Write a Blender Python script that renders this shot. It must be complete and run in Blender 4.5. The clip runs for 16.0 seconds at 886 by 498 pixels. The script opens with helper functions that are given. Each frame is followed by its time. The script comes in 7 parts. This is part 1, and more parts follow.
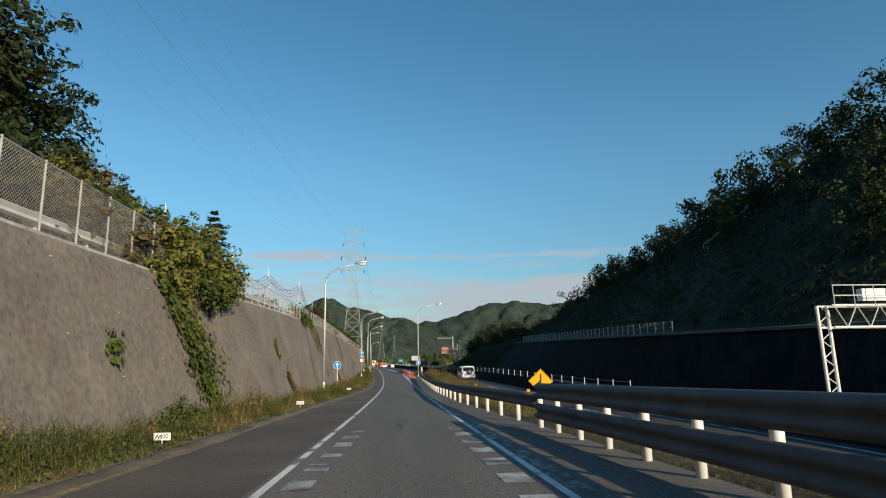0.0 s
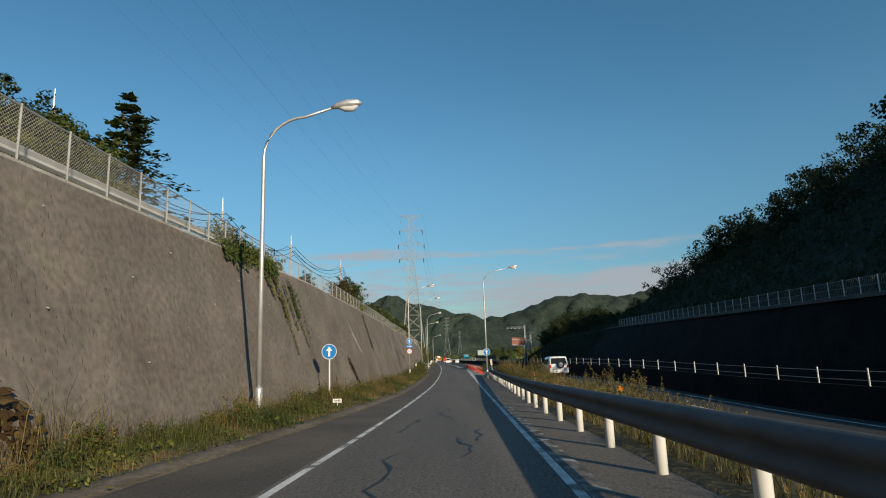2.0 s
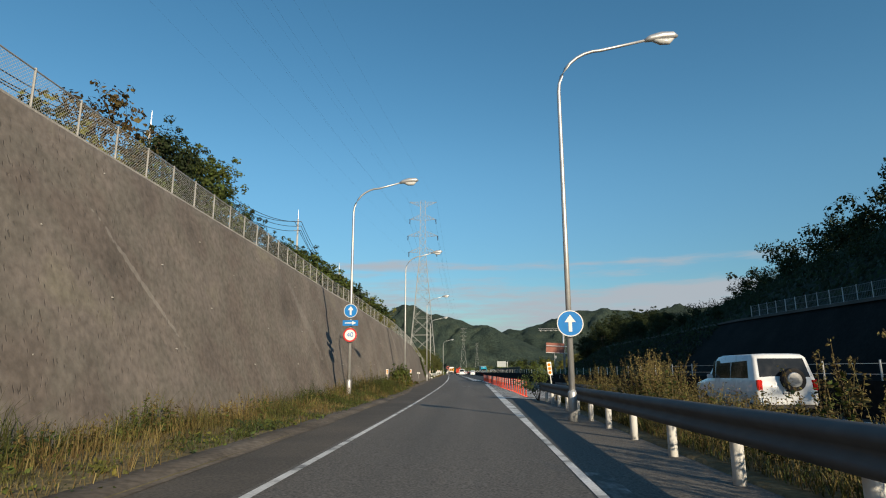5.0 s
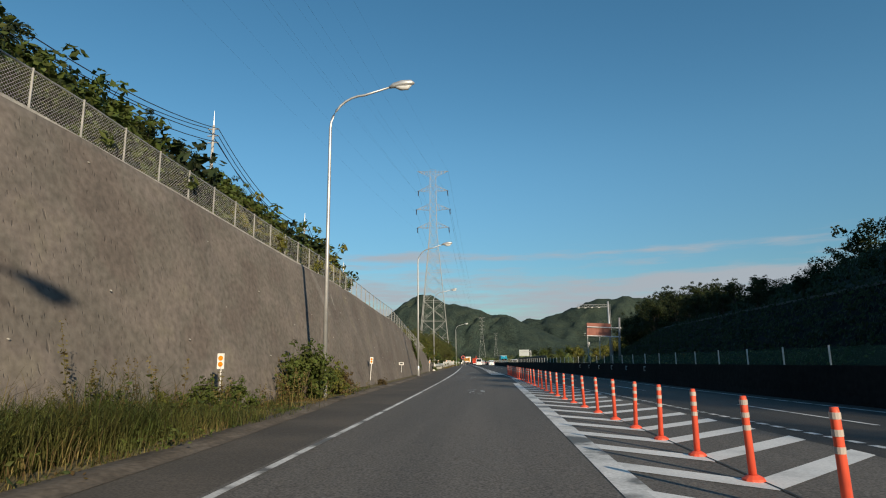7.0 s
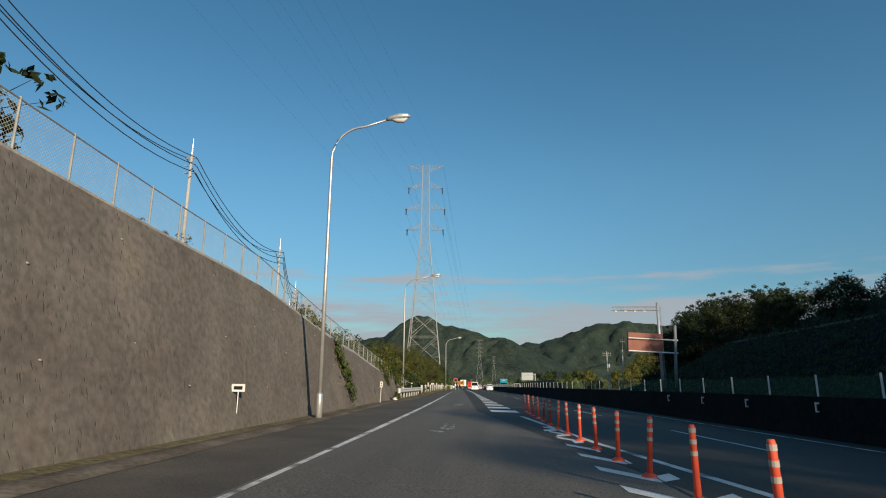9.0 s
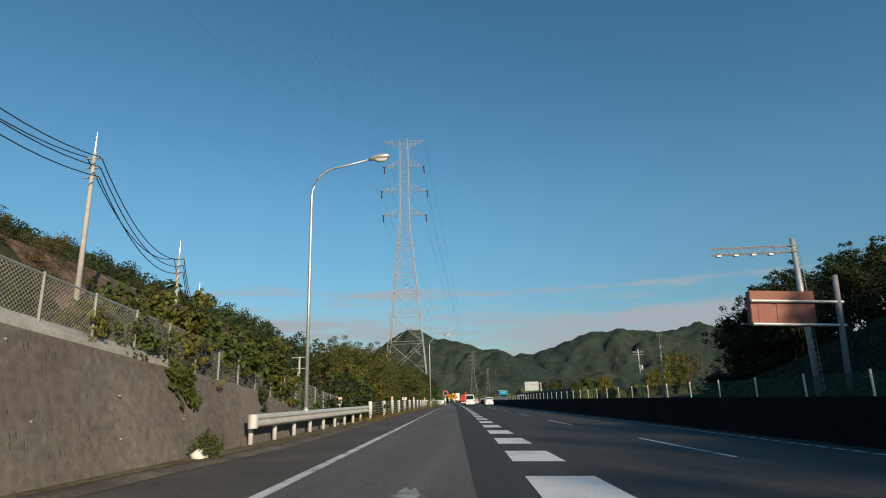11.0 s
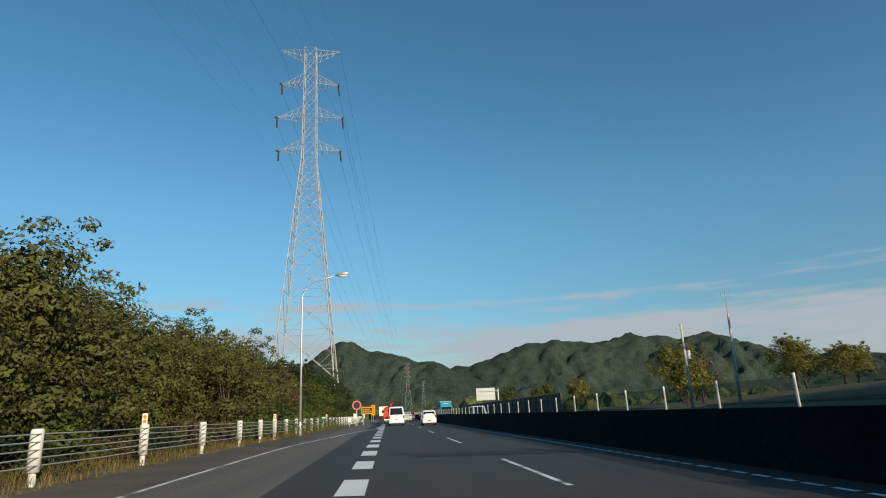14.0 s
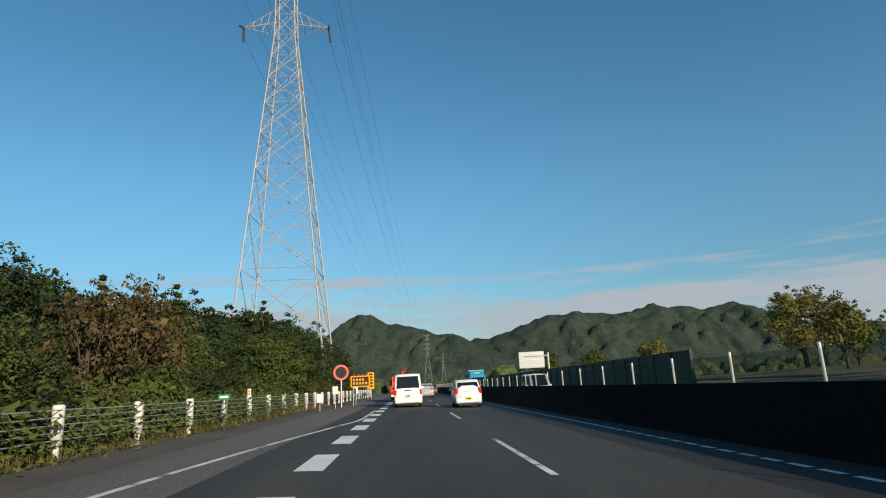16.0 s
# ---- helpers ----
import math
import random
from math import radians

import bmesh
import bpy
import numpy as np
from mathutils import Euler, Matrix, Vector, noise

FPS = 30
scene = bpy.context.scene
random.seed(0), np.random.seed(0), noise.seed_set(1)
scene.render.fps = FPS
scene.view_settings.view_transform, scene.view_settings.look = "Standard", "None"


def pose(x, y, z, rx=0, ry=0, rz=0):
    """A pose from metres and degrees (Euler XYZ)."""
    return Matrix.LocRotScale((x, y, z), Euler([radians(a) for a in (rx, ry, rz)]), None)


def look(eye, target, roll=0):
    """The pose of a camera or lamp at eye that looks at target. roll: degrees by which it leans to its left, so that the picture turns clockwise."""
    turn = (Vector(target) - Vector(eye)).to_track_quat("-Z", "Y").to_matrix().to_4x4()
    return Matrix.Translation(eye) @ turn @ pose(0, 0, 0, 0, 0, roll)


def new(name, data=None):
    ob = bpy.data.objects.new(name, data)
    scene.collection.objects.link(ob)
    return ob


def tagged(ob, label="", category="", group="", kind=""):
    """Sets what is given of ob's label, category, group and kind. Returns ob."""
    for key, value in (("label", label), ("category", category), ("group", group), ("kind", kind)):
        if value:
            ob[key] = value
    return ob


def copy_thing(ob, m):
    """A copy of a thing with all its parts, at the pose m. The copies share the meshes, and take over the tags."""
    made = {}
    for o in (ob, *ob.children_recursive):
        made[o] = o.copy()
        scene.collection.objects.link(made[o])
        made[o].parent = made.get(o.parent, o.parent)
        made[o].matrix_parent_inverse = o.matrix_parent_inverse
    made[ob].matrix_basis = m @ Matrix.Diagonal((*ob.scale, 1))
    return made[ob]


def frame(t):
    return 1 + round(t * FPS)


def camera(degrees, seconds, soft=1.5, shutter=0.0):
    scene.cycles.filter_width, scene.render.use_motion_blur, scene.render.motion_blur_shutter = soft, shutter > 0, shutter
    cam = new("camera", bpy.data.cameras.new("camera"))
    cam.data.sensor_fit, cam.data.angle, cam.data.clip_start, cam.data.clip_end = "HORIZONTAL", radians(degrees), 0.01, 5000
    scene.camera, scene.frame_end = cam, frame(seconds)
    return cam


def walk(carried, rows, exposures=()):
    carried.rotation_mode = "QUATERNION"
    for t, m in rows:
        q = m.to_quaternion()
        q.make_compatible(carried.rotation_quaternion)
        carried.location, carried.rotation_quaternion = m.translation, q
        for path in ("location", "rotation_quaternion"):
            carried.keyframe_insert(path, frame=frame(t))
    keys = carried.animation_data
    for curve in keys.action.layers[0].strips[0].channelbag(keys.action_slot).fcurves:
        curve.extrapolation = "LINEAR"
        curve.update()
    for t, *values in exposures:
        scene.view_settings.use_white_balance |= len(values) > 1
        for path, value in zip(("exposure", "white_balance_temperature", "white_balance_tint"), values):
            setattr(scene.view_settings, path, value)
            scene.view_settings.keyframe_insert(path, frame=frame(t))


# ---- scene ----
cam = camera(76.18, 16.0, soft=1.1)
# seconds, x, y, z, yaw to the left, pitch up, lean to the left
PATH = [
    (0, 0.00, 0.00, 1.12, -5.57, 9.99, -0.91),
    (0.5, 0.39, 5.37, 0.84, -4.04, 10.24, -2.25),
    (1, 0.68, 10.96, 0.57, -2.19, 10.45, -2.47),
    (1.5, 0.85, 16.58, 0.27, -0.26, 9.97, -3.09),
    (2, 1.00, 22.70, 0.03, 0.86, 9.77, -1.95),
    (2.5, 1.08, 28.55, -0.24, 1.40, 9.50, -1.39),
    (3, 1.17, 34.53, -0.49, 2.01, 9.46, -0.22),
    (3.5, 1.28, 40.84, -0.70, 1.63, 10.86, -0.98),
    (4, 1.32, 46.96, -0.94, 2.41, 10.85, 0.11),
    (6.5, 1.53, 78.73, -1.91, 3.74, 11.34, -0.95),
    (7, 1.54, 85.17, -2.03, 4.65, 10.12, -0.67),
    (7.5, 1.59, 91.37, -2.22, 5.66, 10.83, -0.98),
    (8, 1.67, 97.63, -2.31, 5.14, 11.24, -0.02),
    (10.5, 0.62, 131.58, -3.04, 3.43, 13.77, -0.53),
    (11, 0.55, 138.52, -3.16, 3.47, 13.79, -1.69),
    (11.5, 0.49, 145.52, -3.29, 2.19, 13.89, -1.30),
    (12, 0.45, 152.66, -3.42, 1.41, 13.37, -1.37),
    (12.5, 0.43, 160.00, -3.56, -0.24, 12.63, -0.20),
    (13, 0.45, 167.35, -3.67, -0.30, 13.30, -0.34),
    (13.5, 0.48, 174.19, -3.85, -2.42, 13.21, -1.02),
    (14, 0.48, 180.95, -3.99, -3.21, 14.89, -2.73),
    (14.5, 0.45, 188.16, -4.14, -2.48, 13.50, -1.38),
    (15, 0.37, 195.07, -4.27, -2.40, 14.41, -1.57),
    (15.5, 0.23, 202.10, -4.41, -1.93, 12.59, -3.47),
    (16, -0.03, 209.10, -4.57, -1.24, 12.37, -3.04),
]
walk(cam, [(t, pose(x, y, z, 90 + pitch, 0, yaw) @ pose(0, 0, 0, 0, 0, lean)) for t, x, y, z, yaw, pitch, lean in PATH],
     exposures=[(0.0, .28), (1.0, .24), (1.5, 0.0), (2.5, .08), (3.5, .22), (7.0, .08), (11.0, 0.0), (13.0, .1), (15.0, .22), (16.0, .2)])

# ---- world and sun ----
SUN_FROM = Vector((0.482, -0.822, 0.320)).normalized()
world = bpy.data.worlds.new("sky")
scene.world = world
world.use_nodes = True
wn, wl = world.node_tree.nodes, world.node_tree.links
wn.clear()
sky = wn.new("ShaderNodeTexSky")
sky.sky_type = "NISHITA"
sky.sun_disc = False
sky.sun_elevation = math.asin(SUN_FROM.z)
sky.sun_rotation = math.atan2(SUN_FROM.x, SUN_FROM.y)
sky.air_density, sky.dust_density, sky.ozone_density = 1.0, 0.2, 2.0
coord = wn.new("ShaderNodeTexCoord")
split = wn.new("ShaderNodeSeparateXYZ")
wl.new(coord.outputs["Generated"], split.inputs[0])
stretch = wn.new("ShaderNodeMapping")
stretch.inputs["Scale"].default_value = (4.2, 2.0, 34.0)
wl.new(coord.outputs["Generated"], stretch.inputs[0])
puff = wn.new("ShaderNodeTexNoise")
puff.inputs["Scale"].default_value, puff.inputs["Detail"].default_value, puff.inputs["Roughness"].default_value = 1.25, 10.0, 0.6
wl.new(stretch.outputs[0], puff.inputs["Vector"])
band = wn.new("ShaderNodeValToRGB")          # how much cloud at each height over the horizon
band.color_ramp.elements[0].color = (.5, .5, .5, 1)
band.color_ramp.elements[1].color = (0, 0, 0, 1)
for p, v in ((0.05, 0.62), (0.085, 0.66), (0.112, 0.68), (0.132, 0.48), (0.148, 0.40), (0.160, 0.55), (0.174, 0.40), (0.21, 0.05)):
    e = band.color_ramp.elements.new(p)
    e.color = (v, v, v, 1)
wl.new(split.outputs["Z"], band.inputs[0])
add = wn.new("ShaderNodeMath")
add.operation = "ADD"
wl.new(puff.outputs[0], add.inputs[0])
wl.new(band.outputs[0], add.inputs[1])
veil = wn.new("ShaderNodeMapRange")
veil.interpolation_type = "SMOOTHSTEP"
veil.inputs[1].default_value, veil.inputs[2].default_value, veil.inputs[4].default_value = 0.92, 1.22, 0.95
wl.new(add.outputs[0], veil.inputs[0])
cloud = wn.new("ShaderNodeMix")
cloud.data_type = "RGBA"
cloud.inputs[7].default_value = (3.2, 3.5, 3.85, 1)
wl.new(veil.outputs[0], cloud.inputs[0])
tone = wn.new("ShaderNodeHueSaturation")
tone.inputs["Hue"].default_value, tone.inputs["Saturation"].default_value, tone.inputs["Value"].default_value = .487, 1.24, 1.0
wl.new(sky.outputs[0], tone.inputs["Color"])
low = wn.new("ShaderNodeMapRange")           # the air is dimmer near the horizon
low.interpolation_type = "SMOOTHSTEP"
low.inputs[1].default_value, low.inputs[2].default_value, low.inputs[3].default_value, low.inputs[4].default_value = 0.0, 0.36, 0.0, 1.0
wl.new(split.outputs["Z"], low.inputs[0])
dim = wn.new("ShaderNodeMix")
dim.data_type, dim.blend_type = "RGBA", "MULTIPLY"
dim.inputs[0].default_value = 1.0
air = wn.new("ShaderNodeMix")
air.data_type = "RGBA"
air.inputs[6].default_value, air.inputs[7].default_value = (.41, .57, .66, 1), (.97, .97, .97, 1)
wl.new(low.outputs[0], air.inputs[0])
wl.new(tone.outputs[0], dim.inputs[6])
wl.new(air.outputs[2], dim.inputs[7])
wl.new(dim.outputs[2], cloud.inputs[6])
back = wn.new("ShaderNodeBackground")
back.inputs[1].default_value = 0.118
wl.new(cloud.outputs[2], back.inputs[0])
wout = wn.new("ShaderNodeOutputWorld")
wl.new(back.outputs[0], wout.inputs[0])
sun = bpy.data.lights.new("sun", "SUN")
sun.energy, sun.angle, sun.color = 5.0, radians(0.5), (1.0, 0.83, 0.60)
new("sun", sun).matrix_world = look(SUN_FROM * 50, (0, 0, 0))

# ---- tools ----
YK = [-60, -40, -20, 0, 20, 40, 60, 80, 100, 120, 140, 160, 180, 200, 220, 420]
ZK = [3.3, 2.2, 1.146, 0, -.965, -1.773, -2.448, -3.012, -3.489, -3.902, -4.276, -4.633, -4.998, -5.393, -5.842, -10.2]
LK = [-2.9, -2.4, -1.92, -1.45, -.99, -.58, -.47, -.70, -1.02, -1.41, -1.94, -2.64, -3.46, -4.27, -5.09, -13.3]
DY, DZ = [-60, -20, 0, 20, 35, 45, 60, 72, 88], [-4.0, -2.6, -1.9, -1.3, -1.05, -.85, -.40, -.16, 0]
KK = [0, 0, 0, 0, -.0018, -.0035, -.0056, -.0081, -.0108, -.0139, -.0174, -.0212, -.0253, -.0298, -.0298, -.0298]


def rounded(ks, vs):
    """A smooth curve through knots, as a fine table."""
    fine = np.arange(ks[0], ks[-1], 1.0)
    raw = np.interp(fine, ks, vs)
    pad = np.pad(raw, 8, mode="reflect", reflect_type="odd")
    return fine, np.convolve(pad, np.ones(17) / 17, "valid")


YF, ZF = rounded(YK, ZK)
_, LF = rounded(YK, LK)
_, KF = rounded(YK, KK)


def edge_left(y):
    """x of the ramp's left edge line."""
    return float(np.interp(y, YF, LF))


def main(y):
    """x of the line between the ramp lane and the carriageway."""
    return 8.96 - 0.0501 * y


def edge_right(y):
    """x of the ramp's right edge line."""
    return float(np.interp(y, [-60, 0, 20, 40, 60, 80, 100, 122], [.75, 1.64, 1.94, 2.24, 2.47, 2.72, 2.85, 2.85]))


def zr(x, y):
    """Height of the road surface."""
    tail = -0.022 * max(0.0, y - 418.0)
    if y < 90:                                     # the carriageway lies below the ramp at first
        a, b = edge_right(y) + 1.9, main(y) + 1.5
        t = min(1.0, max(0.0, (x - a) / max(.5, b - a)))
        tail += t * t * (3 - 2 * t) * float(np.interp(y, DY, DZ))
    return float(np.interp(y, YF, ZF) + np.interp(y, YF, KF) * min(22, max(-8, x - edge_left(y) - 1.7))) + tail


class Shape:
    """Collects vertices and faces for one mesh."""

    def __init__(self):
        self.v, self.f = [], []

    def add(self, vs, fs):
        n = len(self.v)
        self.v += [tuple(v) for v in vs]
        self.f += [tuple(i + n for i in f) for f in fs]
        return self

    def box(self, x0, y0, z0, x1, y1, z1, m=None):
        vs = [Vector(v) for v in ((x0, y0, z0), (x1, y0, z0), (x1, y1, z0), (x0, y1, z0), (x0, y0, z1), (x1, y0, z1), (x1, y1, z1), (x0, y1, z1))]
        if m is not None:
            vs = [m @ v for v in vs]
        return self.add(vs, ((3, 2, 1, 0), (4, 5, 6, 7), (0, 1, 5, 4), (1, 2, 6, 5), (2, 3, 7, 6), (3, 0, 4, 7)))

    def tube(self, path, radii, n=8, cap=True):
        path = [Vector(p) for p in path]
        if not hasattr(radii, "__len__"):
            radii = [radii] * len(path)
        rings = []
        for i, p in enumerate(path):
            d = (path[min(i + 1, len(path) - 1)] - path[max(i - 1, 0)]).normalized()
            u = d.cross(Vector((0, 0, 1)) if abs(d.z) < 0.9 else Vector((1, 0, 0))).normalized()
            w = d.cross(u)
            rings.append([p + (u * math.cos(a) + w * math.sin(a)) * radii[i] for a in (2 * math.pi * k / n for k in range(n))])
        fs = []
        for i in range(len(path) - 1):
            for k in range(n):
                a, b = i * n + k, i * n + (k + 1) % n
                fs.append((a, a + n, b + n, b))
        if cap:
            fs += [tuple(range(n)), tuple(reversed(range((len(path) - 1) * n, len(path) * n)))]
        return self.add([v for r in rings for v in r], fs)

    def bar(self, a, b, w):
        """A square bar from a to b."""
        return self.tube([a, b], w * 0.7, 4)

    def loft(self, rows, closed=False):
        """A skin over rows of points."""
        n = len(rows[0])
        fs = []
        for i in range(len(rows) - 1):
            for k in range(n if closed else n - 1):
                a, b = i * n + k, i * n + (k + 1) % n
                fs.append((a, b, b + n, a + n))
        if closed:
            fs += [tuple(reversed(range(n))), tuple(range((len(rows) - 1) * n, len(rows) * n))]
        return self.add([v for r in rows for v in r], fs)

    def grid(self, rows):
        return self.loft(rows)


def mesh_of(name, shape, material, smooth=False, bevel=0.0):
    me = bpy.data.meshes.new(name)
    me.from_pydata(shape.v, [], shape.f)
    bm = bmesh.new()
    bm.from_mesh(me)
    if bevel:
        bmesh.ops.bevel(bm, geom=[e for e in bm.edges if e.is_manifold and e.calc_face_angle(0) > 0.6], offset=bevel, segments=2, affect="EDGES")
    if len(bm.faces) < 60000 and all(e.is_manifold for e in bm.edges):
        bmesh.ops.recalc_face_normals(bm, faces=bm.faces)
    bm.to_mesh(me)
    bm.free()
    if smooth:
        me.shade_smooth()
    me.materials.append(material)
    return me


def thing(name, label, category, at=None, group="", kind=""):
    """An Empty at the base of a thing."""
    ob = tagged(new(name), label, category, group, kind)
    ob.matrix_world = at if at is not None else Matrix()
    return ob


def part(name, shape, material, parent=None, label="", smooth=False, bevel=0.0):
    ob = new(name, mesh_of(name, shape, material, smooth, bevel))
    ob.parent = parent
    if label:
        ob["label"] = label
    return ob


def whole(name, shape, material, label, category, at=None, group="", kind="", smooth=False, bevel=0.0):
    """A thing that is one mesh."""
    ob = part(name, shape, material, None, label, smooth, bevel)
    if at is not None:
        ob.matrix_world = at
    return tagged(ob, label, category, group, kind)


def stand(x, y, turn=0.0, lift=0.0):
    """A pose on the road's surface."""
    return pose(x, y, zr(x, y) + lift, 0, 0, turn)


# ---- materials ----
def material(name, stops, scale=4.0, detail=6.0, rough=(0.7, 0.9), metal=0.0, bump=0.0, bump_scale=None, fine=None, stretch=(1, 1, 1), island=0.0, spec=0.3):
    """Colour from noise through stops [(place, (r, g, b))], a second finer noise on top, roughness and bump from noise too."""
    m = bpy.data.materials.new(name)
    m.use_nodes = True
    n, l = m.node_tree.nodes, m.node_tree.links
    b = n["Principled BSDF"]
    b.inputs["Metallic"].default_value = metal
    b.inputs["Specular IOR Level"].default_value = spec
    co = n.new("ShaderNodeTexCoord")
    mp = n.new("ShaderNodeMapping")
    mp.inputs["Scale"].default_value = stretch
    l.new(co.outputs["Object"], mp.inputs[0])
    no = n.new("ShaderNodeTexNoise")
    no.inputs["Scale"].default_value, no.inputs["Detail"].default_value = scale, detail
    l.new(mp.outputs[0], no.inputs["Vector"])
    ra = n.new("ShaderNodeValToRGB")
    while len(ra.color_ramp.elements) > 1:
        ra.color_ramp.elements.remove(ra.color_ramp.elements[-1])
    ra.color_ramp.elements[0].position, ra.color_ramp.elements[0].color = stops[0][0], (*stops[0][1], 1)
    for p, c in stops[1:]:
        ra.color_ramp.elements.new(p).color = (*c, 1)
    l.new(no.outputs[0], ra.inputs[0])
    colour = ra.outputs[0]
    if fine:
        f_scale, f_amount = fine
        nf = n.new("ShaderNodeTexNoise")
        nf.inputs["Scale"].default_value, nf.inputs["Detail"].default_value = f_scale, 4.0
        l.new(co.outputs["Object"], nf.inputs["Vector"])
        mr = n.new("ShaderNodeMapRange")
        mr.inputs[1].default_value, mr.inputs[2].default_value = 0.3, 0.7
        mr.inputs[3].default_value, mr.inputs[4].default_value = 1 - f_amount, 1 + f_amount
        l.new(nf.outputs[0], mr.inputs[0])
        mu = n.new("ShaderNodeMix")
        mu.data_type, mu.blend_type = "RGBA", "MULTIPLY"
        mu.inputs[0].default_value = 1.0
        l.new(colour, mu.inputs[6])
        l.new(mr.outputs[0], mu.inputs[7])
        colour = mu.outputs[2]
    if island:
        ge = n.new("ShaderNodeNewGeometry")
        hs = n.new("ShaderNodeHueSaturation")
        mi = n.new("ShaderNodeMapRange")
        mi.inputs[3].default_value, mi.inputs[4].default_value = 1 - island, 1 + island
        l.new(ge.outputs["Random Per Island"], mi.inputs[0])
        l.new(mi.outputs[0], hs.inputs["Value"])
        mh = n.new("ShaderNodeMapRange")
        mh.inputs[3].default_value, mh.inputs[4].default_value = 0.5 - island * 0.05, 0.5 + island * 0.04
        l.new(ge.outputs["Random Per Island"], mh.inputs[0])
        l.new(mh.outputs[0], hs.inputs["Hue"])
        l.new(colour, hs.inputs["Color"])
        colour = hs.outputs[0]
    l.new(colour, b.inputs["Base Color"])
    rr = n.new("ShaderNodeMapRange")
    rr.inputs[3].default_value, rr.inputs[4].default_value = rough
    l.new(no.outputs[0], rr.inputs[0])
    l.new(rr.outputs[0], b.inputs["Roughness"])
    if bump:
        nb = n.new("ShaderNodeTexNoise")
        nb.inputs["Scale"].default_value, nb.inputs["Detail"].default_value = bump_scale or scale * 4, 5.0
        l.new(co.outputs["Object"] if stretch[1] < .5 else mp.outputs[0], nb.inputs["Vector"])
        bu = n.new("ShaderNodeBump")
        bu.inputs["Strength"].default_value, bu.inputs["Distance"].default_value = 0.6, bump
        l.new(nb.outputs[0], bu.inputs["Height"])
        l.new(bu.outputs[0], b.inputs["Normal"])
    return m


def plain(name, rgb, rough=0.5, metal=0.0, var=0.12, scale=6.0, bump=0.0):
    lo, hi = [c * (1 - var) for c in rgb], [min(1, c * (1 + var)) for c in rgb]
    return material(name, [(0.3, lo), (0.7, hi)], scale, 5.0, (max(0.02, rough - 0.08), min(1, rough + 0.08)), metal, bump)


ASPHALT = material("asphalt", [(0.3, (.104, .096, .085)), (0.5, (.126, .116, .103)), (0.7, (.156, .144, .128))], 1.1, 9, (.75, .9), bump=.008, bump_scale=60, fine=(38, .55), stretch=(1, .05, 1))
ASPHALT_NEW = material("newer_asphalt", [(0.3, (.039, .036, .032)), (0.5, (.051, .047, .042)), (0.7, (.068, .062, .055))], 0.9, 9, (.7, .85), bump=.008, bump_scale=60, fine=(38, .55), stretch=(1, .05, 1))
SHOULDER = material("shoulder_asphalt", [(0.3, (.070, .062, .054)), (0.5, (.092, .082, .070)), (0.7, (.125, .108, .090))], 0.5, 8, (.8, .95), bump=.006, bump_scale=50, fine=(35, .35))
WORN_PAINT = material("worn_road_paint", [(0.38, (.085, .083, .078)), (0.52, (.30, .30, .29)), (0.72, (.52, .52, .50))], 2.2, 10, (.6, .8), fine=(30, .3))
PAINT = material("road_paint", [(0.36, (.14, .14, .13)), (0.46, (.58, .58, .56)), (0.7, (.78, .78, .76))], 1.6, 10, (.55, .75), fine=(30, .18))
DASH_PAINT = material("fresh_road_paint", [(0.25, (.50, .50, .48)), (0.4, (.70, .70, .68)), (0.7, (.80, .80, .78))], 1.2, 10, (.55, .75), fine=(30, .12))
SHOTCRETE = material("shotcrete", [(0.26, (.114, .101, .089)), (0.40, (.154, .132, .117)), (0.50, (.158, .144, .126)), (0.60, (.186, .163, .146)), (0.76, (.205, .190, .148))], 0.55, 12, (.9, 1), bump=.025, bump_scale=4.5, fine=(7, .22))
CONCRETE = material("concrete", [(0.3, (.30, .29, .27)), (0.7, (.46, .45, .42))], 1.2, 8, (.8, .95), bump=.01, fine=(14, .2))
# near black: shade on the slope and median barrier is put into the colour
SHADED_CONCRETE = material("shaded_concrete", [(0.3, (.011, .011, .011)), (0.7, (.022, .021, .020))], 0.5, 8, (.9, 1), bump=.02, fine=(6, .25), spec=.08)
GRASS_SOIL = material("grassy_soil", [(0.3, (.085, .070, .036)), (0.5, (.135, .112, .058)), (0.75, (.20, .168, .10))], 0.6, 9, (.9, 1), bump=.08, bump_scale=6, fine=(9, .35))
# floor tone lowered to hold the shade of the right-hand hillside
FOREST = material("forest_floor", [(0.3, (.013, .017, .008)), (0.55, (.025, .030, .012)), (0.8, (.055, .047, .022))], 0.08, 10, (.9, 1), bump=.5, bump_scale=1.2, fine=(1.3, .5))
EARTH = material("bare_earth", [(.3, (.090, .055, .036)), (.5, (.155, .098, .064)), (.75, (.25, .175, .12))], .35, 10, (.9, 1), bump=.4, bump_scale=1.2, fine=(3, .45))
GALV = plain("galvanised_steel", (.55, .56, .56), .45, .6, .12, 3)
WHITE_STEEL = plain("white_painted_steel", (.70, .70, .67), .45, .0, .10, 4)
# galvanised beams set dark: shade on their ramp side is in the base colour
GREY_RAIL = plain("shaded_rail_steel", (.105, .105, .105), .75, .0, .25, 2)

# ---- the lie of the land ----
def tab(ks, vs):
    return lambda y: float(np.interp(y, ks, vs))


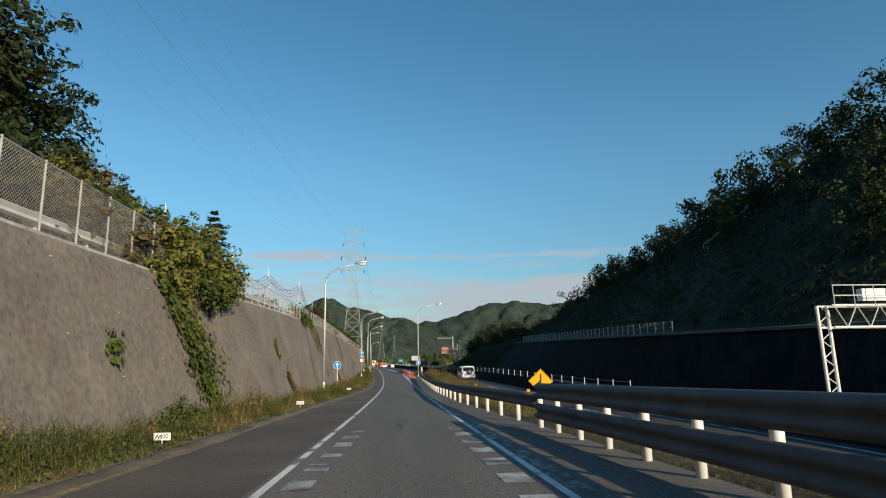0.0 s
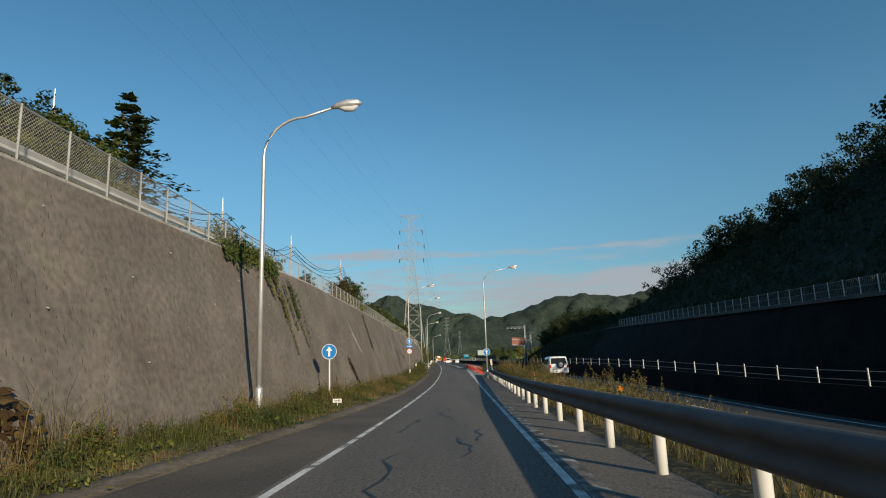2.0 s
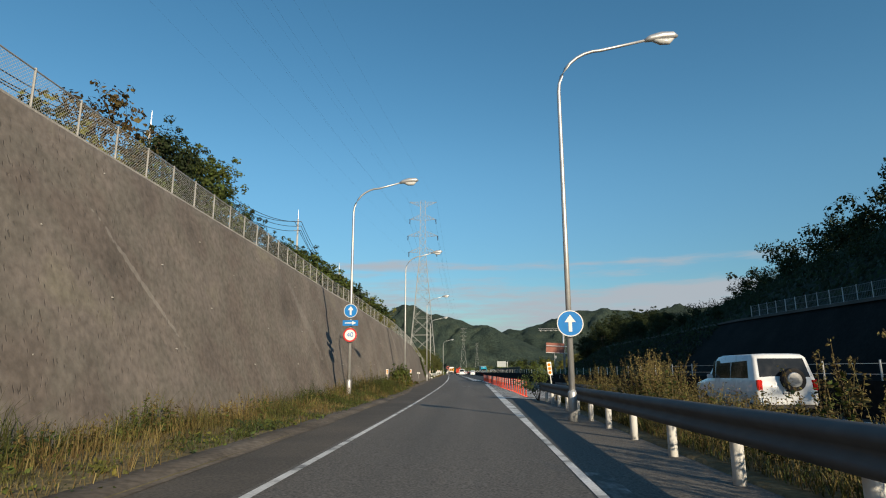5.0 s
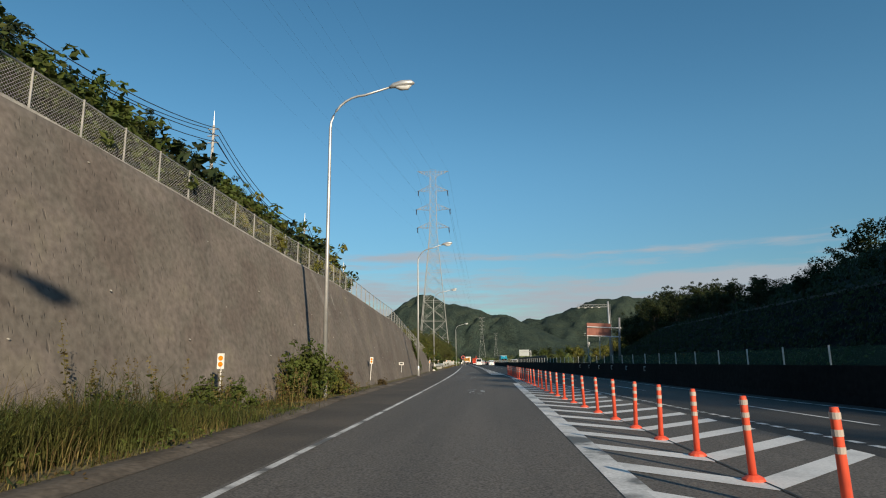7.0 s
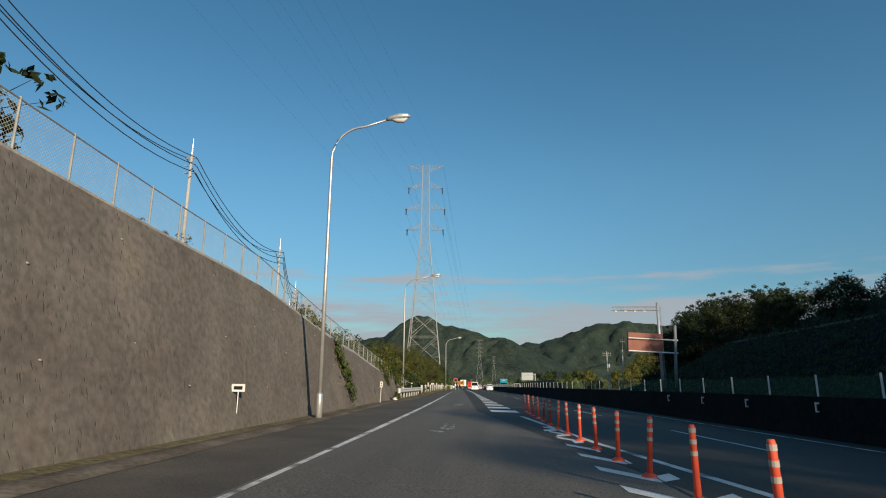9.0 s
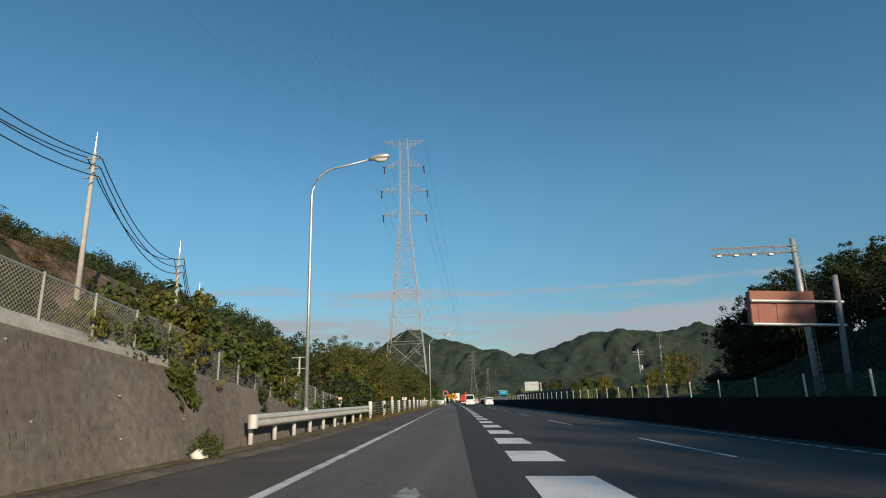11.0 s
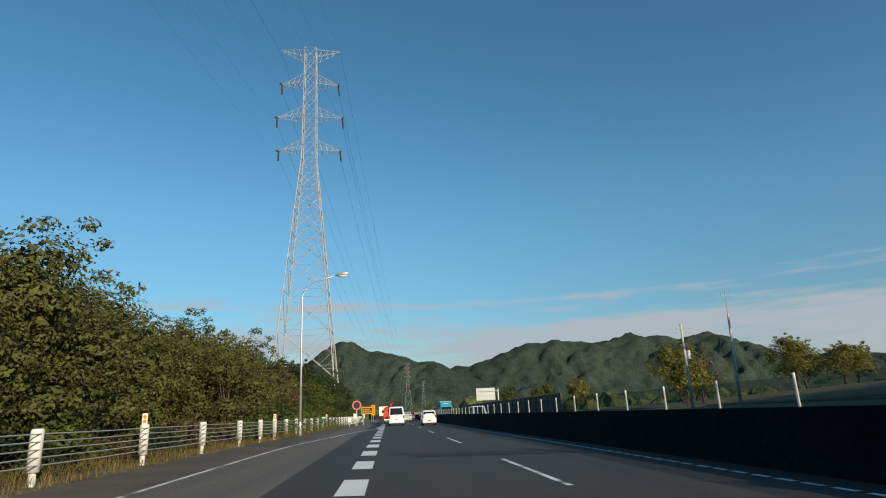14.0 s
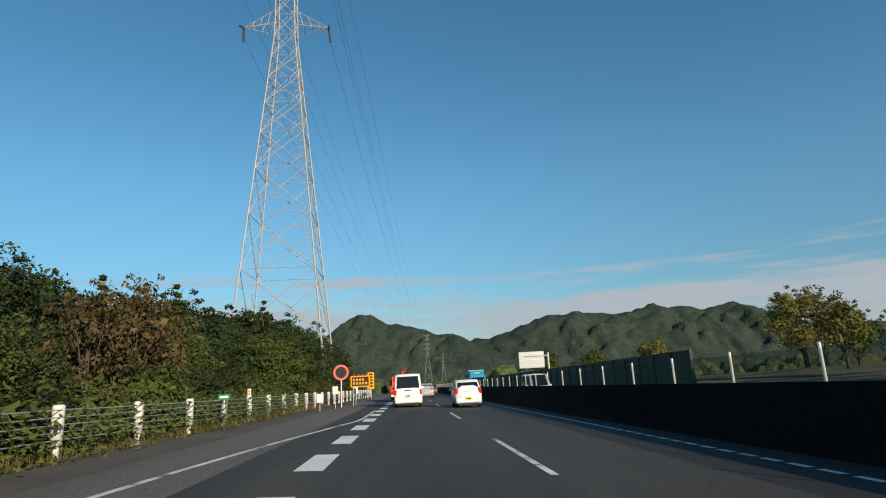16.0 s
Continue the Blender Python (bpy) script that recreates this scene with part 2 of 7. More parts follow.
wall_foot = tab([-60, 92, 108, 170], [-3.9, -3.9, -2.95, -2.95])          # from the left edge line
wall_high = tab([-60, 0, 10, 30, 50, 80, 95, 105, 114, 122, 128, 135, 139, 141, 144, 146, 149, 153.5, 155, 157, 158.6, 163, 167],
                [3.4, 3.5, 3.7, 4.55, 5.3, 5.5, 5.4, 4.8, 4.6, 4.25, 4.1, 3.2, 2.8, 2.68, 2.32, 2.12, 1.86, 1.5, 1.36, 1.02, .78, .3, .05])
left_slope = tab([-60, 10, 25, 40, 80, 90, 110, 128, 150, 165, 185, 200, 217, 230, 245, 264, 285, 300, 315, 340, 420], [.75, .7, .45, .12, .12, .3, .35, .52, .52, .54, .50, .44, .45, .44, .46, .46, .40, .34, .28, .16, .05])
right_crest = tab([-60, 115, 130, 145, 178, 192, 205, 420], [2.1, 2.1, 1.75, 1.5, .9, -2.0, -4.9, -10.0])   # height of the top of the slope
right_top = lambda y: max(main(y) + 18.7, 26.0 + .03 * (y - 93))
ridge_high = tab([-80, 0, 25, 48, 100, 150, 190, 235, 300, 420], [4.5, 6.5, 15.0, 24.6, 21.8, 16, 10, 4, 1, 0])
verge_lip = tab([-60, 18, 26, 34, 48, 60, 92, 102, 146, 153], [2.1, 2.05, 1.9, 1.5, 1.0, 1.1, 1.35, 1.95, 2.3, 1.75])   # width of the shoulder
BATTER = 0.28
rail_x = tab([-30, 5, 12, 25, 38, 58, 74, 84], [2.95, 3.25, 3.20, 2.90, 3.02, 3.65, 4.1, 4.35])     # the ramp's guard rail


def wall_top(y):
    """x and z of the wall's top edge."""
    x = edge_left(y) + wall_foot(y) - BATTER * wall_high(y)
    return x, zr(edge_left(y), y) + wall_high(y)


def wall_face(y, h):
    """A point on the wall's face at height h over the verge."""
    x = edge_left(y) + wall_foot(y) - BATTER * h
    return Vector((x, y, zr(edge_left(y), y) + h))


cut_bank = tab([158, 166, 194, 212], [0, 1, 1, 0])


def rise_left(d, y):
    """Height of the land over the wall's top, d metres behind it."""
    low = 3.0 if y < 160 else 9.0
    dip = -0.8 * min(1, max(0, (y - 165) / 15)) * min(1, d / 3) if y > 165 else 0
    even = min(34, max(0, d - low) * left_slope(y))
    steep = min(10, max(0, d - 8)) + min(24, max(0, d - 18) * .28)       # the eroded bank
    w = cut_bank(y)
    return dip + even * (1 - w) + steep * w + (0.35 + .5 * w) * noise.noise((d * 0.3, y * 0.2, 1.0))


def land_left(x, y):
    tx, tz = wall_top(y)
    return tz + rise_left(max(0.0, tx - x), y)


def land_right(x, y):
    """The slope and the hill beyond the opposite carriageway."""
    foot, edge = main(y) + 17.6, right_top(y)
    top = 46 + 0.14 * y
    low, base = zr(foot, y) - .1, max(zr(foot, y), right_crest(y))
    if x < edge:
        return low + (base - low) * max(0.0, (x - foot) / (edge - foot)) - .12
    k = max(0.0, (x - edge - 1.3) / max(8.0, top - edge))
    h = ridge_high(y)
    return base - .05 + h * (k if k < 1 else max(0.45, 1 - (k - 1) * 0.35)) + 0.5 * min(1, max(0, x - edge - 1)) * noise.noise((x * 0.15, y * 0.15, 3.0))


STATIONS = [-90, -75] + list(range(-60, 261, 3)) + [270, 285, 300, 320, 340, 360, 390, 420, 470, 550, 700, 1000, 1600, 2600, 4200]


def ground_row(y):
    yl, m = edge_left(min(y, 418)) - max(0, y - 418) * .041, main(y)
    if y > 300:                                    # the far plain
        fade = min(1, (y - 300) / 120)
    else:
        fade = 0
    tx, tz = wall_top(min(y, 400))
    tx = min(tx, yl - 3.2) if y > 165 else tx
    row = []
    for d in (3000, 700, 260, 150, 100, 70, 50, 36, 26, 18, 12, 8, 5, 2.5, 1.0):
        x = tx - d
        z = tz + rise_left(d, min(y, 400))
        row.append((x, y, z * (1 - fade) + fade * (zr(m, y) - 1.0 + 0.004 * d)))
    row.append((tx - .45, y, tz - 0.02))
    foot = yl + wall_foot(min(y, 165))
    row.append((foot - (0.45 if y < 168 else .02), y, zr(yl, y) + 0.05))
    lip = yl - verge_lip(y)
    row.append((lip - 0.7, y, zr(yl, y) + 0.10))
    row.append((lip, y, zr(yl, y) + 0.02))
    row.append((lip + 0.1, y, zr(yl, y) - 0.08))
    a, b = max(edge_right(y) + 1.1, rail_x(y) + .30), m + 1.7
    if y > 82 or b - a < 0.3:
        a = b = m - 1.5 if y > 130 else m
        for k in range(6):
            row.append((a + 0.01 * k, y, zr(a, y) - 0.08))
    else:
        row += [(a - 0.1, y, zr(a, y) - 0.08), (a, y, zr(a, y) + 0.03), (a * .7 + b * .3, y, zr(a * .7 + b * .3, y) + .05), (a * .3 + b * .7, y, zr(a * .3 + b * .7, y) + .05), (b, y, zr(b, y) + 0.03), (b + 0.1, y, zr(b, y) - 0.08)]
    row.append((m + 16.5, y, zr(m, y) - 0.55))
    foot = m + 17.6
    row.append((foot, y, zr(foot, y) - 0.1))
    for d in (0.55, right_top(min(y, 400)) - foot - .02, right_top(min(y, 400)) - foot + 1.3, 15, 18, 22, 27, 35, 46, 60, 90, 150, 300, 900, 3000):
        x = foot + d
        z = land_right(x, min(y, 400))
        row.append((x, y, z * (1 - fade) + fade * (zr(m, y) - 1.0 + 0.004 * d)))
    return row


rows = [ground_row(y) for y in STATIONS]
ground = whole("ground", Shape().grid(rows), GRASS_SOIL, "grassy verge and wooded hillsides beside the road", "ground", kind="structure")
ground.data.materials.append(FOREST)
ground.data.materials.append(EARTH)
ncol = len(rows[0]) - 1
for i, p in enumerate(ground.data.polygons):
    p.use_smooth = True
    c = i % ncol
    if c < 13 or (c > 27 and STATIONS[i // ncol] < 200) or i // ncol > len(STATIONS) - 10:
        p.material_index = 2 if 8 <= c <= 10 and 162 < STATIONS[i // ncol] < 204 else 1       # eroded bank


def strip(name, ys, xa, xb, lift, mat, label="", category="", group="", kind="", cols=2):
    """A sheet on the road between two lines."""
    rows = []
    for y in ys:
        a, b = xa(y), xb(y)
        rows.append([(a + (b - a) * k / (cols - 1), y, zr(a + (b - a) * k / (cols - 1), y) + lift) for k in range(cols)])
    return whole(name, Shape().grid(rows), mat, label, category, group=group, kind=kind)


def steps(a, b, d=2.0):
    return [a + (b - a) * k / max(1, round((b - a) / d)) for k in range(max(1, round((b - a) / d)) + 1)]


strip("road_ramp", steps(-60, 420, 3), lambda y: edge_left(y) - .12, lambda y: max(edge_right(y) + 1.25, rail_x(y) + .42) if y < 82 else main(y) + min(1.9, max(-1.24, (125 - y) * .1)), 0, ASPHALT,
      "worn dark grey asphalt of the entry lane", "road", kind="structure", cols=6)
strip("road_shoulder", steps(-60, 420, 3), lambda y: edge_left(y) - verge_lip(y) - .05, lambda y: edge_left(y) - .12, 0, SHOULDER,
      "pale dusty asphalt shoulder along the entry lane", "road shoulder", kind="structure", cols=3)
strip("road_main", steps(-60, 420, 3), lambda y: main(y) + (1.7 if y < 82 else min(1.9, max(-1.24, (125 - y) * .1))), lambda y: main(y) + 7.5, 0.0, ASPHALT_NEW,
      "smooth dark asphalt of the main carriageway", "road", kind="structure", cols=5)
strip("road_opposite", steps(-60, 420, 4), lambda y: main(y) + 7.9, lambda y: main(y) + 16.6, 0, ASPHALT,
      "grey asphalt of the opposite carriageway", "road", kind="structure", cols=4)

# painted lines
narrowing = tab([201, 205.5, 210.6, 218, 222, 228, 233, 245], [0, .19, .62, 1.12, 1.5, 2.25, 2.95, 4.3])         # the entry lane tapers off
line_half = tab([-60, 120, 128, 160, 168, 205, 215], [.05, .05, .085, .085, .045, .05, .065])
line_left = lambda y: min(edge_left(y) + narrowing(y), main(y) - .3)
LIFT = 0.006
strip("edge_line_ramp_left", steps(-60, 240), lambda y: line_left(y) - line_half(y), lambda y: line_left(y) + line_half(y), LIFT, PAINT, "worn white painted edge line", "road marking", kind="structure")
strip("edge_line_ramp_right", steps(-60, 117), lambda y: edge_right(y) - .05 - min(.10, max(0, y - 70) * .01), lambda y: edge_right(y) + .05 + min(.03, max(0, y - 70) * .01) + min(.07, max(0, y - 72) * .01), LIFT, PAINT, "white painted line along the gore", "road marking", kind="structure")
main_left = tab([-60, 95, 104, 113, 124, 136], [2.75, 2.50, 2.30, 2.05, .9, .3])
lane_mid = tab([-60, 60, 110, 140, 155, 168], [4.6, 4.6, 4.4, 4.0, 3.6, 3.3])
for k in range(56):                                      # the line breaks up into short dashes beside the gore
    y0 = 84.0 + .5 * k
    strip("short_dash", [y0, y0 + .3], lambda y: main(y) + main_left(y) - .07, lambda y: main(y) + main_left(y) + .07, LIFT, PAINT, "short white dash beside the gore", "road marking", "short gore dashes")
for a, b in ((-60, 84), (112, 134)):
    strip("edge_line_main_left", steps(a, b), lambda y: main(y) + main_left(y) - .08, lambda y: main(y) + main_left(y) + .08, LIFT, PAINT, "white painted edge line of the carriageway", "road marking", kind="structure")
for a, b in ((-60, 150), (245, 420)):
    strip("edge_line_main_right", steps(a, b), lambda y: main(y) + 6.585, lambda y: main(y) + 6.70, LIFT, PAINT, "white painted edge line beside the median barrier", "road marking", kind="structure")
for k in range(158):                                     # here the line is laid in short ribs
    y0 = 150.2 + .6 * k
    strip("line_rib", [y0, y0 + .42], lambda y: main(y) + 6.575, lambda y: main(y) + 6.70, LIFT, DASH_PAINT, "short white rib of the edge line beside the barrier", "road marking", "edge line ribs")
strip("edge_line_opposite", steps(-60, 420, 4), lambda y: main(y) + 16.0, lambda y: main(y) + 16.15, LIFT, PAINT, "white painted edge line of the opposite side", "road marking", kind="structure")
for k in range(0, 34):                                   # lane line: 5.3 m of paint every 13.2 m
    y0 = 216.7 + 13.35 * (k - 20)
    strip("lane_dash", steps(y0, y0 + 5.3), lambda y: main(y) + lane_mid(y) - .055, lambda y: main(y) + lane_mid(y) + .055, LIFT, PAINT, "thin white lane dash on dark asphalt", "road marking", "lane dashes")
dash_wide = tab([139, 147, 155, 168, 182, 420], [.62, .50, .39, .29, .215, .20])
for k in range(0, 46):                                    # broad dashes of the merging lane
    y0 = 137.2 + 4.02 * k
    strip("merge_dash", steps(y0, y0 + 2.05), lambda y: main(y) - dash_wide(y) + .02, lambda y: main(y) + dash_wide(y) + .02, LIFT, DASH_PAINT, "broad white dash between merging lanes", "road marking", "broad merging dashes")

# ---- the sprayed concrete wall with its fence ----
def streaks(m, runs):
    """Pale lime streaks down the wall: rows of (y, z at mid height, drift, half width, half length, strength)."""
    n, l = m.node_tree.nodes, m.node_tree.links
    b = n["Principled BSDF"]
    colour = b.inputs["Base Color"].links[0].from_socket
    co = n.new("ShaderNodeTexCoord")
    xyz = n.new("ShaderNodeSeparateXYZ")
    l.new(co.outputs["Object"], xyz.inputs[0])
    no = n.new("ShaderNodeTexNoise")
    no.inputs["Scale"].default_value, no.inputs["Detail"].default_value = 6.5, 8.0
    l.new(co.outputs["Object"], no.inputs["Vector"])

    def calc(op, a, c):
        k = n.new("ShaderNodeMath")
        k.operation = op
        for i, v in enumerate((a, c)):
            if isinstance(v, (int, float)):
                k.inputs[i].default_value = v
            else:
                l.new(v, k.inputs[i])
        return k.outputs[0]

    for y, z, drift, wide, long, most in runs:
        dz = calc("SUBTRACT", xyz.outputs["Z"], z)
        dy = calc("SUBTRACT", calc("ADD", xyz.outputs["Y"], calc("MULTIPLY", dz, drift)), y)
        e = calc("ADD", calc("POWER", calc("DIVIDE", calc("ABSOLUTE", dy, 0), wide), 2), calc("POWER", calc("DIVIDE", calc("ABSOLUTE", dz, 0), long), 2))
        w = calc("MULTIPLY", calc("SUBTRACT", calc("SUBTRACT", calc("MULTIPLY", no.outputs[0], 3.6), .85), e), .8)
        cl = n.new("ShaderNodeClamp")
        cl.inputs["Max"].default_value = most
        l.new(w, cl.inputs[0])
        mi = n.new("ShaderNodeMix")
        mi.data_type = "RGBA"
        mi.inputs[7].default_value = (.42, .40, .37, 1)
        l.new(cl.outputs[0], mi.inputs[0])
        l.new(colour, mi.inputs[6])
        colour = mi.outputs[2]
    l.new(colour, b.inputs["Base Color"])


def pits(m):
    """Small upright pits and cracks all over the sprayed face, the shade inside them mixed into the colour."""
    n, l = m.node_tree.nodes, m.node_tree.links
    b = n["Principled BSDF"]
    colour = b.inputs["Base Color"].links[0].from_socket
    co = n.new("ShaderNodeTexCoord")
    mask = None
    for sy, sz, cutoff in ((6.4, 1.9, .15), (12.0, 4.0, .22)):
        mp = n.new("ShaderNodeMapping")
        mp.inputs["Scale"].default_value = (.6, sy, sz)
        mp.inputs["Rotation"].default_value = (.22, 0, 0)
        l.new(co.outputs["Object"], mp.inputs[0])
        warp = n.new("ShaderNodeTexNoise")
        warp.inputs["Scale"].default_value, warp.inputs["Detail"].default_value = 1.3, 6.0
        l.new(mp.outputs[0], warp.inputs["Vector"])
        push = n.new("ShaderNodeMix")
        push.data_type, push.blend_type = "RGBA", "ADD"
        push.inputs[0].default_value = 1.0
        l.new(mp.outputs[0], push.inputs[6])
        l.new(warp.outputs["Color"], push.inputs[7])
        vo = n.new("ShaderNodeTexVoronoi")
        vo.inputs["Scale"].default_value = 1.0
        l.new(push.outputs[2], vo.inputs["Vector"])
        mr = n.new("ShaderNodeMapRange")
        mr.interpolation_type = "SMOOTHSTEP"
        mr.inputs[1].default_value, mr.inputs[2].default_value, mr.inputs[3].default_value, mr.inputs[4].default_value = cutoff * .35, cutoff, 1.0, 0.0
        l.new(vo.outputs["Distance"], mr.inputs[0])
        if mask is None:
            mask = mr.outputs[0]
        else:
            mx = n.new("ShaderNodeMath")
            mx.operation = "MAXIMUM"
            l.new(mask, mx.inputs[0])
            l.new(mr.outputs[0], mx.inputs[1])
            mask = mx.outputs[0]
    fac = n.new("ShaderNodeMath")
    fac.operation = "MULTIPLY"
    fac.inputs[1].default_value = .34
    l.new(mask, fac.inputs[0])
    mi = n.new("ShaderNodeMix")
    mi.data_type = "RGBA"
    mi.inputs[7].default_value = (.045, .036, .030, 1)
    l.new(fac.outputs[0], mi.inputs[0])
    l.new(colour, mi.inputs[6])
    l.new(mi.outputs[2], b.inputs["Base Color"])
    bu = n.new("ShaderNodeBump")
    bu.invert = True
    bu.inputs["Strength"].default_value, bu.inputs["Distance"].default_value = .5, .02
    l.new(mask, bu.inputs["Height"])
    l.new(b.inputs["Normal"].links[0].from_socket, bu.inputs["Normal"])
    l.new(bu.outputs[0], b.inputs["Normal"])


pits(SHOTCRETE)
streaks(SHOTCRETE, ((58.6, .75, 1.15, .36, .95, .75), (59.3, .35, 1.1, .20, .8, .6), (107.4, .3, .7, .30, 1.0, .22), (109.2, .1, .3, .10, .35, .5), (70.5, .2, 1.1, .10, 1.2, .3), (23, .5, 1.2, .5, 1.2, .12), (83, .2, .9, .4, 1.5, .15)))
rows = []
for y in steps(-60, 167, .42):
    h = wall_high(y)
    row = []
    for k in range(29):
        p = wall_face(y, h * k / 28)
        u = h * k / 28
        w = .07 * noise.noise((y * .30, u * .35, 0)) + .03 * noise.noise((y * .9, u * .8, 5)) + .02 * noise.noise((y * 2.1 + u * .8, u * 1.3, 9)) + .012 * noise.noise((y * 5, u * 4, 2))
        w -= .09 * max(0, noise.noise((y * 1.5 + u * .8, u * 1.1, 21)) - .25)
        if 0 < k < 28:
            p.x += w
        row.append(p)
    top = row[-1]
    row += [(top.x - .12, y, top.z + .05), (top.x - .5, y, top.z + .03), (top.x - .55, y, top.z - 1.2)]
    rows.append(row)
wall_left = whole("wall_left", Shape().grid(rows), SHOTCRETE, "rough brown-grey sprayed concrete retaining wall, stained and weathered", "retaining wall", kind="structure", smooth=True)

hole = mesh_of("weep_hole", Shape().tube([(-.05, 0, .01), (-.012, 0, 0)], [.014, .014], 8), CONCRETE)
for i, y in enumerate(steps(2, 150, 2.1)):               # ends of drain pipes in the wall
    for f in (.30, .66) if i % 2 else (.48, .86):
        p = wall_face(y + random.uniform(-.3, .3), wall_high(y) * (f + random.uniform(-.06, .06)))
        o = new("weep_hole", hole)
        o.parent, o.location = wall_left, (p.x + .03, p.y, p.z)
kerb = []
for y in steps(-60, 165, 1.5):                              # low dusty gutter edge along the verge
    lip = edge_left(y) - verge_lip(y)
    w = .05 * noise.noise((y * .3, 0, 0))
    z = zr(lip, y)
    kerb.append([(lip - .42, y, z + .02), (lip - .38, y, z + .06), (lip - .16 + w, y, z + .045), (lip - .06 + w, y, z + .03), (lip + w, y, z + .010), (lip + .10 + w * 2, y, z + .005)])
DUST = material("dusty_gutter", [(.3, (.075, .062, .048)), (.5, (.125, .104, .082)), (.75, (.20, .172, .140))], .9, 10, (.9, 1), bump=.015, bump_scale=14, fine=(12, .3))
whole("gutter", Shape().grid(kerb), DUST, "low dusty concrete gutter edge with sandy soil", "gutter", kind="structure", smooth=True)

rows = []
for y in steps(-60, 204, 2):
    x, t = main(y) + 17.5, right_top(y)
    z, h = zr(x, y) - .1, max(zr(x, y) + .05, right_crest(y))
    face = []
    for k in range(13):
        f = k / 12
        w = .10 * noise.noise((y * .3, f * 5, 1)) + .06 * noise.noise((y * .9, f * 14, 4)) if 0 < k < 12 else 0
        face.append((x + (t - x) * f, y, z + (h - z) * f + w))
    rows.append(face + [(t + .3, y, h), (t + .3, y, h - .6)])
whole("wall_right", Shape().grid(rows), SHADED_CONCRETE, "dark sprayed concrete slope at the foot of the shaded hill", "retaining wall", kind="structure", smooth=True)

rows = []
for y in steps(-60, 190, 3):                                # drained ledge over the slope
    x, z = right_top(y), max(zr(right_top(y), y), right_crest(y))
    rows.append([(x - .25, y, z - .1), (x - .2, y, z + .10), (x + .35, y, z + .16), (x + .9, y, z + .10), (x + 1.0, y, z - .3)])
whole("ledge_right", Shape().grid(rows), SHOULDER, "weathered grey concrete ledge along the top of the shaded slope", "ledge", kind="structure")

# tar seams in the asphalt
TAR = material("tar", [(.3, (.012, .012, .012)), (.7, (.022, .021, .020))], 3, 6, (.45, .65), fine=(30, .3))
seam_random = random.Random(12)
for y0, x0, n in ((27.5, .2, 9), (30.2, 1.0, 7), (33.5, -.1, 8), (36.2, .9, 9), (32.0, 1.3, 6), (13.5, .3, 6)):
    s = Shape()
    x, y, row = x0, y0, []
    for k in range(n):
        w = seam_random.uniform(.012, .035)
        row.append([(x - w, y, zr(x, y) + .0045), (x + w, y + .02, zr(x, y) + .0045)])
        x, y = x + seam_random.uniform(-.18, .18), y + seam_random.uniform(.25, .6)
    whole("tar_seam", s.grid(row), TAR, "thin dark tar seam sealing a crack", "road repair", group="tar seams")

# ---- median barrier ----
rows = []
for y in steps(-60, 420, 4):
    x = main(y) + 7.45
    z = zr(x, y)
    rows.append([(x, y, z - .05), (x + .06, y, z + .25), (x + .12, y, z + 1.07), (x + .28, y, z + 1.07), (x + .34, y, z + .25), (x + .4, y, z - .05)])
barrier = whole("median_barrier", Shape().loft(rows, True), SHADED_CONCRETE, "long dark concrete median barrier", "barrier", kind="structure")


# ---- street lamps ----
def street_lamp(x, y, high=9.9, reach=2.55, turn=0, label="tall pale grey steel street lamp with a curved arm", lift=.25):
    lamp = thing("street_lamp", label, "street lamp", stand(x, y, turn, lift), "road lamps")
    bend = high - 1.0
    part("base", Shape().tube([(0, 0, -.4), (0, 0, .55), (0, 0, .6)], [.105, .105, .08], 12), GALV, lamp, smooth=True)
    pts = [(0, 0, 0.5), (0, 0, bend * .5), (0, 0, bend - .55)]
    for k in range(1, 9):
        a = math.pi / 2 * k / 8
        pts.append((1.15 * (1 - math.cos(a)), 0, bend - .55 + 1.15 * math.sin(a)))
    pts.append((reach - .35, 0, high - .12))
    rad = [.075, .06, .048] + [.040] * 8 + [.032]
    part("pole", Shape().tube(pts, rad, 10), GALV, lamp, smooth=True)
    part("lamp_head", Shape().tube([(reach - .5, 0, high - .16), (reach - .35, 0, high - .1), (reach - .05, 0, high - .05), (reach + .25, 0, high - .03), (reach + .36, 0, high - .05)], [.045, .09, .125, .10, .03], 12), GALV, lamp, smooth=True)
    part("diffuser", Shape().tube([(reach - .3, 0, high - .14), (reach - .1, 0, high - .2), (reach + .12, 0, high - .2), (reach + .25, 0, high - .1)], [.05, .085, .08, .03], 10), plain_glass, lamp, "cloudy glass lamp bowl", smooth=True)
    return lamp


plain_glass = plain("cloudy_lamp_glass", (.55, .56, .55), .15)
for x, y, top, reach in ((-4.15, 37.75, 6.95, 2.4), (-3.9, 84.2, 6.7, 2.6), (-3.66, 102.85, 6.9, 2.5), (-4.05, 129.2, 6.35, 2.4), (-5.8, 159.2, 5.85, 2.75), (-6.35, 215.55, 3.9, 2.5)):
    street_lamp(x, y, top - zr(x, y) - .2, reach, lift=.2)
street_lamp(3.75, 73.2, 6.95 - zr(3.75, 73.2) - .1, 2.8, lift=.1)

# ---- fence on the wall ----
FENCE_STEEL = plain("fence_steel", (.36, .36, .345), .55, .2, .15, 4)
MESH_WIRE = plain("zinc_wire", (.50, .50, .48), .6, 0, .15, 4)


